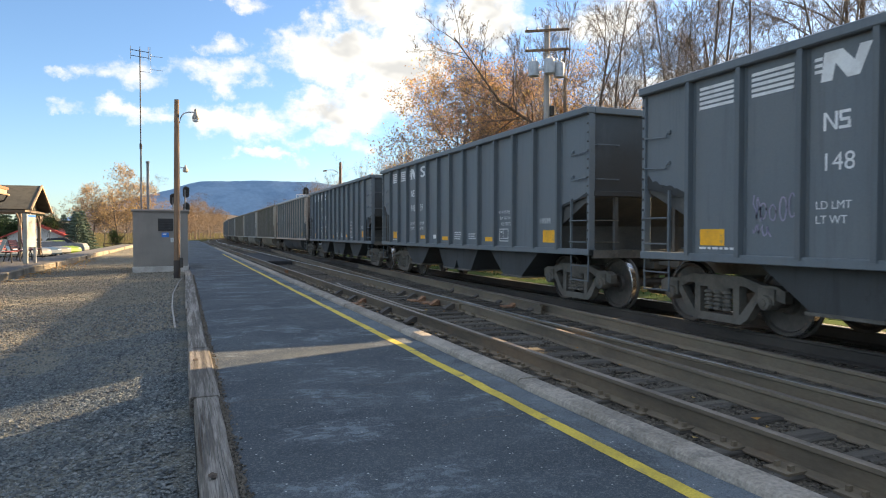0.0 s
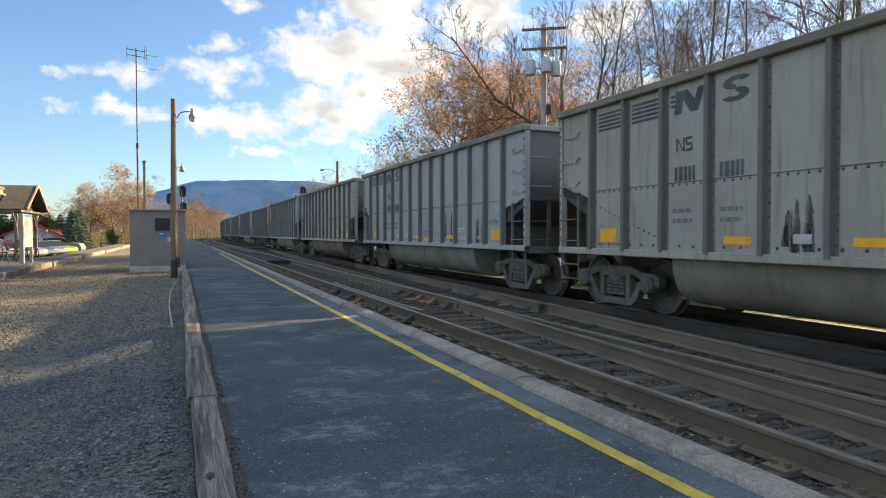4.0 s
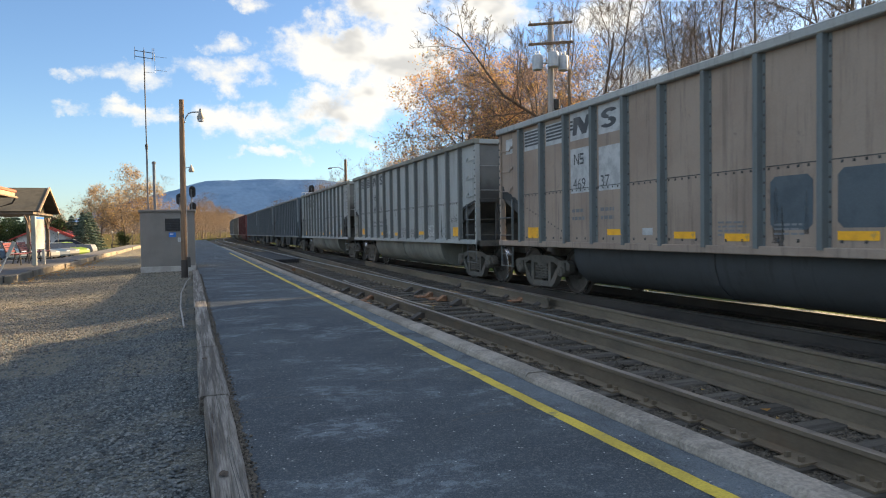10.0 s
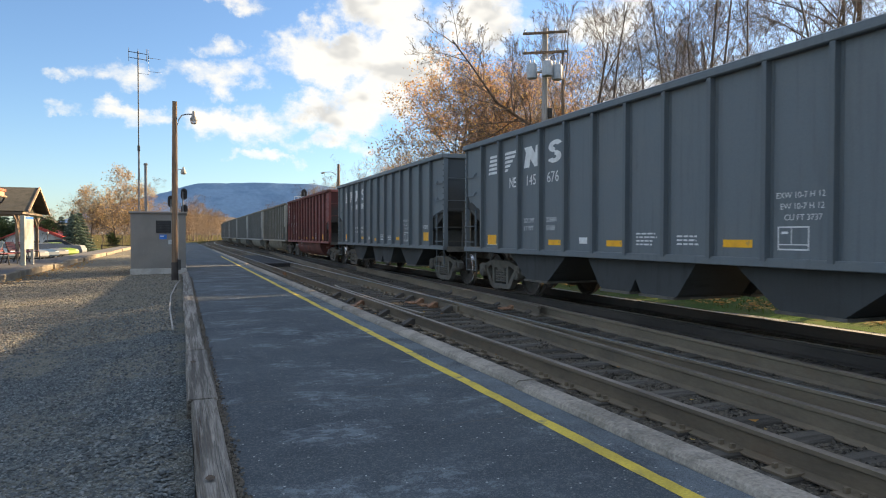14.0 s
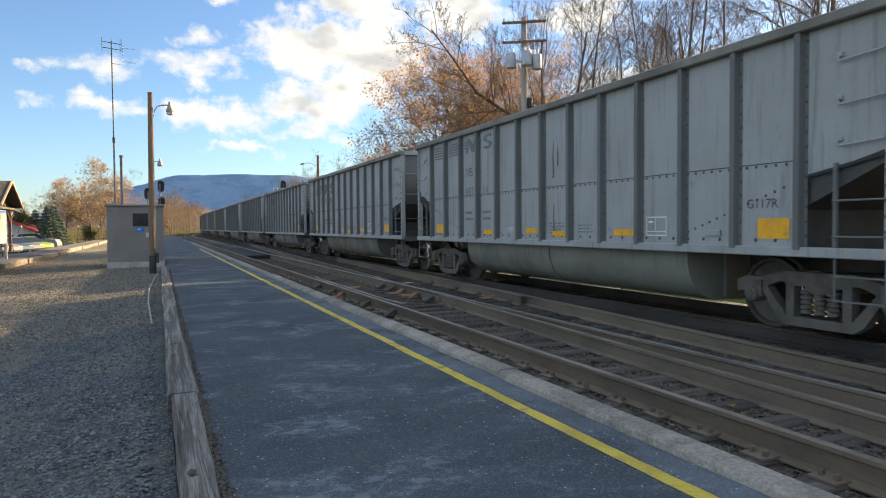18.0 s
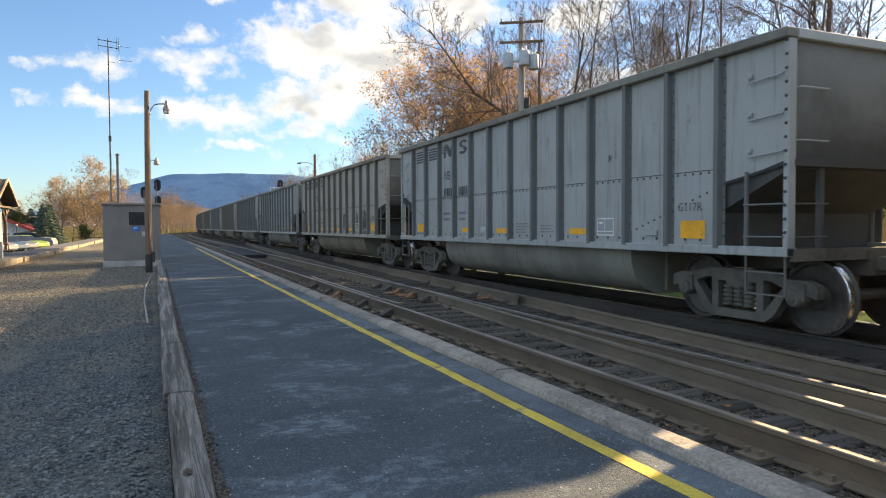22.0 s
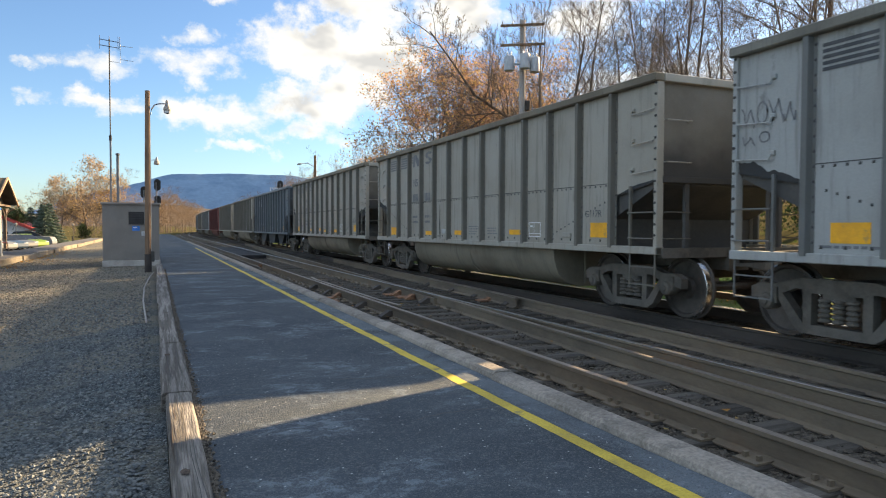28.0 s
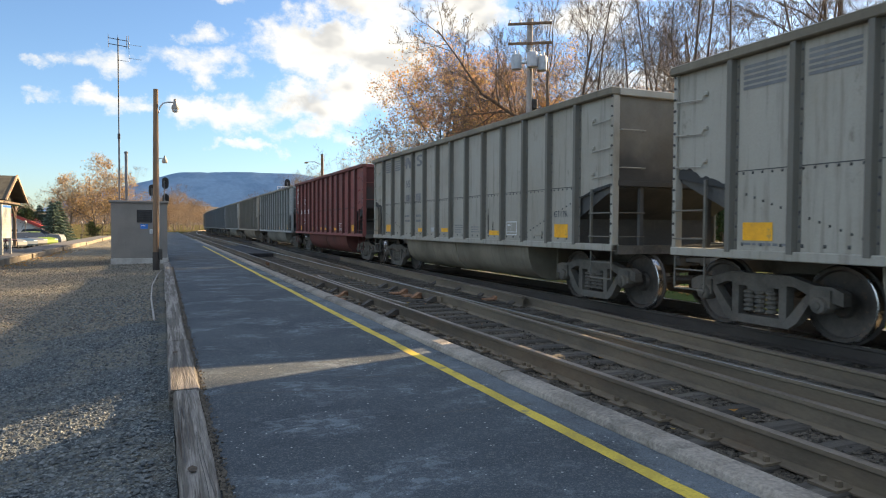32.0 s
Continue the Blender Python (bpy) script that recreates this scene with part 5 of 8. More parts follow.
def blot(car, q, z, w, h, seed, mat, name="stain", label="dark run-down stain"):
    """A ragged patch of thin grime: uneven top, soft lobes along its foot."""
    rnd = random.Random(seed)
    n = 15
    ph = rnd.uniform(0, 50)
    tops, feet = [], []
    for i in range(n):
        f = i / (n - 1)
        x = q - w / 2 + w * f
        bow = math.sin(math.pi * min(max(f, 0.04), 0.96)) ** 0.25
        tops.append((x, z + h / 2 * bow * (0.8 + 0.5 * noise.noise((f * 4, ph, 0)))))
        feet.append((x, z - h / 2 * bow * (0.75 + 0.9 * noise.noise((f * 6, ph, 9)))))
    feet.reverse()
    b = Build().add([(SKIN + 0.002, HALF - x, y) for x, y in tops + feet], [(i, i + 1, 2 * n - 2 - i, 2 * n - 1 - i) for i in range(n - 1)])
    part(name, b, mat, car, label)


def streak(car, q, z0, z1, w, seed, name="run_streak", label="dark streak run down the side"):
    """A streak that starts as a point and broadens on its way down."""
    rnd = random.Random(seed)
    n = 12
    ph = rnd.uniform(0, 50)
    b = Build()
    for i in range(n):
        f = i / (n - 1)
        z = z1 + (z0 - z1) * f
        wide = w * (0.14 + 0.86 * f ** 0.5) * (0.85 + 0.55 * noise.noise((f * 6, ph, 2)))
        c = q + 0.12 * w * noise.noise((f * 3, ph, 6))
        b.v += [(SKIN + 0.002, HALF - c + wide / 2, z), (SKIN + 0.002, HALF - c - wide / 2, z)]
    b.f = [(2 * i, 2 * i + 1, 2 * i + 3, 2 * i + 2) for i in range(n - 1)]
    part(name, b, M["film"], car, label)


def end_soot(e, which):
    """Coal dust blown up the side above an end opening: ragged along its top, highest at the corner."""
    b = Build()
    n = 26
    for i in range(n):
        f = i / (n - 1)
        y = e * (HALF - 1.10 + 1.02 * f)
        low = 1.815 + 0.205 * f
        up = 0.02 + (0.03 if e < 0 else 0.04 + 0.18 * f ** 1.4) * (0.85 + 1.1 * noise.noise((f * 2.6, which * 7.7, e))) + 0.045 * noise.noise((f * 11, which * 3.3, e)) * (0.1 if e < 0 else 0.4 + f)
        b.v += [(SKIN + 0.003, y, low), (SKIN + 0.003, y, low + max(up, 0.02))]
    b.f = [(2 * i, 2 * i + 1, 2 * i + 3, 2 * i + 2) for i in range(n - 1)]
    return b


WORDS = {"grey": "pale grey", "warm": "dusty warm grey", "tan": "dusty tan", "brown": "brown weathered", "dark": "charcoal", "red": "faded oxide red"}


def railcar(spec, index):
    kind, coat = spec["kind"], PAINT[spec["coat"]]
    hopper = kind == "hopper"
    what = "open hopper car with funnel bays" if hopper else "coal gondola with rounded tub bottom"
    car = thing("hopper_car" if hopper else "gondola_car", WORDS[spec["coat"]] + " " + what + spec.get("note", ""), "railcar", "cars of the coal train")
    for s in (-1, 1):
        part("side_sheet", cached(("ss", s), lambda: side_sheet(s, hopper).mesh("side_sheet", coat)), coat, car)
        if s < 0:
            rm = cached(("rib", s, hopper), lambda: rib(s, hopper).mesh("rib", coat))
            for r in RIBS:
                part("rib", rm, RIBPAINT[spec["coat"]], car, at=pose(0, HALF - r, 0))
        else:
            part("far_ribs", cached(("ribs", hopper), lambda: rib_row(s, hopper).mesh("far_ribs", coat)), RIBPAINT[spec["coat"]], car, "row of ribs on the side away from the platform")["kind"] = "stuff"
        part("top_chord", cached(("tc", s), lambda: Build().box(min(s * 1.43, s * 1.61), max(s * 1.43, s * 1.61), -HALF - 0.02, HALF + 0.02, 3.44, 3.56, 0.015).mesh("top_chord", coat)), coat if hopper else (PAINT["grey"] if spec["coat"] in ("tan", "brown") else TUBPAINT[spec["coat"]]), car)
        part("side_sill", cached(("sl", s), lambda: Build().box(min(s * 1.40, s * 1.57), max(s * 1.40, s * 1.57), -HALF, HALF, 0.97, 1.08, 0.01).mesh("side_sill", coat)), coat, car)
        if not hopper:
            part("rivets", cached(("rv", s), lambda: rivet_rows(s).mesh("rivets", M["rivet"])), M["rivet"], car, "rows of grimy dark rivet heads")["kind"] = "stuff"
            seam = cached(("seam", s), lambda: Build().box(min(s * 1.499, s * 1.505), max(s * 1.499, s * 1.505), -HALF + 1.06, HALF - 1.06, 2.045, 2.057).mesh("seam", M["rivet"]))
            part("seam", seam, M["rivet"], car)
        for e in (-1, 1):
            part("corner_post", cached(("cp", s, e), lambda: Build().box(min(s * 1.42, s * 1.545), max(s * 1.42, s * 1.545), *sorted((e * (HALF - 0.07), e * HALF)), 0.97, 3.5, 0.008).mesh("corner_post", coat)), coat, car)
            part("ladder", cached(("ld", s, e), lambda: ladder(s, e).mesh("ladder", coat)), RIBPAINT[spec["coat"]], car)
            if s > 0:
                continue
            part("post_rivets", cached(("pr", s, e), lambda: post_rivets(s, e).mesh("post_rivets", M["rivet"])), M["rivet"], car)["kind"] = "stuff"
            gm = cached(("grab", e), lambda: grab(e).mesh("grab_iron", M["steel"]))
            for z in ((2.15, 2.58, 3.03) if not hopper else (2.3, 2.75)):
                part("grab_iron", gm, coat, car, at=pose(s * 1.50, e * (HALF - 0.32), z) if s < 0 else pose(1.50, e * (HALF - 0.32), z, 0, 0, 180))
    for e in (-1, 1):
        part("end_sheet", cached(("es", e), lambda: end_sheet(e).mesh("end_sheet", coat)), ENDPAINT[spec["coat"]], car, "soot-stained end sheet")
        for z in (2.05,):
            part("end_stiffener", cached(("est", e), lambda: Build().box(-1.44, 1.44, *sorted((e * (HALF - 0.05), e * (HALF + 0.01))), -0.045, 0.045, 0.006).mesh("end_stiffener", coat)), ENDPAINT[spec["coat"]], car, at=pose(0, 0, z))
        part("end_chord", cached(("ec", e), lambda: Build().box(-1.44, 1.44, *sorted((e * (HALF - 0.09), e * (HALF + 0.03))), 3.44, 3.555, 0.01).mesh("end_chord", coat)), coat, car)
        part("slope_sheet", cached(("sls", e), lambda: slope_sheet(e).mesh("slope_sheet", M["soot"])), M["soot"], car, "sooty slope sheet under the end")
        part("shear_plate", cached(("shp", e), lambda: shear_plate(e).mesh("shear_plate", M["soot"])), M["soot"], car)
        for z in (1.2, 1.58, 2.3, 2.9):
            part("end_rung", cached(("er", e), lambda: end_rung(e).mesh("end_rung", coat)), coat if z > 2 else M["truck"], car, at=pose(0, 0, z))
        for x in (-0.95, 0.95):
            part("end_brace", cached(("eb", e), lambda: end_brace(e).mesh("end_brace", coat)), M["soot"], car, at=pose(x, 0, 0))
        part("coupler", cached(("co", e), lambda: coupler(e).mesh("coupler", M["truck"])), M["truck"], car)
        which = (index * 5 + e) % 4
        part("soot_patch", cached(("soot", e, which), lambda: end_soot(e, which).mesh("soot_patch", M["sootfilm"])), M["sootfilm"], car, "black coal soot above the end opening")
        add_truck(car, e * (HALF - 1.11))
    part("centre_sill", cached("cs", lambda: Build().box(-0.2, 0.2, -HALF - 0.05, HALF + 0.05, 0.72, 1.03).mesh("centre_sill", M["truck"])), M["truck"], car)
    if hopper:
        for shape, y0, y1 in (("outer", 2.72, 3.68), ("inner", 0.12, 0.92)):
            for s in (-1, 1):
                for turn in (0, 180):
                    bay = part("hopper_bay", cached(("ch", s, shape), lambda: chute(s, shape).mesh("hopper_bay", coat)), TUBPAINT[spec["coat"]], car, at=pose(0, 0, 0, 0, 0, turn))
                    part("gate", cached(("gt", s, shape), lambda: Build().box(*sorted((s * 0.1, s * 1.39)), y0, y1, 0.405, 0.445).mesh("gate", M["truck"])), M["truck"], bay)
    else:
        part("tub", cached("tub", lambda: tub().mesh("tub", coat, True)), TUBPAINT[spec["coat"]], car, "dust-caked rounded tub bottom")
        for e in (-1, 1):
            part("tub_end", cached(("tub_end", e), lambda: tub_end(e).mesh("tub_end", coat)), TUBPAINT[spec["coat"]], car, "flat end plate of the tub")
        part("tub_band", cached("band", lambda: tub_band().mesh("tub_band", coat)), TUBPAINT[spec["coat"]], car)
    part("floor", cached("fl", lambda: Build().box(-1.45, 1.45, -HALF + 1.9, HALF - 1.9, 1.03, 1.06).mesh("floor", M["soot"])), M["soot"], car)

    # markings on the side that faces the platform
    ink = M["white"] if hopper or spec["coat"] == "red" else (M["greymark"] if index in (6, 18, 24, 26, 28, 29, 31, 32) else M["black"])
    style = spec.get("style", "straight")
    if spec.get("patch"):
        for box in ((0.28, 0.60, 2.98, 3.30), (2.97, 3.63, 2.93, 3.43), (3.88, 4.54, 2.93, 3.43), (2.97, 3.63, 1.97, 2.78), (3.88, 4.54, 1.97, 2.72)) + (((1.16, 1.81, 2.95, 3.36), (2.06, 2.72, 2.95, 3.36)) if index in (8, 10) else ()):
            part("repaint_patch", flat([rect(*box)]).mesh("repaint_patch", M["faded"]), M["faded"], car, "pale repainted patch behind the markings").location.x = 0.003
    if style == "straight":
        add_emblem(car, emblem_straight(), "em1", ink)
        part("owner_mark", cached(("ow1", ink.name), lambda: flat(stroke_marks(3.09, 2.48, 0.20, 0.034)).mesh("owner_mark", ink)), ink, car)
        spots = ((3.06, 2.04), (3.92, 2.04))
        size = 0.28
    elif style == "slant":
        add_emblem(car, emblem_slant(), "em2", ink)
        part("owner_mark", cached(("ow2", ink.name), lambda: flat(stroke_marks(2.34, 2.38, 0.21, 0.035)).mesh("owner_mark", ink)), ink, car)
        spots = ((3.06, 2.38), (3.92, 2.38))
        size = 0.30
    elif style == "ring":
        wheelmark = arc_band(0.62, 2.78, 0.26, 0.34, 0.2, 3.0) + arc_band(0.62, 2.78, 0.12, 0.19, 0.2, 3.0) + [rect(0.25, 0.95, 2.50, 2.56), rect(0.25, 0.80, 2.60, 2.66), rect(0.28, 0.36, 2.66, 2.80)]
        for band in (wheelmark[:18], wheelmark[18:36]):
            part("emblem_arc", flat(band).mesh("emblem_arc", ink), ink, car, "white arc of the railway emblem")
        for bar in wheelmark[36:]:
            part("emblem_bar", flat([bar]).mesh("emblem_bar", ink), ink, car)
        part("emblem_print", flat(bars(0.25, 3.18, 1, 0.75, 0.1, 0.11, 3)).mesh("emblem_print", ink), ink, car)["kind"] = "stuff"
        part("owner_mark", flat([[(q - 0.2, z - 0.2) for q, z in p] for p in (rect(2.40, 2.46, 2.60, 2.88), rect(2.46, 2.60, 2.60, 2.66), rect(2.46, 2.60, 2.82, 2.88), rect(2.66, 2.72, 2.60, 2.88), rect(2.72, 2.84, 2.74, 2.88), rect(2.50, 2.56, 2.93, 2.98))]).mesh("owner_mark", ink), ink, car)
        spots = ((1.26, 1.92), (2.13, 1.92), (3.02, 1.92))
        size = 0.34
    else:
        spots, size = (), 0.3
    for (q, z), word in zip(spots, spec.get("number", ())):
        if word:
            part("number", text_mesh(word, size, ink), ink, car, at=pose(SKIN - 0.001, HALF - q, z))
        else:
            part("number", flat(bars(q, z + 0.03, 1, 0.5, 0.1, 0.2, index)).mesh("number", ink), ink, car)
    if hopper or style == "ring":
        rows = spec.get("weights", ("LD LMT", "LT WT"))
        lq = 3.0 if not style == "ring" else 2.1
        for k, word in enumerate(rows):
            part("load_data", text_mesh(word, 0.13, ink), ink, car, at=pose(SKIN - 0.001, HALF - lq, 1.62 - 0.16 * k))["kind"] = "stuff"
        for k, word in enumerate(spec.get("loads", ())):
            part("load_data", text_mesh(word, 0.13, ink), ink, car, at=pose(SKIN - 0.001, HALF - lq - 0.9, 1.62 - 0.16 * k))
        if hopper:
            for k, word in enumerate(("EXW 10-7 H 12", "EW 10-7 H 12", "CU FT 3737")):
                part("size_data", text_mesh(word, 0.10, ink), ink, car, at=pose(SKIN - 0.001, HALF - 9.29 - 0.06 * k, 1.79 - 0.13 * k))["kind"] = "stuff"
            part("class_mark", text_mesh("HP28R" if index == 30 else "HP29R", 0.15, ink), ink, car, at=pose(SKIN - 0.001, HALF - 11.14, 1.55))
    else:
        part("load_data", flat(bars(3.02, 1.62, 2, 0.45, 0.14, 0.06, 11) + bars(3.93, 1.62, 2, 0.45, 0.14, 0.06, 12)).mesh("load_data", M["greymark"]), M["greymark"], car)["kind"] = "stuff"
        part("class_mark", text_mesh("G117R", 0.16, M["black"]), M["black"], car, at=pose(SKIN - 0.001, HALF - 11.14, 1.53))
    fine_ink = M["white"] if hopper else M["faded"]
    part("small_print", cached(("small", hopper), lambda: flat(bars(6.66, 1.37, 4, 0.5, 0.055, 0.025, 5) + bars(7.58, 1.33, 3, 0.45, 0.055, 0.025, 6) + bars(1.2, 1.14, 1, 0.8, 0.05, 0.03, 8)).mesh("small_print", fine_ink)), fine_ink if hopper else M["greymark"], car)["kind"] = "stuff"
    part("stencil_frame", cached(("frame",), lambda: flat(frame_box(9.32, 9.75, 1.18, 1.46)).mesh("stencil_frame", M["white"])), M["white"], car, "white framed inspection stencil")
    part("tag_plate", cached(("tag",), lambda: flat([rect(5.06, 5.31, 1.21, 1.32)]).mesh("tag_plate", M["white"])), M["white"] if hopper else M["faded"], car)
    rnd = random.Random(index * 7 + 1)
    marks = [(1.27, 1.71, 1.17, 1.39), (4.04, 4.48, 1.19, 1.29), (5.84, 6.28, 1.19, 1.29), (8.48, 8.96, 1.19, 1.29), (11.24, 11.68, 1.18, 1.42)]
    if not hopper and rnd.random() < 0.5:
        marks.insert(2, (6.70, 7.12, 1.15, 1.25))
    for k, (a, b, c, d) in enumerate(marks):
        j = rnd.uniform(-0.08, 0.08)
        part("reflector", cached(("rf", round(b - a, 2), round(d - c, 2)), lambda: Build().add([(SKIN - 0.001, (b - a) / 2, 0), (SKIN - 0.001, -(b - a) / 2, 0), (SKIN - 0.001, -(b - a) / 2, d - c), (SKIN - 0.001, (b - a) / 2, d - c)], [(0, 1, 2, 3)]).mesh("reflector", M["reflector"])),
             M["reflector"], car, "amber reflective strip", at=pose(0, HALF - (a + b) / 2 - j, c + rnd.uniform(-0.03, 0.03)))
    if not hopper:
        tagp = cached(("lug",), lambda: Build().box(-1.53, -1.50, HALF - 10.75, HALF - 10.5, 1.19, 1.27, 0.008).mesh("lug", M["faded"]))
        part("lug", tagp, coat, car)
    for k in range(spec.get("stains", rnd.choice((0, 0, 1, 2)) if not hopper else 0)):
        bay = rnd.choice(range(4, 11))
        for m in range(rnd.choice((2, 3))):
            streak(car, RIBS[bay] + rnd.uniform(0.16, 0.7), 1.08 + rnd.uniform(0, 0.15), rnd.uniform(1.35, 1.95), rnd.uniform(0.06, 0.2), index * 50 + 7 * k + m)
    for k in range(spec.get("runs", 0)):
        bay = rnd.choice(range(4, 11))
        if k % 2:
            streak(car, RIBS[bay] + 0.17, 1.08, rnd.uniform(1.7, 2.5), rnd.uniform(0.10, 0.22), index * 9 + k)
        else:
            z = rnd.uniform(1.3, 2.0)
            streak(car, (RIBS[bay] + RIBS[bay + 1]) / 2 + rnd.uniform(-0.25, 0.25), z, z + rnd.uniform(0.4, 0.9), rnd.uniform(0.05, 0.10), index * 9 + k)
    for q, z0, z1, w in spec.get("drips", ()):
        streak(car, q, z0, z1, w, int(q * 31), "paint_drip", "paint run down from the emblem")
    for q, z, w, h in spec.get("smears", ()):
        blot(car, q, z, w, h, int(q * 17), M["film"], "grime_smear", "dark smear of grime on the side")
    for q, z, r in spec.get("rings", ()):
        part("chalk_ring", flat(arc_band(q, z, r, r + 0.022, 0.0, 6.1)).mesh("chalk_ring", M["faded"]), M["faded"], car, "white sprayed ring")
    for q0, q1, z0, z1 in spec.get("repaint", ()):
        c = 0.07
        shape = [(q0 + c, z0), (q1 - c, z0), (q1, z0 + c), (q1, z1 - c), (q1 - c, z1), (q0 + c, z1), (q0, z1 - c), (q0, z0 + c)]
        part("teal_repaint", flat([shape]).mesh("teal_repaint", M["teal"]), M["teal"], car, "dark teal paint rolled over old graffiti").location.x = 0.002
    for q, z, size, n, which in spec.get("scrawls", ()):
        scrawl(car, q, z, size, index * 3 + n, M[which], n)
    for q, z, w, h in spec.get("bubbles", ()):
        blot(car, q, z, w * 1.12, h * 1.1, int(q * 10), M["black"], "graffiti_outline", "dark outline of a sprayed shape")
        bl = Random_shape(car, q, z, w, h)
    return car


def Random_shape(car, q, z, w, h):
    rnd = random.Random(int(q * 100))
    pts = [(q + w / 2 * math.cos(6.283 * i / 20) * rnd.uniform(0.85, 1.1), z + h / 2 * math.sin(6.283 * i / 20) * rnd.uniform(0.85, 1.1)) for i in range(20)]
    b = Build().add([(SKIN - 0.001, HALF - x, y) for x, y in pts], [tuple(range(20))])
    return part("graffiti_fill", b, M["faded"], car, "pale sprayed bubble shape")


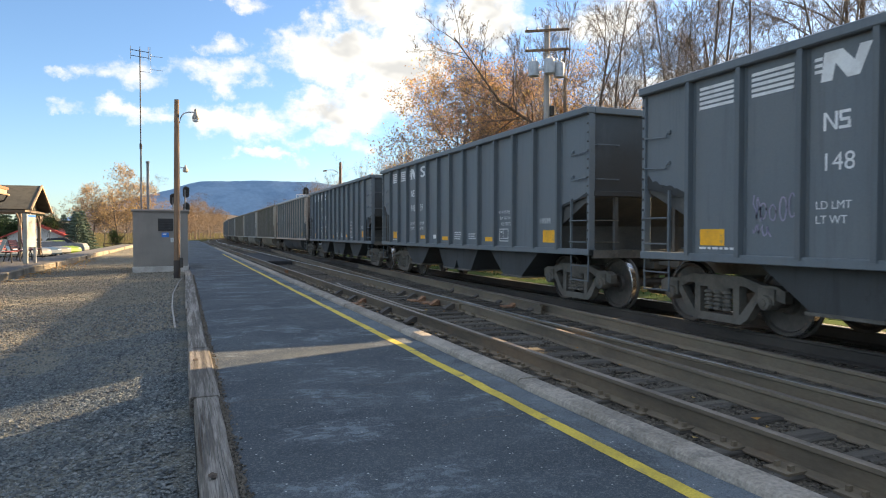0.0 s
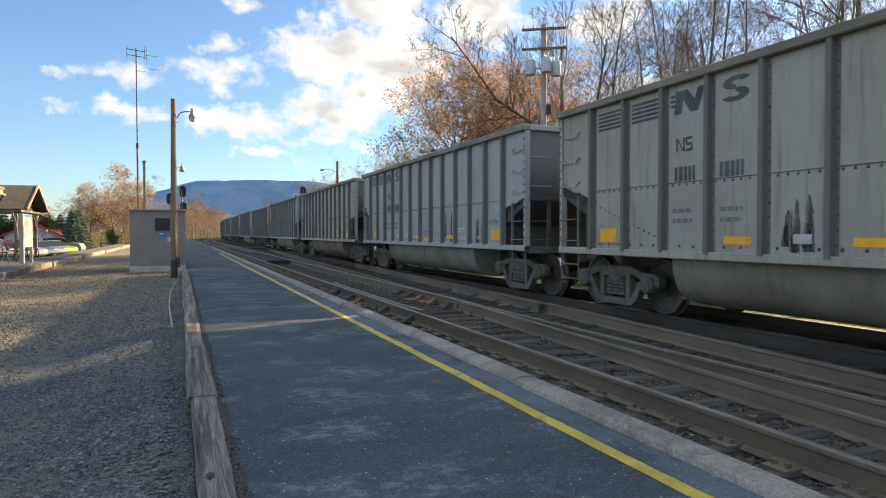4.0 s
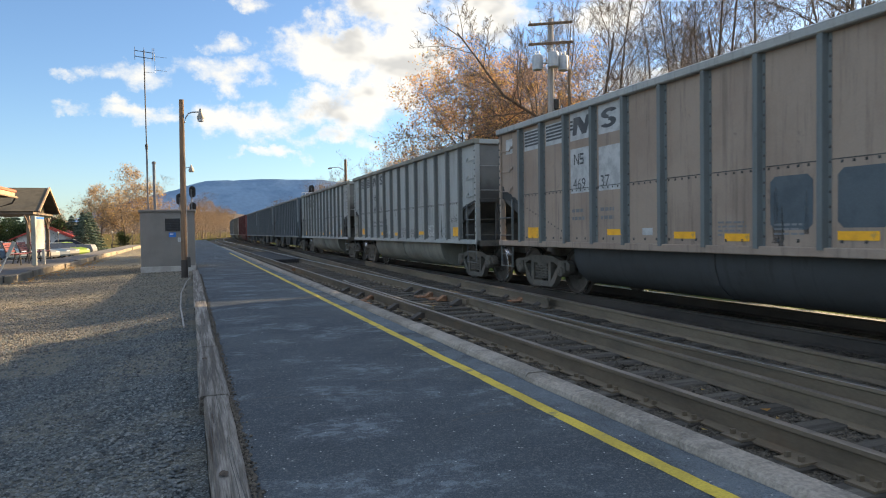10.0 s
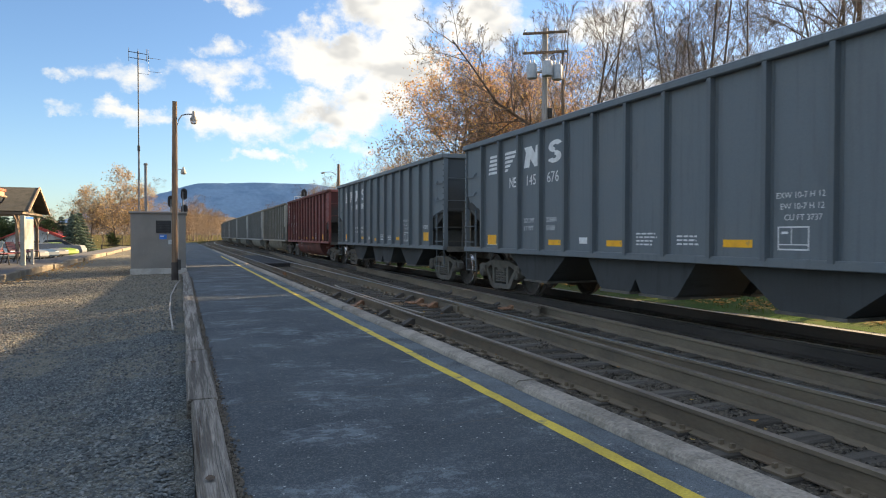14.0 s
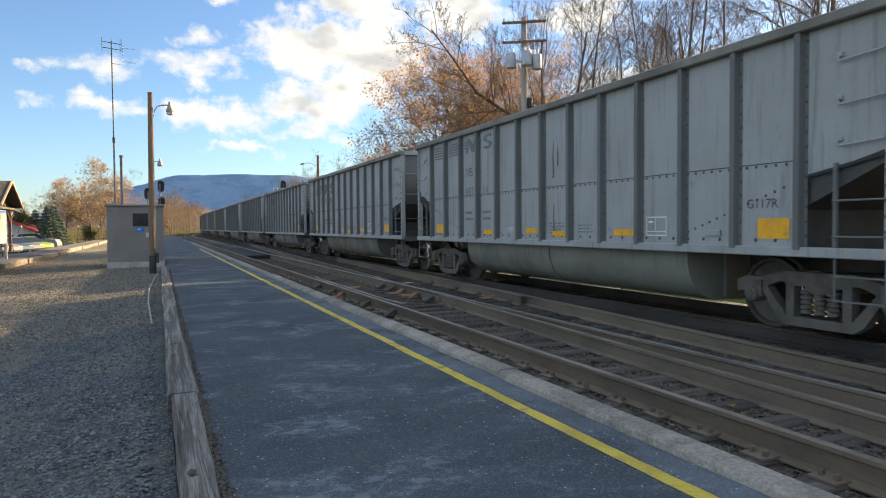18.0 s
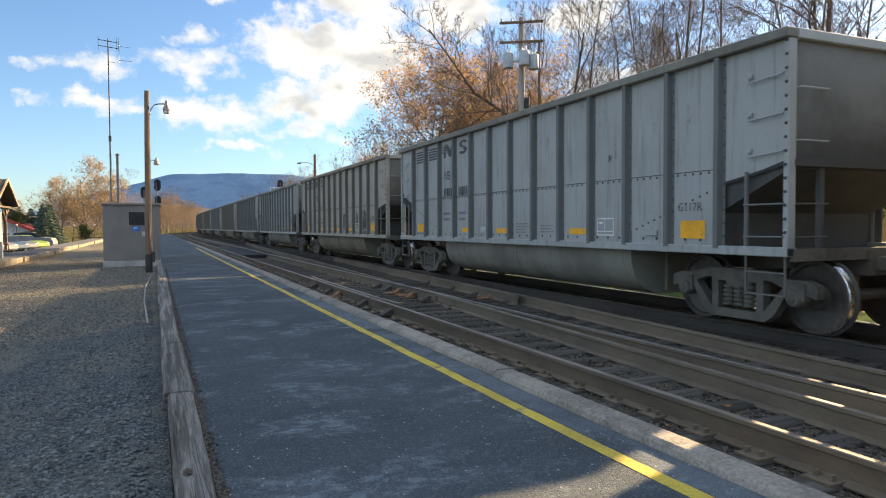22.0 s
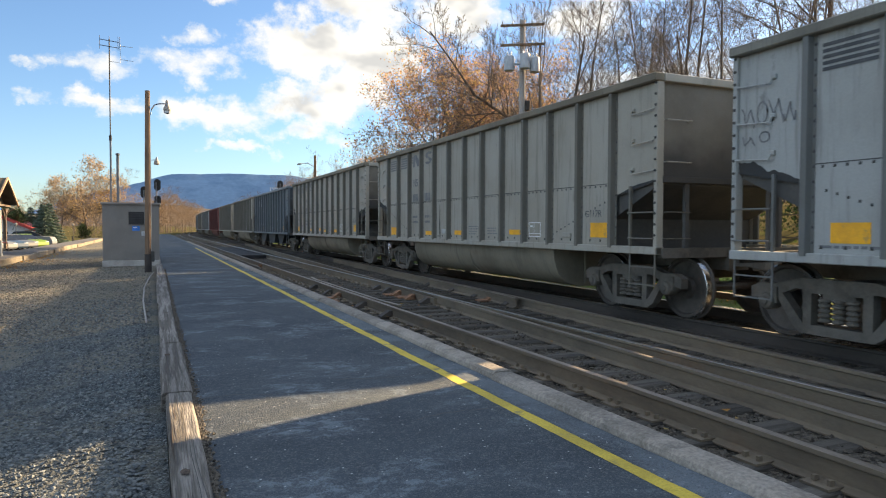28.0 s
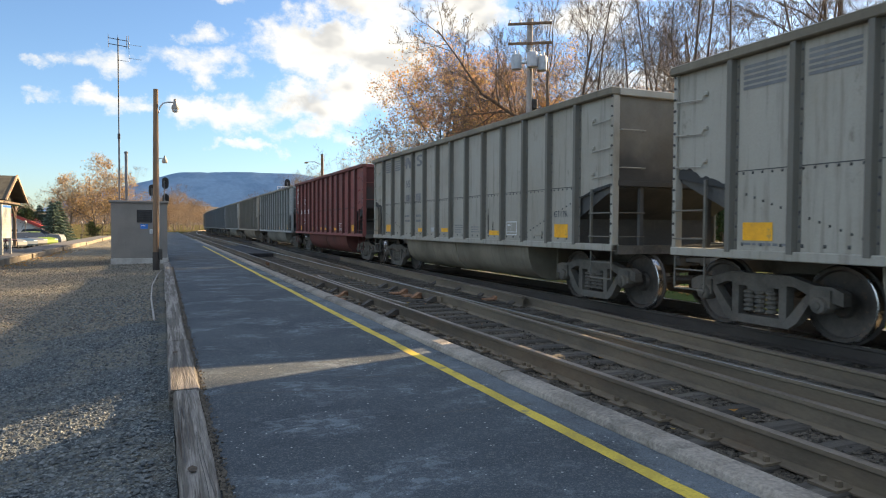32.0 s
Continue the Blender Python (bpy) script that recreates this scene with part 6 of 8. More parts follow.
H = "hopper"
G = "gondola"
CARS = {
    -1: dict(kind=H, coat="dark", number=("148", "")),
    0: dict(kind=H, coat="dark", number=("148", ""), scrawls=((2.12, 1.50, 0.55, 5, "lilac"),), loads=("229900", "56100")),
    1: dict(kind=H, coat="dark", number=("148", "59"), loads=("229900", "56100")),
    2: dict(kind=H, coat="dark", number=("148", "454"), loads=("229900", "56100"), scrawls=((3.1, 1.3, 0.45, 3, "faded"),)),
    3: dict(kind=G, coat="tan", number=("466", "73"), patch=True, stains=0),
    4: dict(kind=G, coat="warm", number=("", ""), stains=3),
    5: dict(kind=G, coat="grey", number=("", "")),
    6: dict(kind=G, coat="warm", number=("497", "13"), stains=0, drips=((5.2, 1.12, 1.8, 0.09), (7.0, 1.12, 1.8, 0.13), (6.95, 2.55, 3.15, 0.14), (4.0, 1.08, 1.95, 0.28), (6.3, 2.1, 2.3, 0.03)),
            rings=((5.1, 1.62, 0.17), (6.0, 1.66, 0.17), (6.9, 1.68, 0.2), (7.12, 1.62, 0.14))),
    7: dict(kind=G, coat="grey", number=("490", "17"), stains=1),
    8: dict(kind=G, coat="brown", number=("467", "27"), patch=True, stains=0, runs=2),
    9: dict(kind=G, coat="grey", number=("489", "27"), runs=5, drips=((4.33, 1.95, 3.1, 0.2), (6.56, 1.06, 2.35, 0.26), (4.2, 1.1, 1.85, 0.1), (3.95, 1.12, 1.9, 0.07)), scrawls=((5.7, 1.4, 0.55, 3, "white"),)),
    10: dict(kind=G, coat="brown", number=("469", "37"), patch=True, stains=2, repaint=((7.52, 8.12, 1.28, 1.92), (8.43, 9.03, 1.30, 1.95), (9.33, 9.9, 1.30, 1.9))),
    11: dict(kind=G, coat="grey", number=("490", "16"), runs=2),
    12: dict(kind=G, coat="grey", number=("520", "06"), style="slant", stains=0, drips=((5.98, 1.08, 2.4, 0.19), (5.92, 2.4, 2.8, 0.05), (6.85, 1.1, 2.0, 0.22), (7.05, 1.1, 2.15, 0.16), (6.9, 2.3, 3.05, 0.1), (7.22, 1.1, 1.7, 0.1))),
    13: dict(kind=H, coat="dark", number=("146", "159"), style="slant", loads=("231000", "56100"), scrawls=((5.65, 1.32, 0.52, 4, "white"), (1.25, 1.32, 0.26, 3, "white"))),
    14: dict(kind=H, coat="dark", number=("145", "676"), style="slant", loads=("228400", "57600")),
    15: dict(kind=H, coat="dark", number=("", ""), style="slant", loads=("228400", "57600")),
    16: dict(kind=G, coat="red", number=("50", "75", "74"), style="ring", loads=("232300", "53700"), stains=0, scrawls=((4.9, 0.9, 0.6, 2, "faded"),)),
    17: dict(kind=G, coat="warm", number=("479", "67"), stains=0, drips=((6.9, 1.08, 3.25, 0.2), (7.8, 1.08, 2.05, 0.62), (7.62, 1.4, 2.5, 0.2), (10.0, 1.1, 1.85, 0.26))),
    18: dict(kind=G, coat="grey", number=("487", "14"), stains=0, drips=((6.82, 1.15, 1.75, 0.09), (6.8, 2.2, 2.9, 0.08), (6.95, 2.4, 2.8, 0.05), (2.75, 1.1, 2.0, 0.07))),
    19: dict(kind=G, coat="grey", number=("510", "46"), style="slant", stains=0),
    20: dict(kind=G, coat="grey", number=("50", "77"), style="slant", stains=0),
    21: dict(kind=G, coat="grey", number=("521", "43"), style="slant", stains=2),
    22: dict(kind=G, coat="grey", number=("", ""), stains=0, smears=((9.65, 2.4, 0.09, 0.14),)),
    23: dict(kind=G, coat="warm", number=("50", "03"), stains=0, smears=((7.8, 1.5, 0.4, 0.75), (9.5, 1.55, 0.14, 0.7), (9.62, 1.6, 0.1, 0.6), (10.45, 1.5, 0.5, 0.9))),
    24: dict(kind=G, coat="grey", number=("532", "61"), style="slant", stains=0, drips=((3.0, 1.1, 2.7, 0.09), (3.5, 1.1, 2.3, 0.1), (2.5, 1.1, 1.9, 0.07), (6.2, 2.2, 2.8, 0.05))),
    25: dict(kind=G, coat="grey", number=("", ""), style="slant", runs=2, stains=0, drips=((7.2, 1.25, 2.95, 0.07), (2.2, 1.1, 2.2, 0.07), (1.7, 1.1, 1.9, 0.09))),
    26: dict(kind=G, coat="warm", number=("", "")),
    27: dict(kind=G, coat="grey", number=("485", "69"), stains=1, bubbles=((5.0, 1.55, 0.5, 0.8), (5.75, 1.5, 0.7, 0.85), (6.6, 1.55, 0.75, 0.8), (7.5, 1.5, 0.7, 0.7), (8.4, 1.5, 0.7, 0.8), (9.35, 1.6, 0.75, 0.75), (10.2, 1.5, 0.7, 0.8)),
             note=" with graffiti", scrawls=((0.14, 2.55, 0.66, 4, "greymark"),)),
    28: dict(kind=G, coat="warm", number=("", ""), stains=0, drips=((4.95, 1.08, 1.95, 0.1),)),
    29: dict(kind=G, coat="warm", number=("", "04"), stains=1),
    30: dict(kind=H, coat="dark", number=("145", "159"), style="slant", loads=("228400", "57600")),
    31: dict(kind=G, coat="warm", number=("", ""), stains=0),
    32: dict(kind=G, coat="warm", number=("", ""), stains=1),
    33: dict(kind=G, coat="red", number=("", "", ""), style="ring", stains=0),
    34: dict(kind=G, coat="grey"), 35: dict(kind=G, coat="warm"), 36: dict(kind=G, coat="grey"), 37: dict(kind=H, coat="dark", style="slant"), 38: dict(kind=H, coat="dark"),
    39: dict(kind=H, coat="dark"), 40: dict(kind=G, coat="warm"), 41: dict(kind=G, coat="grey"), 42: dict(kind=G, coat="grey"), 43: dict(kind=G, coat="warm"), 44: dict(kind=G, coat="grey"),
}
TRAIN = []
_far_end = 8.49                      # far end of car 0 at the clip's start
for k in sorted(CARS):
    pitch = 15.0 if k == 16 else (14.35 if CARS[k]["kind"] == H else 14.26)
    if k == -1:
        far = _far_end - 14.2
    elif k == 0:
        far = _far_end
    else:
        _far_end += pitch
        far = _far_end
    TRAIN.append((railcar(CARS[k], k), far - HALF))
# metres that the train has come, time by time
COME = [(0, 0.0), (1, 13.92), (2, 27.63), (3, 41.22), (6, 82.55), (7, 96.34), (8, 110.05), (9, 123.82), (10, 137.53), (11, 151.58), (12, 165.1), (13, 179.26), (14, 193.21), (16.5, 228.29), (17, 235.08), (18, 249.14), (19, 262.94), (20, 276.99), (21, 291.1), (22, 305.07), (23, 318.72), (24, 332.99), (25, 346.81), (27.5, 381.31), (28, 388.48), (29, 402.32), (30, 416.64), (31, 430.59), (32, 444.43)]


# ---- poles, shed, signals ----
def street_pole():
    p = thing("light_pole", "weathered brown timber pole with a gooseneck lamp beside the platform", "lamp post", at=pose(-0.17, 21.2, 0))
    part("shaft", Build().tube([(0, 0, -0.4), (0, 0, 1.0), (0.01, 0, 3.0), (0.03, 0, 5.13)], [0.088, 0.083, 0.076, 0.068], 14), M["pole"], p, smooth=True)
    part("tarred_foot", Build().tube([(0, 0, -0.4), (0, 0, 0.42)], [0.10, 0.096], 14), M["tar"], p, "black tarred foot of the pole", smooth=True)
    arm = [(0.1, 0, 4.45), (0.14, 0, 4.62), (0.22, 0, 4.74), (0.34, 0, 4.78), (0.48, 0, 4.79), (0.56, 0, 4.78)]
    part("arm", Build().tube(arm, 0.02, 8), M["steel"], p, smooth=True)
    part("lamp_head", Build().lathe([(0.025, 4.89), (0.04, 4.87), (0.05, 4.79), (0.07, 4.72), (0.10, 4.67), (0.105, 4.61), (0.09, 4.58)], "z", (0.55, 0, 0), 14), M["lamp"], p, smooth=True)
    part("lens", Build().lathe([(0.10, 4.58), (0.085, 4.52), (0.04, 4.50)], "z", (0.55, 0, 0), 14), M["headlamp"], p)
    part("conduit", Build().tube([(0.09, 0.03, -0.1), (0.09, 0.03, 2.2), (0.085, 0.02, 4.4)], 0.016, 6), M["steel"], p)
    part("junction_box", Build().box(-0.17, -0.08, -0.10, -0.02, 0.95, 1.08, 0.01), M["faded"], p)
    part("lower_box", Build().box(0.08, 0.17, -0.08, 0.04, 0.20, 0.50, 0.01), M["darksteel"], p)
    hose = [(0.14, -0.2, -0.1), (0.05, -2.2, -0.085), (-0.04, -5.5, -0.095), (-0.02, -8.4, -0.09), (0.06, -11.3, -0.09)]
    h = thing("cable", "loose grey cable lying on the gravel by the pole", "cable", at=pose(-0.17, 21.2, 0))
    part("cable_run", Build().tube(hose, 0.014, 6), M["polegrey"], h, smooth=True)


street_pole()


def far_lamp():
    p = thing("light_pole", "distant timber pole with a small gooseneck lamp", "lamp post", at=pose(-0.35, 58.0, 0))
    part("shaft", Build().tube([(0, 0, -0.3), (0, 0, 6.4)], [0.15, 0.11], 10), M["pole"], p)
    part("arm", Build().tube([(0, 0, 6.2), (0.15, 0, 6.5), (0.55, 0, 6.55)], 0.035, 6), M["steel"], p)
    part("lamp_head", Build().lathe([(0.05, 6.75), (0.09, 6.6), (0.2, 6.4), (0.22, 6.25), (0.16, 6.15)], "z", (0.58, 0, 0), 10), M["lamp"], p)


far_lamp()


def shed():
    x0, x1, y0, y1 = -1.58, 0.16, 24.9, 27.9
    s = thing("equipment_shed", "small taupe metal equipment shed on a concrete base", "shed", at=pose(x0, y0, 0))
    w, d = x1 - x0, y1 - y0
    part("base", Build().box(-0.02, w + 0.02, -0.02, d + 0.02, -0.3, 0.08, 0.01), M["concrete"], s, "pale concrete base")
    b = Build()
    n = 12
    for k in range(n):
        a, c = w * k / n, w * (k + 1) / n
        b.box(a, c - 0.035, 0.0, 0.04, 0.08, 1.95)
        b.box(c - 0.035, c, 0.010, 0.04, 0.08, 1.95)
    part("front_siding", b, M["shed"], s)
    b = Build()
    n = 16
    for xx in (0.0, w - 0.03):
        for k in range(n):
            a, c = 0.03 + (d - 0.06) * k / n, 0.03 + (d - 0.06) * (k + 1) / n
            b.box(xx, xx + 0.03, a, c - 0.03, 0.08, 1.95)
            b.box(xx + 0.008, xx + 0.022, c - 0.03, c, 0.08, 1.95)
    part("side_siding", b, M["shed"], s)
    part("back_siding", Build().box(0, w, d - 0.03, d, 0.08, 1.95), M["shed"], s)
    part("roof", Build().box(-0.05, w + 0.06, -0.06, d + 0.06, 1.95, 2.03, 0.015), M["shed"], s, "flat metal roof edge")
    v = part("vent", Build().box(0.76, 1.30, -0.025, 0.005, 1.27, 1.74, 0.005), M["shed"], s, "dark louvred vent")
    for k in range(7):
        z = 1.31 + 0.057 * k
        part("slat", Build().prism([(-0.045, z), (-0.015, z + 0.05), (-0.008, z + 0.05), (-0.038, z)], "x", 0.79, 1.27), M["louvre"], v)
    part("vent_back", Build().box(0.79, 1.27, -0.03, -0.026, 1.29, 1.72), M["louvre"], v)
    part("notice", Build().box(0.90, 1.13, -0.015, 0.0, 1.08, 1.24), M["blue"], s, "small blue notice")
    part("notice_print", Build().box(0.93, 1.05, -0.018, -0.015, 1.17, 1.20), M["white"], s)
    # mast with aerials and a shorter pipe behind the shed
    a = thing("radio_mast", "thin steel radio mast with two antenna frames", "antenna", at=pose(-1.5, 28.6, 0))
    part("lower_tube", Build().tube([(0, 0, -0.2), (0, 0, 4.6)], 0.035, 8), M["greysteel"], a)
    part("upper_tube", Build().tube([(0, 0, 4.6), (0, 0, 8.35)], 0.022, 8), M["darksteel"], a)
    part("clamp", Build().lathe([(0.05, 4.5), (0.05, 4.7)], "z", (0, 0, 0), 8), M["darksteel"], a)
    for z, l, r in ((8.28, -0.33, 0.33), (8.06, -0.33, 0.33)):
        part("boom", Build().tube([(l, 0, z + 0.03), (r, 0, z - 0.03)], 0.014, 6), M["darksteel"], a)
    for x in (-0.33, 0.0, 0.30, 0.36):
        part("element", Build().tube([(x, 0, 7.95), (x, 0, 8.45)], 0.009, 5), M["darksteel"], a)
    part("side_arm", Build().tube([(0, 0, 7.5), (0.38, 0, 7.48), (0.38, 0, 8.2)], 0.01, 5), M["steel"], a)
    for z in (7.6, 8.12):
        part("director", Build().tube([(0.38, 0, z), (0.82, 0, z - 0.02)], 0.009, 5), M["steel"], a)
    g = thing("vent_pipe", "grey steel pipe standing behind the shed", "pipe", at=pose(-1.25, 28.4, 0))
    part("tube", Build().tube([(0, 0, -0.2), (0, 0, 3.95)], 0.055, 10), M["greysteel"], g, smooth=True)
    part("cap", Build().lathe([(0.075, 3.93), (0.075, 3.99), (0.03, 4.02)], "z", (0, 0, 0), 10), M["greysteel"], g)


shed()


def signal(x, y, z, heads, label, face=1):
    s = thing("railway_signal", label, "railway signal", at=pose(x, y, z))
    top = max(h for _, h in heads)
    part("mast", Build().tube([(0, 0, -0.4), (0, 0, top + 0.2)], 0.06, 8), M["greysteel"], s)
    for dx, h in heads:
        plate = [(0.27 * math.cos(a), (0.27 * math.sin(a)) + (0.22 if math.sin(a) >= 0 else -0.22)) for a in [6.2832 * i / 20 for i in range(20)]]
        hd = part("head", Build().prism([(p[0] + dx, p[1] + h) for p in plate], "y", 0.0, 0.16), M["louvre"], s, "black oblong signal head")
        for dz in (-0.22, 0.0, 0.22):
            hood = Build()
            for k in range(7):
                a0, a1 = math.pi * k / 7, math.pi * (k + 1) / 7
                hood.add([(dx + 0.1 * math.cos(a0), 0.0, h + dz + 0.1 * math.sin(a0)), (dx + 0.1 * math.cos(a1), 0.0, h + dz + 0.1 * math.sin(a1)),
                          (dx + 0.1 * math.cos(a1), -0.22, h + dz + 0.1 * math.sin(a1)), (dx + 0.1 * math.cos(a0), -0.22, h + dz + 0.1 * math.sin(a0))], [(0, 1, 2, 3)])
            part("hood", hood, M["darksteel"], hd)
        part("bracket", Build().box(min(0, dx) - 0.02, max(0, dx) + 0.02, 0.05, 0.12, h - 0.03, h + 0.03), M["steel"], s)
    return s


signal(0.2, 62.0, -0.2, ((0.08, 5.0), (0.10, 3.6)), "mast signal with two black oblong heads beyond the shed")
signal(-0.75, 61.0, -0.2, ((0.0, 4.3),), "short mast signal with one black oblong head")
signal(11.6, 68.0, -0.3, ((0.0, 5.7),), "mast signal with a white-railed platform beyond the train")
rail_box = thing("signal_walkway", "white railed walkway of a signal beyond the train", "walkway", at=pose(11.6, 68.0, 0))
part("deck", Build().box(-1.0, 0.5, -0.1, 0.5, 4.6, 4.68), M["steel"], rail_box)
for k in range(5):
    part("upright", Build().box(-1.0 + 0.36 * k, -0.95 + 0.36 * k, -0.1, -0.05, 4.6, 5.15), M["white"], rail_box)
part("handrail", Build().box(-1.0, 0.5, -0.1, -0.05, 5.1, 5.15), M["white"], rail_box)


def utility_pole():
    u = thing("utility_pole", "grey utility pole with two crossarms and three transformer pots", "utility pole", at=pose(17.55, 30.4, 0))
    part("shaft", Build().tube([(0, 0, -0.3), (0, 0, 5), (0, 0, 11.9)], [0.19, 0.17, 0.14], 12), M["polegrey"], u, smooth=True)
    for z in (11.62, 10.62):
        arm = part("crossarm", Build().box(-0.24, -0.12, -1.12, 1.12, z - 0.06, z + 0.06, 0.01), M["pole"], u, "brown timber crossarm", at=pose(0, 0, 0, 0, 0, 58))
        for y in (-1.02, -0.5, 0.5, 1.02):
            part("insulator", Build().lathe([(0.02, z + 0.06), (0.05, z + 0.1), (0.035, z + 0.15), (0.05, z + 0.19), (0.02, z + 0.23)], "z", (-0.18, y, 0), 8), M["potgrey"], arm)
        part("brace", Build().tube([(-0.18, -0.55, z - 0.05), (-0.17, 0, z - 0.4), (-0.18, 0.55, z - 0.05)], 0.015, 5), M["steel"], arm)
    for x, y, zz in ((-0.25, 0.66, 9.68), (-0.42, -0.14, 9.74), (-0.1, -0.62, 9.6)):
        pot = part("transformer_pot", Build().lathe([(0.24, 0.0), (0.27, 0.03), (0.27, 0.70), (0.24, 0.76), (0.05, 0.80)], "z", (x, y, zz - 0.4), 18), M["potgrey"], u, "pale grey transformer pot", smooth=True, at=pose(0, 0, 0, 0, 0, 58))
        for dy in (-0.1, 0.1):
            part("bushing", Build().lathe([(0.03, 0.36), (0.05, 0.42), (0.03, 0.48), (0.045, 0.52), (0.015, 0.60)], "z", (x, y + dy, zz), 8), M["potgrey"], pot)
        part("drop_lead", Build().tube([(x, y, zz + 0.5), (-0.18, y * 1.1, 10.6)], 0.012, 4), M["darksteel"], pot)
    part("mount", Build().box(-0.2, 0.0, -0.6, 0.6, 9.62, 9.70), M["steel"], u, at=pose(0, 0, 0, 0, 0, 58))
    part("lower_bracket", Build().box(0.1, 0.35, -0.2, 0.2, 7.3, 7.8, 0.02), M["darksteel"], u)
    far = thing("utility_pole", "distant brown pole with a small lamp arm behind the train", "utility pole", at=pose(14.0, 63.0, 0))
    part("shaft", Build().tube([(0, 0, -0.5), (0, 0, 8.0)], [0.16, 0.12], 10), M["pole"], far)
    part("lamp_arm", Build().tube([(0, 0, 6.9), (-0.5, 1.0, 7.35), (-1.0, 2.2, 7.4)], 0.035, 6), M["steel"], far)
    part("lamp_head", Build().box(-1.15, -0.85, 2.1, 2.8, 7.3, 7.42, 0.03), M["lamp"], far)


utility_pole()


# ---- station side ----
def station_side():
    p = thing("station_platform", "sunlit concrete station platform with a worn edge", "platform", kind="structure")
    part("slab", Build().prism([(-5.42, 22.2), (-5.0, 23.2), (-4.95, 40), (-4.75, 80), (-6.2, 80), (-6.2, 38), (-13.5, 38), (-13.5, 22.2)], "z", -0.9, 0.05), M["road"], p, "asphalt platform top")
    cuts = [22.4, 25.2, 28.6, 31.2, 34.4, 36.6, 40.0, 44.0, 48.0, 51.0, 56.0, 64.0, 79.8]
    for i, (a, b) in enumerate(zip(cuts, cuts[1:])):
        xa = -4.97 + 0.22 * (a - 22) / 58 + 0.03 * math.sin(i * 2.3)
        h = 0.045 + 0.025 * math.sin(i * 1.9)
        part("edge_stone", Build().box(xa - 0.06, xa + 0.13, a + 0.02, b - 0.02, -0.3, h, 0.02), M["sunbleached"], p)
    part("end_edge", Build().box(-13.5, -5.0, 21.95, 22.2, -0.4, 0.06, 0.02), M["sunbleached"], p)

    # canopy with a red and cream fascia
    c = thing("platform_canopy", "timber station canopy with red and cream fascia and braced posts", "canopy", at=pose(-9.3, 27.0, 0))
    part("roof", Build().prism([(-2.6, 2.98), (0.1, 3.65), (2.3, 3.02), (2.3, 3.10), (0.1, 3.75), (-2.6, 3.06)], "y", -8.0, 6.2), M["shingle"], c, "brown shingle roof")
    part("soffit", Build().prism([(-2.5, 2.88), (2.2, 2.92), (2.2, 2.96), (-2.5, 2.94)], "y", -7.9, 6.1), M["soffit"], c, "boarded soffit")
    part("fascia", Build().box(2.3, 2.36, -8.0, 6.25, 2.84, 3.06), M["creamtrim"], c, "cream fascia board")
    part("end_fascia", Build().prism([(-2.6, 2.84), (2.36, 2.84), (2.36, 3.06), (0.1, 3.72), (-2.6, 3.06)], "y", 6.2, 6.26), M["creamtrim"], c)
    part("red_trim", Build().box(2.31, 2.40, -8.0, 6.3, 3.06, 3.16), M["redtrim"], c, "red roof trim")
    part("gutter", Build().tube([(2.42, -8.0, 2.86), (2.42, 6.2, 2.84)], 0.05, 8), M["postpaint"], c)
    part("downpipe", Build().tube([(2.42, 6.0, 2.82), (2.3, 6.0, 2.6), (1.6, 6.0, 2.35), (1.5, 6.0, 0.05)], 0.04, 8), M["darksteel"], c)
    for y in (-6.0, -1.5, 3.2):
        post = part("post", Build().box(1.60, 1.82, y - 0.1, y + 0.1, 0.05, 2.9, 0.015), M["postpaint"], c)
        part("plinth", Build().box(1.54, 1.88, y - 0.16, y + 0.16, 0.05, 0.55, 0.02), M["darksteel"], post)
        for s in (-1, 1):
            part("brace", Build().tube([(1.71, y + s * 0.1, 1.75), (1.71, y + s * 0.25, 2.2), (1.71, y + s * 0.6, 2.62), (1.71, y + s * 1.1, 2.88)], 0.055, 6), M["postpaint"], post)
        part("cross_brace", Build().tube([(1.8, y, 1.8), (1.95, y, 2.35), (2.25, y, 2.84)], 0.05, 6), M["postpaint"], post)

    # gabled roof past the canopy
    gb = thing("station_building", "brown shingled station building with a gable towards the tracks", "station building", at=pose(-7.35, 40.9, 0))
    for s in (-1, 1):
        part("roof_slope", Build().add([(0.35, 0, 3.65), (-9, 0, 3.65), (-9, s * 2.65, 2.38), (0.35, s * 2.65, 2.38), (0.35, 0, 3.74), (-9, 0, 3.74), (-9, s * 2.76, 2.42), (0.35, s * 2.76, 2.42)],
                                   [(0, 1, 2, 3), (4, 5, 6, 7), (0, 3, 7, 4), (1, 2, 6, 5), (3, 2, 6, 7), (0, 1, 5, 4)]), M["shingle"], gb, "brown shingle roof slope")
        part("barge_board", Build().add([(0.36, 0, 3.78), (0.36, s * 2.8, 2.44), (0.36, s * 2.8, 2.34), (0.36, 0, 3.66), (0.43, 0, 3.78), (0.43, s * 2.8, 2.44), (0.43, s * 2.8, 2.34), (0.43, 0, 3.66)],
                                    [(0, 1, 2, 3), (4, 5, 6, 7), (0, 1, 5, 4), (2, 3, 7, 6), (1, 2, 6, 5), (0, 3, 7, 4)]), M["creamtrim"], gb, "cream barge board")
    part("gable_wall", Build().prism([(-2.6, 2.38), (2.6, 2.38), (0, 3.6)], "x", -0.3, -0.2), M["shingle"], gb)
    part("eaves_beam", Build().box(-9, 0.1, -2.65, 2.65, 2.28, 2.38), M["soffit"], gb)
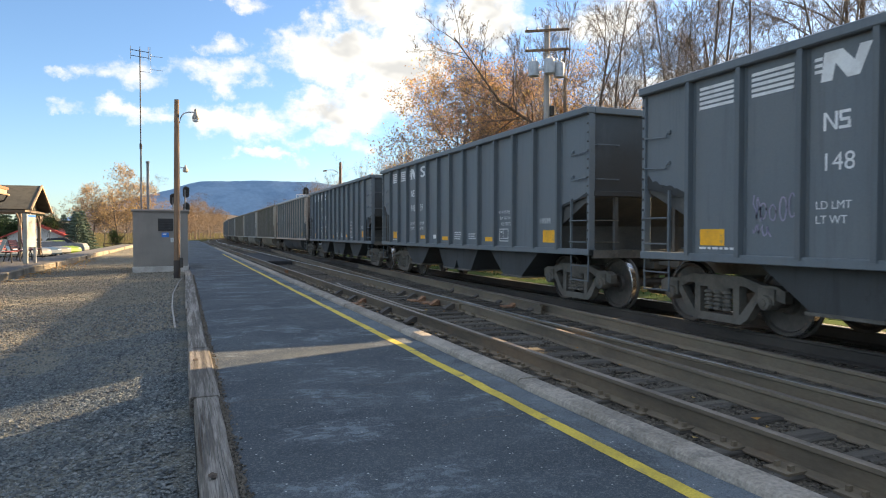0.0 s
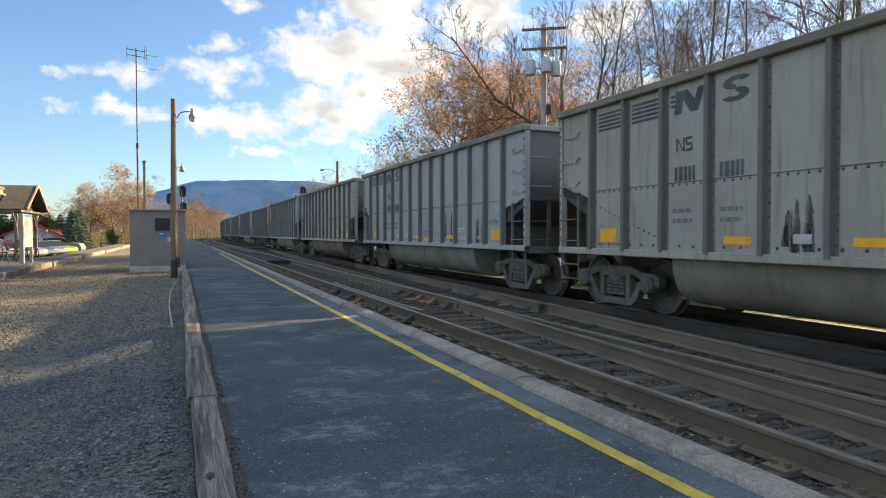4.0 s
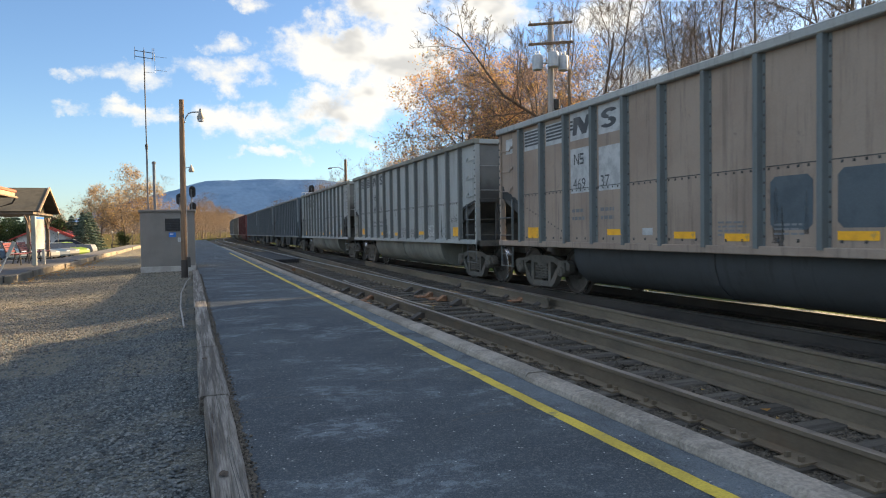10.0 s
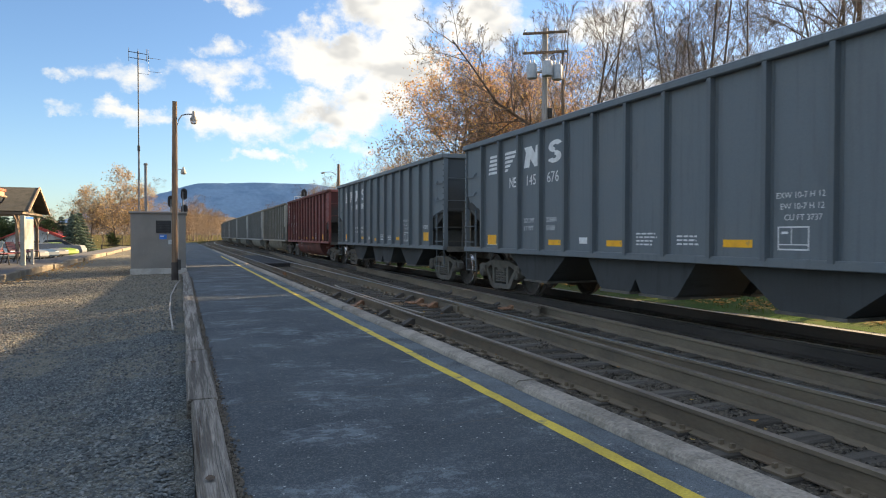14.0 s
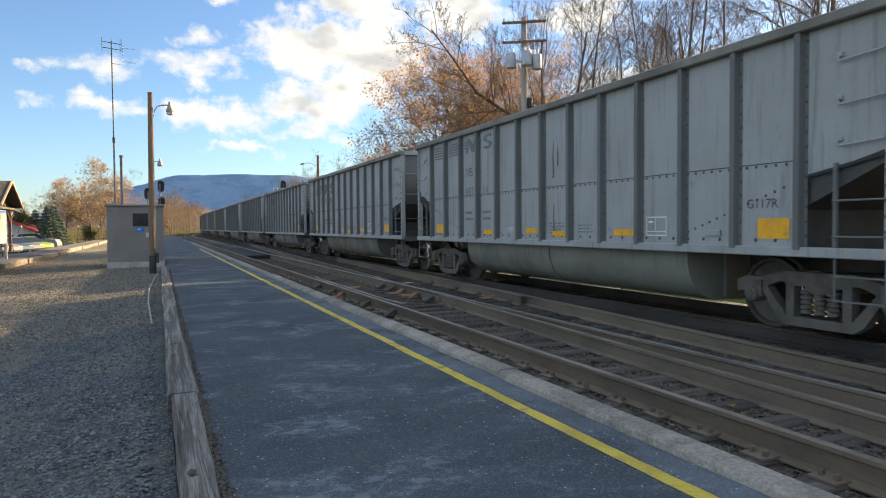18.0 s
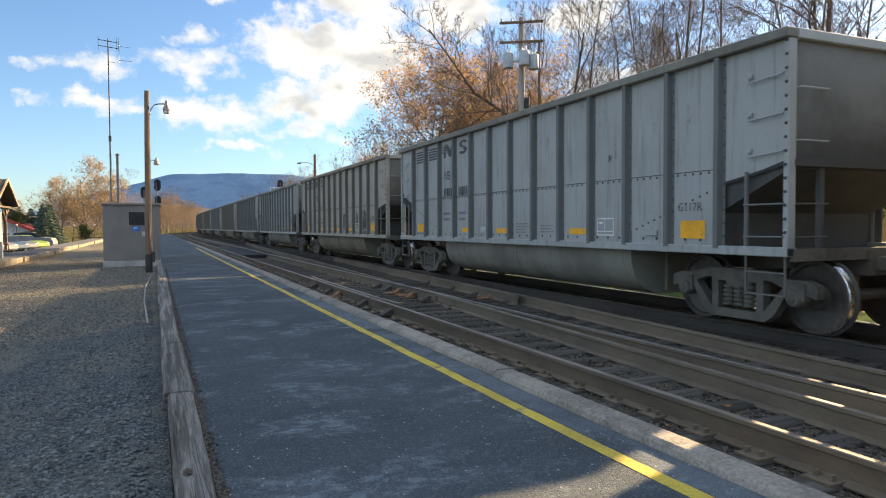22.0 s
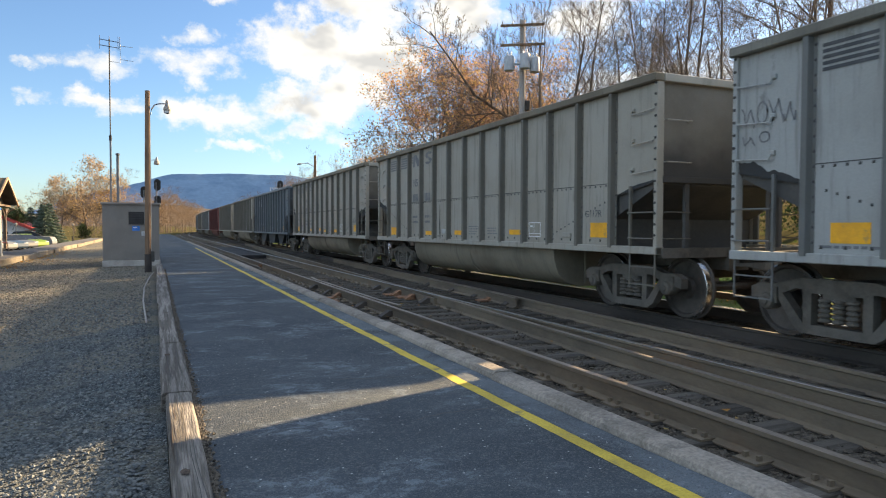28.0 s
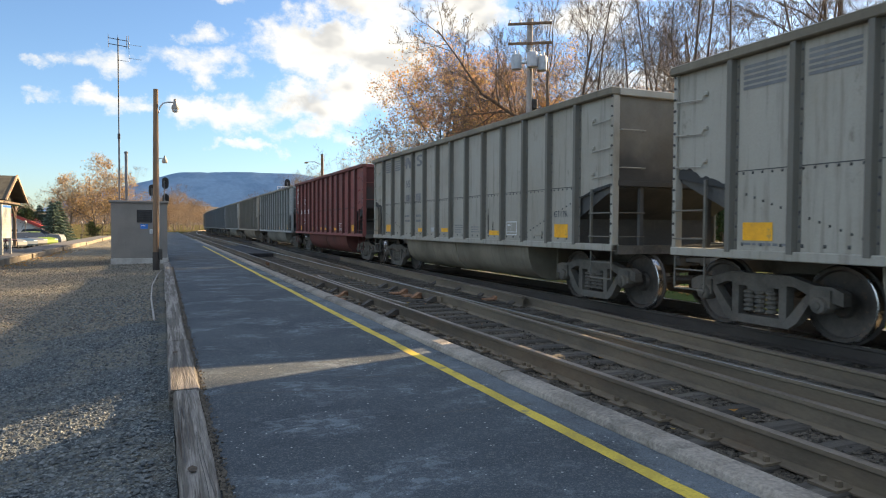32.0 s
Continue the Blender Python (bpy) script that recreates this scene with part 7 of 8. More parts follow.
    for y in (-2.4, 2.4):
        post = part("post", Build().box(-0.25, -0.1, y - 0.07, y + 0.07, 0.0, 2.2, 0.01), M["postpaint"], gb)
        for s in (-1, 1):
            part("brace", Build().tube([(-0.17, y, 1.5), (-0.17, y + s * 0.3, 1.95), (-0.17, y + s * 0.8, 2.2)], 0.045, 6), M["postpaint"], post)
        part("bracket", Build().tube([(-0.15, y, 1.7), (0.0, y, 2.05), (0.3, y, 2.2)], 0.04, 6), M["postpaint"], post)
    part("wall", Build().box(-12.0, -7.4, -2.6, 2.6, -1.0, 2.2), M["soffit"], gb, "tan building wall in the shade")
    for y in (-1.8, 0.2, 1.9):
        w = part("window", Build().box(-7.4, -7.36, y - 0.45, y + 0.45, 0.8, 1.9), M["creamtrim"], gb)
        part("pane", Build().box(-7.36, -7.35, y - 0.38, y + 0.38, 0.87, 1.83), M["window"], w)

    # notice board
    s = thing("notice_board", "tall pale information board on two posts at the platform edge", "sign", at=pose(-5.55, 30.2, 0.05, 0, 0, 80))
    part("frame", Build().box(-0.52, -0.42, -0.08, 0.08, 0, 1.92, 0.015), M["signface"], s, "broad pale end post")
    part("post", Build().box(0.38, 0.45, -0.05, 0.05, 0, 1.8, 0.01), M["steel"], s)
    part("board", Build().box(-0.42, 0.45, -0.04, 0.04, 0.62, 1.9, 0.01), M["signface"], s)
    part("header", Build().box(-0.40, 0.43, -0.046, -0.04, 1.80, 1.88), M["blue"], s)
    for k in range(6):
        part("print_row", Build().box(-0.32, 0.1 + 0.04 * (k % 3), -0.045, -0.04, 0.85 + 0.13 * k, 0.865 + 0.13 * k), M["faded"], s)
    # leaning sign stake at the platform corner
    l = thing("leaning_sign", "small pale sign on a leaning steel stake at the platform corner", "sign", at=pose(-5.0, 21.2, -0.12, 0, 24, 0))
    part("stake", Build().box(-0.016, 0.016, -0.015, 0.015, 0, 1.25), M["steel"], l)
    part("plate", Build().box(-0.045, 0.045, -0.035, -0.02, 0.85, 1.28, 0.005), M["signface"], l)
    # bin
    b = thing("litter_bin", "round yellow litter bin with an open top on the platform", "bin", at=pose(-7.05, 29.6, 0.05))
    part("drum", Build().lathe([(0.27, 0.0), (0.30, 0.03), (0.31, 0.72), (0.33, 0.74), (0.33, 0.80), (0.28, 0.80)], "z", (0, 0, 0), 20), M["binyellow"], b, smooth=True)
    part("liner", Build().lathe([(0.285, 0.80), (0.30, 0.84), (0.27, 0.86), (0.10, 0.83)], "z", (0, 0, 0), 20), M["faded"], b)
    # benches
    first = None
    for i, y in enumerate((31.3, 33.6, 36.0)):
        if first is None:
            first = thing("bench", "slatted red-brown bench with dark iron ends on the platform", "bench", "platform benches", at=pose(-6.6, y, 0.05, 0, 0, 0))
            for k in range(4):
                part("seat_slat", Build().box(-0.10 + 0.11 * k, -0.02 + 0.11 * k, -0.75, 0.75, 0.42, 0.45, 0.006), M["benchwood"], first)
            for k in range(4):
                part("back_slat", Build().box(-0.18 - 0.03 * k, -0.15 - 0.03 * k, -0.75, 0.75, 0.50 + 0.1 * k, 0.58 + 0.1 * k, 0.006), M["benchwood"], first)
            for yy in (-0.72, 0.72):
                part("end_frame", Build().tube([(0.34, yy, 0), (0.3, yy, 0.4), (-0.1, yy, 0.4), (-0.3, yy, 0.95), (-0.14, yy, 0.4), (-0.26, yy, 0.0)], 0.025, 6), M["darksteel"], first)
        else:
            copy_thing(first, pose(-6.6, y, 0.05))

    # white building with a red roof
    w = thing("white_building", "low white building with a red metal roof past the lot", "building", at=pose(-16.7, 95.0, -1.1))
    part("wall", Build().prism([(-3.2, 0), (2.9, 0), (2.9, 2.05), (0.0, 3.4), (-3.2, 2.1)], "y", 0, 8), M["whitewall"], w)
    part("roof", Build().prism([(0.0, 3.42), (3.8, 1.66), (3.8, 1.82), (0.0, 3.62)], "y", -0.5, 8.4), M["redroof"], w, "red sheet metal roof")
    part("roof_back", Build().prism([(0.0, 3.42), (-4.0, 1.66), (-4.0, 1.82), (0.0, 3.62)], "y", -0.5, 8.4), M["redroof"], w)
    part("verge", Build().prism([(0.0, 3.30), (3.8, 1.52), (3.8, 1.84), (0.0, 3.66)], "y", -0.56, -0.5), M["redroof"], w, "broad red verge board")
    part("door", Build().box(-0.9, 0.5, -0.05, 0, 0, 1.7), M["window"], w, "dark garage door")
    part("end_panel", Build().box(2.2, 2.95, -0.04, 0, 0, 1.9), M["creamtrim"], w)
    hs = thing("house", "distant tan house roof among the trees", "house", at=pose(-19.5, 112.0, -1.0))
    part("wall", Build().box(-3, 4, -3, 3, 0, 2.9), M["soffit"], hs)
    part("roof", Build().prism([(-3.5, 2.9), (5.2, 2.9), (1.2, 4.9), (-0.6, 4.9)], "y", -3.4, 3.4), M["shingle"], hs)
    # lot lamp posts
    for x, y in ((-12.3, 76.0), (-8.6, 88.0), (-6.6, 90.0)):
        lp = thing("lot_lamp", "small globe lamp post in the parking lot", "lamp post", "lot lamps", at=pose(x, y, -1.0))
        part("shaft", Build().tube([(0, 0, 0), (0, 0, 2.35)], 0.03, 8), M["darksteel"], lp)
        part("globe", Build().lathe([(0.04, 2.32), (0.10, 2.4), (0.12, 2.47), (0.09, 2.56), (0.02, 2.6)], "z", (0, 0, 0), 12), M["lamp"], lp, smooth=True)
    # fence beyond the lot
    f = thing("lot_fence", "low dark rail fence along the grass past the lot", "fence", at=pose(-9.5, 96.0, -0.95))
    for k in range(9):
        part("post", Build().box(k * 1.0 - 0.05, k * 1.0 + 0.05, -0.05, 0.05, 0, 1.0), M["darksteel"], f)
    for z in (0.45, 0.85):
        part("rail", Build().box(0, 8.0, -0.03, 0.03, z, z + 0.07), M["darksteel"], f)


station_side()


def parked_car(name, x, y, rz, colour, tall, label):
    c = thing(name, label, "car", "cars in the lot", at=pose(x, y, lot_z(y) + 0.03, 0, 0, rz))
    L, W = 4.5, 1.8
    h = 0.25 if tall else 0.0
    m = CARPAINT[colour]
    low = [(-2.2, 0.28), (-2.25, 0.55), (-2.18, 0.80 + h), (-1.5, 0.90 + h), (-1.2, 0.93 + h), (1.1, 0.93 + h), (2.0, 0.83 + h), (2.22, 0.68), (2.25, 0.4), (2.15, 0.26)]
    b = Build()
    n = len(low)
    for xx, k in ((-0.90, 0.93), (-0.82, 1.0), (0.82, 1.0), (0.90, 0.93)):
        b.v += [(xx if 0.3 < p[1] < 0.75 else xx * 0.96, p[0] * k, p[1]) for p in low]
    for j in range(3):
        b.f += [(j * n + i, j * n + (i + 1) % n, (j + 1) * n + (i + 1) % n, (j + 1) * n + i) for i in range(n)]
    b.f += [tuple(range(n)), tuple(range(3 * n, 4 * n))]
    part("body", b, m, c, smooth=True)
    t = 1.46 + h
    back = -2.0 if tall else -1.7
    cab = [(back, 0.92 + h), (back + 0.45, t - 0.06), (-0.6, t), (0.2, t - 0.02), (1.15, 0.92 + h)]
    g = Build()
    n = 5
    for xx, k in ((-0.80, 1.0), (-0.66, 1.0), (0.66, 1.0), (0.80, 1.0)):
        edge = abs(xx) > 0.7
        g.v += [(xx if p[1] < 1.0 + h else (xx * 0.86 if edge else xx), p[0], p[1] - (0.06 if edge and p[1] > 1 + h else 0)) for p in cab]
    for j in range(3):
        g.f += [(j * n + i, j * n + (i + 1) % n, (j + 1) * n + (i + 1) % n, (j + 1) * n + i) for i in range(n)]
    g.f += [tuple(range(n)), tuple(range(3 * n, 4 * n))]
    part("cabin_glass", g, M["carglass"], c, "dark car glass")
    part("roof", Build().prism([(back + 0.5, t - 0.03), (-0.6, t + 0.015), (0.2, t - 0.005), (0.25, t - 0.04), (back + 0.45, t - 0.08)], "x", -0.64, 0.64), m, c)
    for yy in (-1.35, 1.35):
        for xx in (-0.82, 0.82):
            wl = part("wheel", Build().lathe([(0.2, -0.10), (0.31, -0.09), (0.33, -0.05), (0.33, 0.05), (0.31, 0.09), (0.2, 0.10)], "x", (xx, yy, 0.33), 18), M["rubber"], c)
            part("rim", Build().lathe([(0.20, -0.105), (0.05, -0.09), (0.05, 0.09), (0.20, 0.105)], "x", (xx, yy, 0.33), 14), M["steel"], wl)
    for xx in (-0.62, 0.62):
        part("headlight", Build().box(xx - 0.18, xx + 0.18, 2.12, 2.22, 0.62, 0.74, 0.02), M["headlamp"], c)
        part("tail_light", Build().box(xx - 0.15, xx + 0.15, -2.24, -2.14, 0.66, 0.84, 0.02), M["redroof"], c)


CARPAINT = {}
for nm, col in (("silver", (0.095, 0.105, 0.115)), ("blue", (0.025, 0.045, 0.09)), ("white", (0.15, 0.16, 0.17)), ("lime", (0.13, 0.20, 0.015)), ("sky", (0.035, 0.065, 0.11))):
    CARPAINT[nm] = material("car_paint_" + nm, col, tuple(c * 0.93 for c in col), 0.4, metal=0.0, scale=1, fine=80, bump=0.0, grain=0.03, spec=0.35)
for x, y, rz, col, tall, lab in ((-13.4, 57.0, -128, "sky", False, "pale blue sedan parked at the lot's near end"), (-13.5, 60.0, -130, "silver", False, "silver sedan parked in the lot"),
                                 (-13.5, 63.0, -127, "sky", False, "pale blue sedan parked in the lot"), (-13.5, 66.0, -129, "silver", False, "silver sedan parked in the lot"),
                                 (-13.2, 69.0, -128, "white", False, "white sedan parked in the lot"), (-12.8, 72.0, -130, "sky", False, "pale blue sedan parked in the lot"),
                                 (-12.5, 75.0, -127, "silver", False, "silver sedan parked beside the lime hatchback"), (-11.95, 78.0, -128, "lime", False, "lime green hatchback parked in the lot"),
                                 (-12.2, 84.5, -100, "white", True, "white pickup with dark windows parked in the lot"), (-17.4, 64.0, -107, "blue", True, "dark blue van parked in the back row")):
    parked_car("pickup_truck" if "pickup" in lab else "parked_car", x, y, rz, col, tall, lab)


# crossing panels between the near rails
cx = thing("crossing_panels", "dark rubber crossing panels between the near rails", "crossing", kind="structure")
for k in range(6):
    part("panel", Build().box(NEAR_X - 0.62, NEAR_X + 0.62, 34 + 2.4 * k, 36.36 + 2.4 * k, -0.34, -0.165, 0.015), M["crossing"], cx)


# ---- trees ----
def grow(seed, height, r0, levels=4, kids=(9, 6, 5, 4), lean=0.0, spread=0.9, rise=0.25, bare=0.3, sides=(8, 6, 4, 3, 3), fork=0.62, course=None):
    """A branching skeleton as tapered tubes; returns the build for wood and the twig ends."""
    rnd = random.Random(seed)
    woods = [Build(), Build(), Build()]
    tips = []

    def limb(p, d, length, r, lev):
        n = 6 if lev == 0 else (5 if lev == 1 else (4 if lev == 2 else 3))
        pts, rad = [p], [r]
        q, dd = p.copy(), d.copy()
        wob = 0.11 if lev == 0 else 0.29
        for i in range(n):
            dd = (dd + Vector((rnd.uniform(-wob, wob), rnd.uniform(-wob, wob), rnd.uniform(-wob, wob) + rise * 0.25 * (lev > 0)))).normalized()
            q = q + dd * (length / n)
            pts.append(q.copy())
            rad.append(max(r * (1 - 0.78 * (i + 1) / n), 0.006))
        if lev == 0 and course:
            pts = [Vector((x, 0.25 * math.sin(x), z)) for x, z in course]
            n = len(pts) - 1
            rad = [r * (1 - 0.75 * i / n) for i in range(n + 1)]
        woods[0 if lev == 0 else (1 if lev < 3 else 2)].tube(pts, rad, sides[lev], caps=False)
        if lev >= levels - 1:
            tips.extend(pts[1:])
            return
        for k in range(kids[lev]):
            f = bare + (1 - bare) * (k + rnd.random()) / kids[lev] if lev == 0 else 0.2 + 0.8 * (k + rnd.random()) / kids[lev]
            i = min(int(f * n), n - 1)
            u = f * n - i
            at = pts[i].lerp(pts[i + 1], u)
            axis = (pts[i + 1] - pts[i]).normalized()
            ang = rnd.uniform(0, 6.283)
            side = axis.orthogonal().normalized()
            side.rotate(Matrix.Rotation(ang, 3, axis))
            s = spread * rnd.uniform(0.6, 1.15)
            nd = (axis * (1 - 0.35 * s) + side * s + Vector((0, 0, rise))).normalized()
            ln = length * fork * rnd.uniform(0.7, 1.1) * (1.15 - 0.55 * f)
            limb(at, nd, ln, max(rad[i] * (rnd.uniform(0.32, 0.5) if lev == 0 else rnd.uniform(0.42, 0.6)), 0.006), lev + 1)

    limb(Vector((0, 0, -0.3)), Vector((lean, 0, 1)).normalized(), height * 0.8, r0, 0)
    return woods, tips


def leaves(tips, per, size, spreadr, seed, mat, name):
    rnd = np.random.default_rng(seed)
    t = np.array([tuple(p) for p in tips])
    idx = rnd.integers(0, len(t), per)
    c = t[idx] + rnd.normal(0, spreadr, (per, 3))
    u = rnd.normal(0, 1, (per, 3))
    u /= np.linalg.norm(u, axis=1)[:, None]
    v = np.cross(u, rnd.normal(0, 1, (per, 3)))
    v /= np.linalg.norm(v, axis=1)[:, None]
    s = rnd.uniform(size * 0.6, size * 1.3, (per, 1))
    vs = np.stack([c - u * s, c + v * s * 0.6, c + u * s, c - v * s * 0.6], 1).reshape(-1, 3)
    fs = np.arange(per * 4).reshape(-1, 4)
    me = bpy.data.meshes.new(name)
    me.from_pydata(vs.tolist(), [], fs.tolist())
    me.materials.append(mat)
    return me


TREES = {}


def tree_kind(key, seed, height, r0, leaf=None, count=0, size=0.07, **kw):
    woods, tips = grow(seed, height, r0, **kw)
    meshes = []
    for w, name in zip(woods, ("trunk", "limb_work", "twig_work")):
        if w.v:
            me = bpy.data.meshes.new(name)
            me.from_pydata(w.v, [], w.f)
            me.materials.append(M["bark"])
            me.polygons.foreach_set("use_smooth", [True] * len(me.polygons))
            meshes.append(me)
    crown = leaves(tips, count, size, 0.22, seed, M[leaf], "leaves") if leaf else None
    TREES[key] = (meshes, crown)


tree_kind("bare_tall", 11, 15, 0.11, levels=5, kids=(12, 7, 6, 4), spread=0.95, rise=0.2, bare=0.2, fork=0.48)
tree_kind("bare_slim", 12, 14, 0.075, levels=5, kids=(14, 6, 5, 4), spread=0.85, rise=0.24, bare=0.2, fork=0.36)
tree_kind("bare_fork", 13, 14, 0.21, levels=5, kids=(10, 7, 6, 5), spread=1.05, rise=0.18, bare=0.2, fork=0.58)
tree_kind("bare_broad", 23, 14.0, 0.19, levels=5, kids=(9, 7, 6, 5), spread=0.85, rise=0.3, bare=0.34, fork=0.56)
tree_kind("bare_lean", 14, 13.5, 0.16, levels=5, kids=(19, 8, 6, 5), spread=0.95, rise=0.3, bare=0.32, fork=0.46,
          course=((0, -0.3), (-1.6, 3.6), (-3.3, 6.95), (-4.4, 7.6), (-5.6, 8.2), (-7.2, 9.9), (-8.6, 11.5)))
tree_kind("rust", 15, 12.6, 0.21, "leaf_orange", 9800, 0.08, levels=5, kids=(12, 8, 6, 5), spread=1.1, rise=0.17, bare=0.06, fork=0.68)
tree_kind("gold", 16, 9, 0.17, "leaf_yellow", 5200, 0.085, levels=5, kids=(12, 7, 5, 4), spread=1.15, rise=0.16, bare=0.06, fork=0.66)
tree_kind("thin_tan", 17, 11, 0.13, "leaf_tan", 4600, 0.065, levels=5, kids=(14, 7, 5, 4), spread=1.0, rise=0.2, bare=0.06, fork=0.54)
tree_kind("brush", 18, 3.2, 0.05, "leaf_green", 5000, 0.06, levels=3, kids=(14, 8, 5), spread=0.9, rise=0.4, bare=0.02, fork=0.8)

TREE_WORDS = {"bare_tall": "tall bare grey-barked tree on the bank", "bare_slim": "slim bare tree in the wood behind the train", "bare_fork": "bare forked tree with wide limbs", "bare_broad": "bare dark tree with a broad crown of fine twigs",
              "bare_lean": "bare tree whose trunk leans out over the line", "rust": "tree with thinning rust-orange autumn leaves", "gold": "rounded tree with gold autumn leaves",
              "thin_tan": "half-bare tree with a haze of tan leaves", "brush": "dark green shrub at the foot of the trees"}


def plant(key, x, y, z, scale=1.0, turn=0.0):
    woods, crown = TREES[key]
    t = thing("shrub" if key == "brush" else "tree", TREE_WORDS[key], "shrub" if key == "brush" else "tree", "trees along the line", at=pose(x, y, z, 0, 0, turn) @ Matrix.Scale(scale, 4))
    for me in woods:
        ob = part(me.name.split(".")[0], me, M["bark"], t)
        if me.name.startswith(("twig", "limb")):
            ob["kind"] = "stuff"
    if crown:
        part("leaves", crown, crown.materials[0], t)["kind"] = "stuff"


def ground_at(x, y):
    return rolling(x, y)


rnd = random.Random(21)
# the trees that stand out one by one
for key, x, y, s, turn in (("rust", 18.6, 46.0, 1.08, 20), ("rust", 21.8, 47.0, 1.12, 140), ("rust", 20.4, 42.0, 0.95, 80), ("rust", 25.0, 45.5, 1.05, 300), ("thin_tan", 17.2, 50.0, 0.64, 250), ("thin_tan", 16.9, 53.0, 0.6, 90), ("thin_tan", 16.6, 58.0, 0.62, 250), ("bare_lean", 23.2, 36.0, 1.0, 0), ("bare_broad", 20.6, 29.5, 0.98, 80), ("bare_broad", 19.6, 32.4, 1.03, 200), ("bare_broad", 25.6, 27.6, 0.95, 310),
                           ("bare_tall", 24.0, 30.5, 1.0, 10), ("bare_tall", 19.5, 20.5, 0.95, 100), ("bare_slim", 18.0, 17.6, 1.0, 40), ("bare_slim", 20.0, 15.5, 1.05, 190),
                           ("bare_slim", 17.6, 14.0, 0.95, 300), ("bare_tall", 22.0, 17.0, 1.05, 220), ("bare_fork", 25.0, 19.0, 1.05, 15), ("bare_slim", 19.0, 23.0, 0.9, 77),
                           ("thin_tan", 19.0, 60.0, 0.72, 10), ("thin_tan", 17.5, 70.0, 0.65, 130), ("thin_tan", 19.0, 82.0, 0.7, 200), ("bare_fork", 18.5, 96.0, 0.7, 20), ("bare_fork", 22.0, 112.0, 0.7, 200),
                           ("rust", 27.5, 35.0, 0.68, 15), ("rust", 31.5, 32.0, 0.62, 95), ("rust", 35.0, 30.0, 0.6, 200), ("gold", 22.5, 41.0, 0.78, 60), ("gold", 19.4, 40.5, 0.62, 160), ("thin_tan", 25.0, 38.0, 0.85, 33)):
    plant(key, x, y, ground_at(x, y), s, turn)
# slim bare trees along its edge
for k in range(10):
    y = 13.5 + 2.6 * k + rnd.uniform(-0.8, 0.8)
    x = 20.5 + 0.18 * k + rnd.uniform(-1.5, 2.5)
    plant("bare_slim" if k % 3 else "bare_tall", x, y, ground_at(x, y), rnd.uniform(0.8, 1.05), rnd.uniform(0, 360))
# the wood behind them
for k in range(46):
    y = rnd.uniform(12, 130)
    x = rnd.uniform(22, 46) + track_offset(y)
    if y < 0.66 * x:
        continue
    key = rnd.choice(("bare_slim", "bare_slim", "bare_tall", "bare_fork", "thin_tan", "bare_slim"))
    if x - track_offset(y) < 30 and key == "bare_fork":
        key = "bare_slim"
    plant(key, x, y, ground_at(x, y), rnd.uniform(0.75, 1.05), rnd.uniform(0, 360))
# a closer stand of slim trees right of the utility pole
for k in range(12):
    a = radians(33 + 24 * (k + rnd.random()) / 12)
    d = rnd.uniform(34, 58)
    x, y = d * math.sin(a), d * math.cos(a)
    plant("bare_slim", x, y, ground_at(x, y), rnd.uniform(0.85, 1.15), rnd.uniform(0, 360))
for k in range(40):
    y = 8 + 1.5 * k + rnd.uniform(-1, 1) if k < 32 else rnd.uniform(60, 110)
    x = rnd.uniform(17.5, 21.5) + track_offset(y)
    plant("brush", x, y, ground_at(x, y), rnd.uniform(0.7, 1.2), rnd.uniform(0, 360))
# dark hedge behind the parked cars
for k in range(16):
    x, y = -15.5 - 1.25 * k + rnd.uniform(-0.3, 0.3), 96.0 + rnd.uniform(-1.0, 1.0)
    plant("brush", x, y, -1.0, rnd.uniform(1.05, 1.35), rnd.uniform(0, 360))
# trees past the end of the platform and beyond the parking lot
for key, x, y, s, turn in (("gold", -8.2, 100.0, 1.22, 10), ("gold", -4.8, 103.0, 1.0, 100), ("gold", -11.6, 104.0, 0.95, 210), ("bare_fork", -5.4, 108.0, 0.8, 120), ("thin_tan", -9.0, 106.0, 0.85, 10), ("brush", -5.5, 99.0, 0.8, 5), ("brush", -8.5, 99.0, 0.7, 95), ("brush", -3.0, 100.0, 0.7, 195)):
    plant(key, x, y, -0.9, s, turn)
for k in range(30):
    y = rnd.uniform(185, 270)
    x = -2 + 40 * (k / 30) + rnd.uniform(-2, 2)
    tx = TRACK_X + track_offset(y)
    if tx - 9 < x < tx + 6:
        x = tx - 10 - rnd.uniform(0, 4)
    plant(rnd.choice(("thin_tan", "thin_tan", "thin_tan", "bare_fork")), x, y, -0.4, rnd.uniform(0.65, 1.05), rnd.uniform(0, 360))
for k in range(16):
    plant("thin_tan", -3 - 4.5 * k + rnd.uniform(-1, 1), rnd.uniform(150, 190), -0.4, rnd.uniform(0.6, 0.8), rnd.uniform(0, 360))


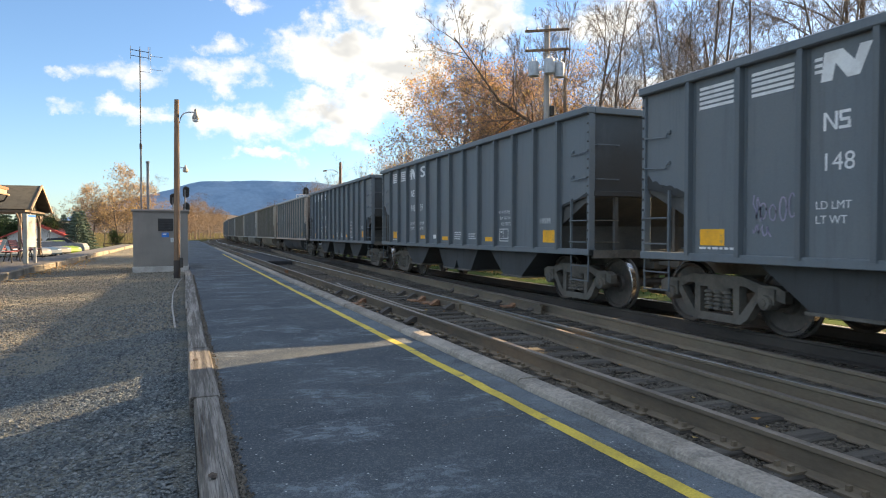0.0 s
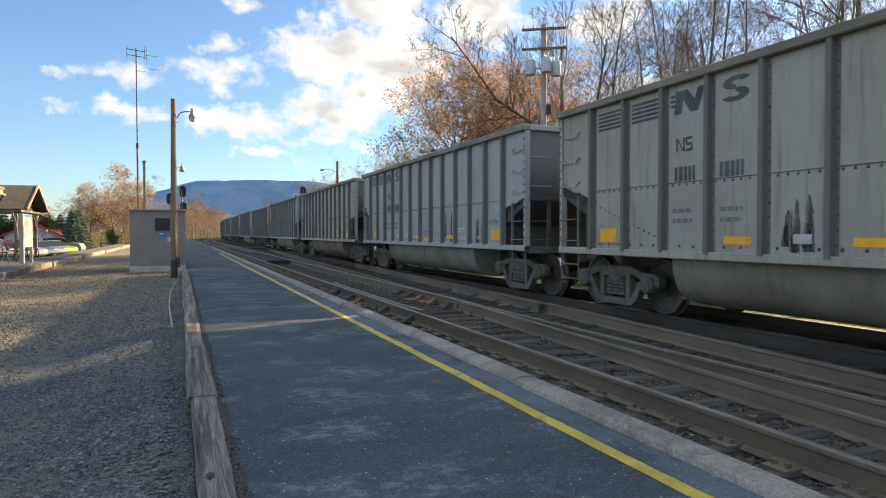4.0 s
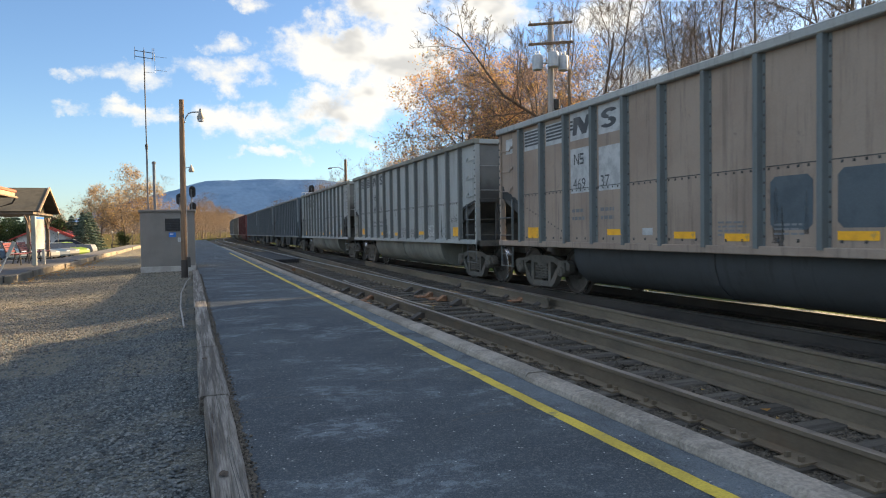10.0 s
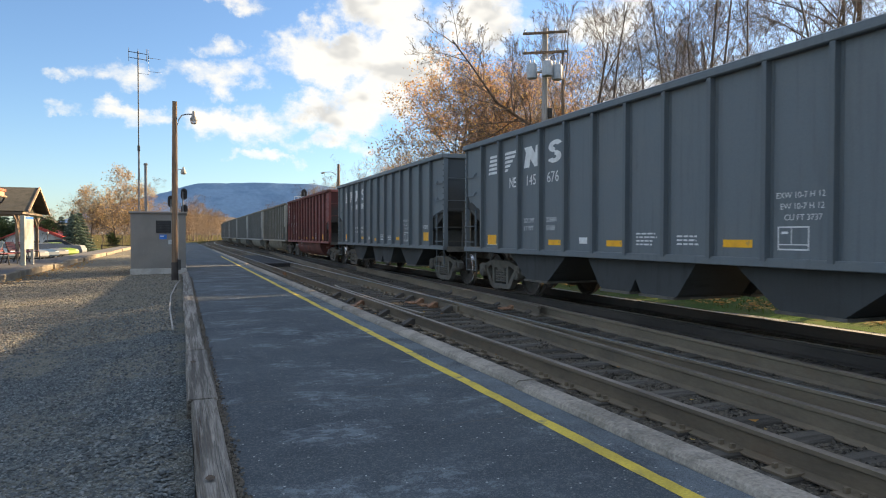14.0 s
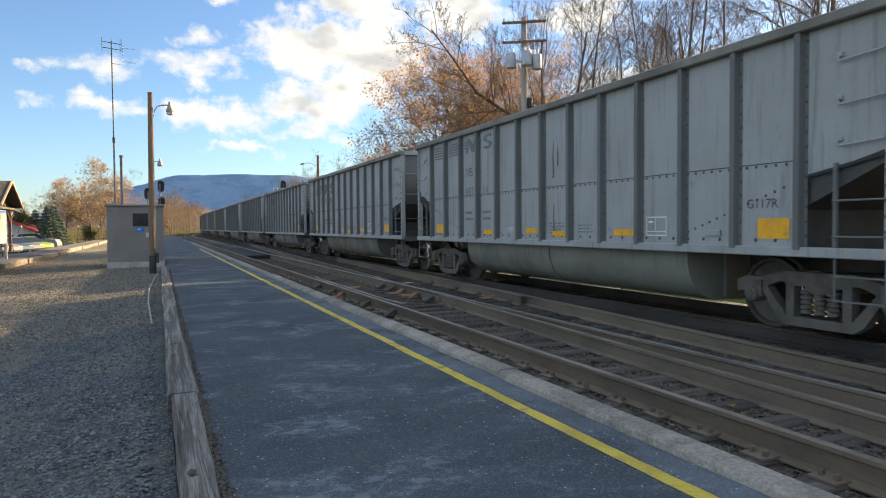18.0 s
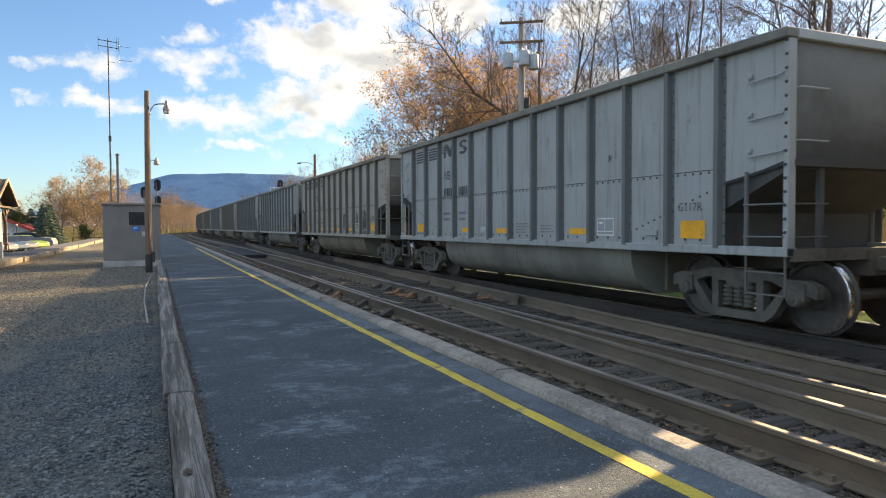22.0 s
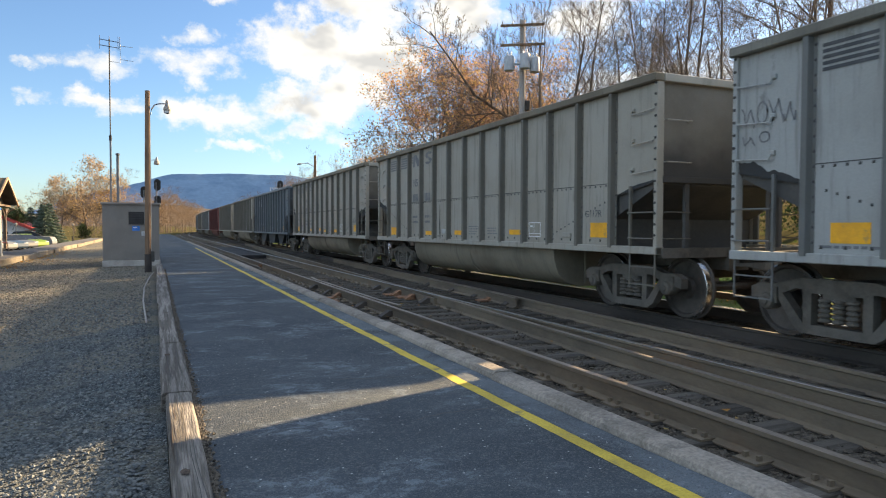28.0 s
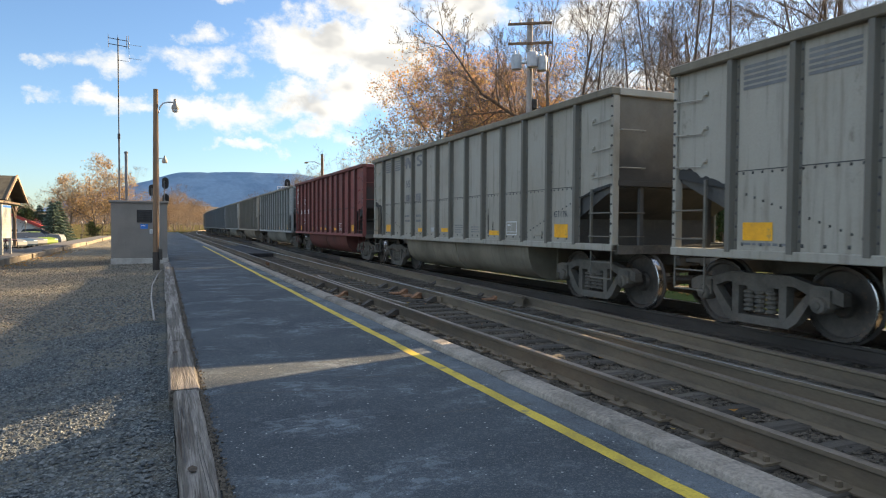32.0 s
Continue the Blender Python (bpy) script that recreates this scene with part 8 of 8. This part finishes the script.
def spruce(x, y, h, seed):
    t = thing("spruce", "dark green spruce beside the parking lot", "tree", "trees along the line", at=pose(x, y, -1.05))
    part("trunk", Build().tube([(0, 0, 0), (0, 0, h)], [0.09, 0.015], 7), M["bark"], t)
    rr = np.random.default_rng(seed)
    b = Build()
    n = 2400
    for k in range(n):
        z = h * (0.08 + 0.92 * (math.floor(rr.random() ** 1.2 * 13) + rr.uniform(0, 0.6)) / 13)
        reach = 0.43 * (h - z) * rr.uniform(0.35, 1.05) + 0.05
        a = rr.uniform(0, 6.283)
        c = np.array([reach * math.cos(a), reach * math.sin(a), z - 0.18 * reach])
        d = np.array([math.cos(a), math.sin(a), -0.3]) * 0.22
        w = np.array([-math.sin(a), math.cos(a), 0.0]) * 0.07
        up = np.array([0, 0, 0.06])
        b.add([c - d, c + w, c + d, c - w, c + up, c - up], [(0, 1, 4), (1, 2, 4), (2, 3, 4), (3, 0, 4), (1, 0, 5), (2, 1, 5), (3, 2, 5), (0, 3, 5)])
    part("crown", b, M["needle"], t)


for x, y, h, s in ((-11.2, 86.0, 4.8, 1), (-11.6, 93.0, 5.2, 2), (-13.2, 100.0, 5.4, 3), (-21.0, 100.0, 5.6, 5), (-23.5, 98.0, 5.2, 6), (-26.0, 100.0, 5.6, 7), (-18.5, 106.0, 5.8, 8), (-29.0, 98.0, 5.5, 9), (-15.3, 105.0, 5.0, 11), (-19.8, 101.0, 5.2, 12), (-22.4, 103.0, 5.6, 13), (-24.8, 99.0, 5.0, 14), (-27.4, 103.0, 5.7, 15), (-31.5, 101.0, 5.6, 16), (-34.0, 98.0, 5.4, 17)):
    spruce(x, y, h, s)


# far ridge
def ridge(y, xs, top, mat, label, seed):
    b = Build()
    n = len(xs)
    for x, h in zip(xs, top):
        b.v += [(x, y, -10), (x, y + 60, h * 0.55), (x, y + 160, h), (x, y + 500, -10)]
    for i in range(n - 1):
        b.f += [(4 * i + k, 4 * i + 4 + k, 4 * i + 5 + k, 4 * i + 1 + k) for k in range(3)]
    tagged(part("ridge", b, mat, smooth=True), label, "hill", kind="structure")


rx = [-2600 + 30 * i for i in range(200)]
crest = ((-2600, 40), (-900, 40), (-500, 52), (-349, 108), (-102, 182), (60, 229), (276, 245), (560, 243), (1500, 160), (4000, 120))
rt = [float(np.interp(x, [c[0] for c in crest], [c[1] for c in crest])) + 6 * noise.noise((x * 0.006, 0, 0)) + 3.5 * noise.noise((x * 0.03, 0, 5)) for x in rx]
ridge(3000, rx, rt, M["ridge"], "long blue wooded ridge with distance haze in its colour", 1)
ridge(900, [-900 + 40 * i for i in range(60)], [(20 + 7 * noise.noise((i * 0.21, 2, 0)) + 12 * math.exp(-((i - 22) / 5.0) ** 2)) * max(0.2, min(1.0, (i - 16) / 4)) for i in range(60)], M["ridgenear"], "low brown wooded rise beyond the trees", 2)


# ---- ties, stones, leaves ----
def ties(track, x0, y0, y1, seed):
    rr = random.Random(seed)
    me = Build().box(-1.28, 1.28, -0.11, 0.11, -0.15, 0.0, 0.012).mesh("tie", M["tie"])
    plate = Build().box(-0.17, 0.17, -0.095, 0.095, 0.0, 0.016)
    for px, py in ((-0.095, 0.05), (0.095, -0.05), (-0.095, -0.055), (0.095, 0.055)):
        plate.box(px - 0.018, px + 0.018, py - 0.012, py + 0.012, 0.016, 0.05)
    plate = plate.mesh("tie_plate", M["rail"])
    long_tie = Build().box(-1.28, 2.34, -0.115, 0.115, -0.15, 0.0, 0.012).mesh("tie", M["tie"])
    q = y0
    while q < y1:
        X, Y, h = on_track(q, x0)
        t = part("tie", long_tie if x0 == NEAR_X and q < 24 else me, M["tie"], track, at=pose(X + rr.uniform(-0.04, 0.04), Y, -0.337 + rr.uniform(-0.008, 0.01), 0, 0, h + rr.uniform(-1.5, 1.5)))
        if q < 26 and x0 == NEAR_X:
            for side in (-0.735, 0.735):
                part("tie_plate", plate, M["rail"], t, at=pose(side, rr.uniform(-0.015, 0.015), 0.002))
        q += 0.52 + rr.uniform(-0.03, 0.03)


ties(near_track, NEAR_X, -3, 70, 1)
ties(main_track, TRACK_X, -3, 70, 2)


def spot_lot(r):
    y = 1.2 + 13 * r.random() ** 1.4
    x = -0.05 - (2.0 + y * 0.9) * r.random()
    return x, y, lot_height(x, y) + 0.004


def spot_bed(r):
    y = -1 + 44 * r.random() ** 1.5
    x = r.uniform(2.74, 10.6) if r.random() < 0.6 else r.uniform(2.74, 7.2)
    return x, y, bed_height(x, y) + r.uniform(-0.002, 0.014)


scatter("gravel_stones", 60000, spot_lot, (0.006, 0.022), M["stones"], "loose grey crushed stones on the lot", 3, 0.6, "gravel")


def spot_drive(r):
    y = 10 + 22 * r.random() ** 1.2
    x = -0.1 - (4.0 + (y - 8) * 0.3) * r.random()
    return x, y, lot_height(x, y) + 0.004


scatter("gravel_stones", 32000, spot_drive, (0.010, 0.028), M["drivestones"], "coarser tan stones on the far part of the lot", 6, 0.6, "gravel")
scatter("ballast_stones", 50000, spot_bed, (0.011, 0.028), M["ballaststones"], "loose dark ballast stones between the ties", 4, 0.75, "ballast")


def spot_crumbs(r):
    y = 0.8 + 20 * r.random() ** 1.4
    x = 0.235 + abs(r.normal(0, 0.022))
    return x, y, 0.0


scatter("crumbled_edge", 6000, spot_crumbs, (0.004, 0.013), M["ballaststones"], "dark crumbs of asphalt and stone along the timber edging", 9, 0.7, "crumbs")


def flakes(name, count, spot, size, mat, label, seed, category):
    rr = np.random.default_rng(seed)
    b = Build()
    for k in range(count):
        x, y, z = spot(rr)
        a, s = rr.uniform(0, 6.28), rr.uniform(size * 0.6, size * 1.4)
        c, d = math.cos(a) * s, math.sin(a) * s
        l = rr.uniform(0.0, 0.5) * s
        b.add([(x - c, y - d, z + l), (x + d * 0.6, y - c * 0.6, z), (x + c, y + d, z + l), (x - d * 0.6, y + c * 0.6, z)], [(0, 1, 2), (0, 2, 3)])
    me = bpy.data.meshes.new(name)
    me.from_pydata(b.v, [], b.f)
    me.materials.append(mat)
    tagged(new(name, me), label, category, kind="stuff")


flakes("fallen_leaves", 5200, lambda r: (10.7 + abs(r.normal(0, 1.6)), r.uniform(-5, 60), -0.27), 0.06, M["fallen"], "fallen orange leaves on the grass behind the tracks", 1, "leaves")
flakes("fallen_leaves", 320, lambda r: (-4.7 + abs(r.normal(0, 0.35)), r.uniform(21.5, 40), -0.13), 0.05, M["fallen"], "fallen orange leaves along the station platform edge", 2, "leaves")
flakes("fallen_leaves", 50, lambda r: (r.uniform(2.8, 5.8), r.uniform(1.5, 18), -0.31), 0.035, M["fallen"], "a few brown leaves among the ballast", 3, "leaves")


def blades(count, seed):
    rr = np.random.default_rng(seed)
    b = Build()
    for k in range(count):
        x, y = rr.uniform(10.7, 15), rr.uniform(-4, 40)
        z = -0.33 + max(0, x - 12) * 0.06
        a, h = rr.uniform(0, 6.28), rr.uniform(0.05, 0.14)
        b.add([(x - 0.012 * math.cos(a), y - 0.012 * math.sin(a), z), (x + 0.012 * math.cos(a), y + 0.012 * math.sin(a), z), (x + rr.uniform(-0.05, 0.05), y + rr.uniform(-0.05, 0.05), z + h)], [(0, 1, 2)])
    me = bpy.data.meshes.new("grass")
    me.from_pydata(b.v, [], b.f)
    me.materials.append(M["blade"])
    tagged(new("grass", me), "short green grass blades on the strip", "grass", kind="stuff")


blades(9000, 5)


# ---- what moves ----
def motions():
    for car, start in TRAIN:
        rows = []
        for t, s in COME:
            x, y, h = on_track(start - s)
            rows.append((t, pose(x, y, RAIL_Z, 0, 0, h)))
        walk(car, rows)


motions()
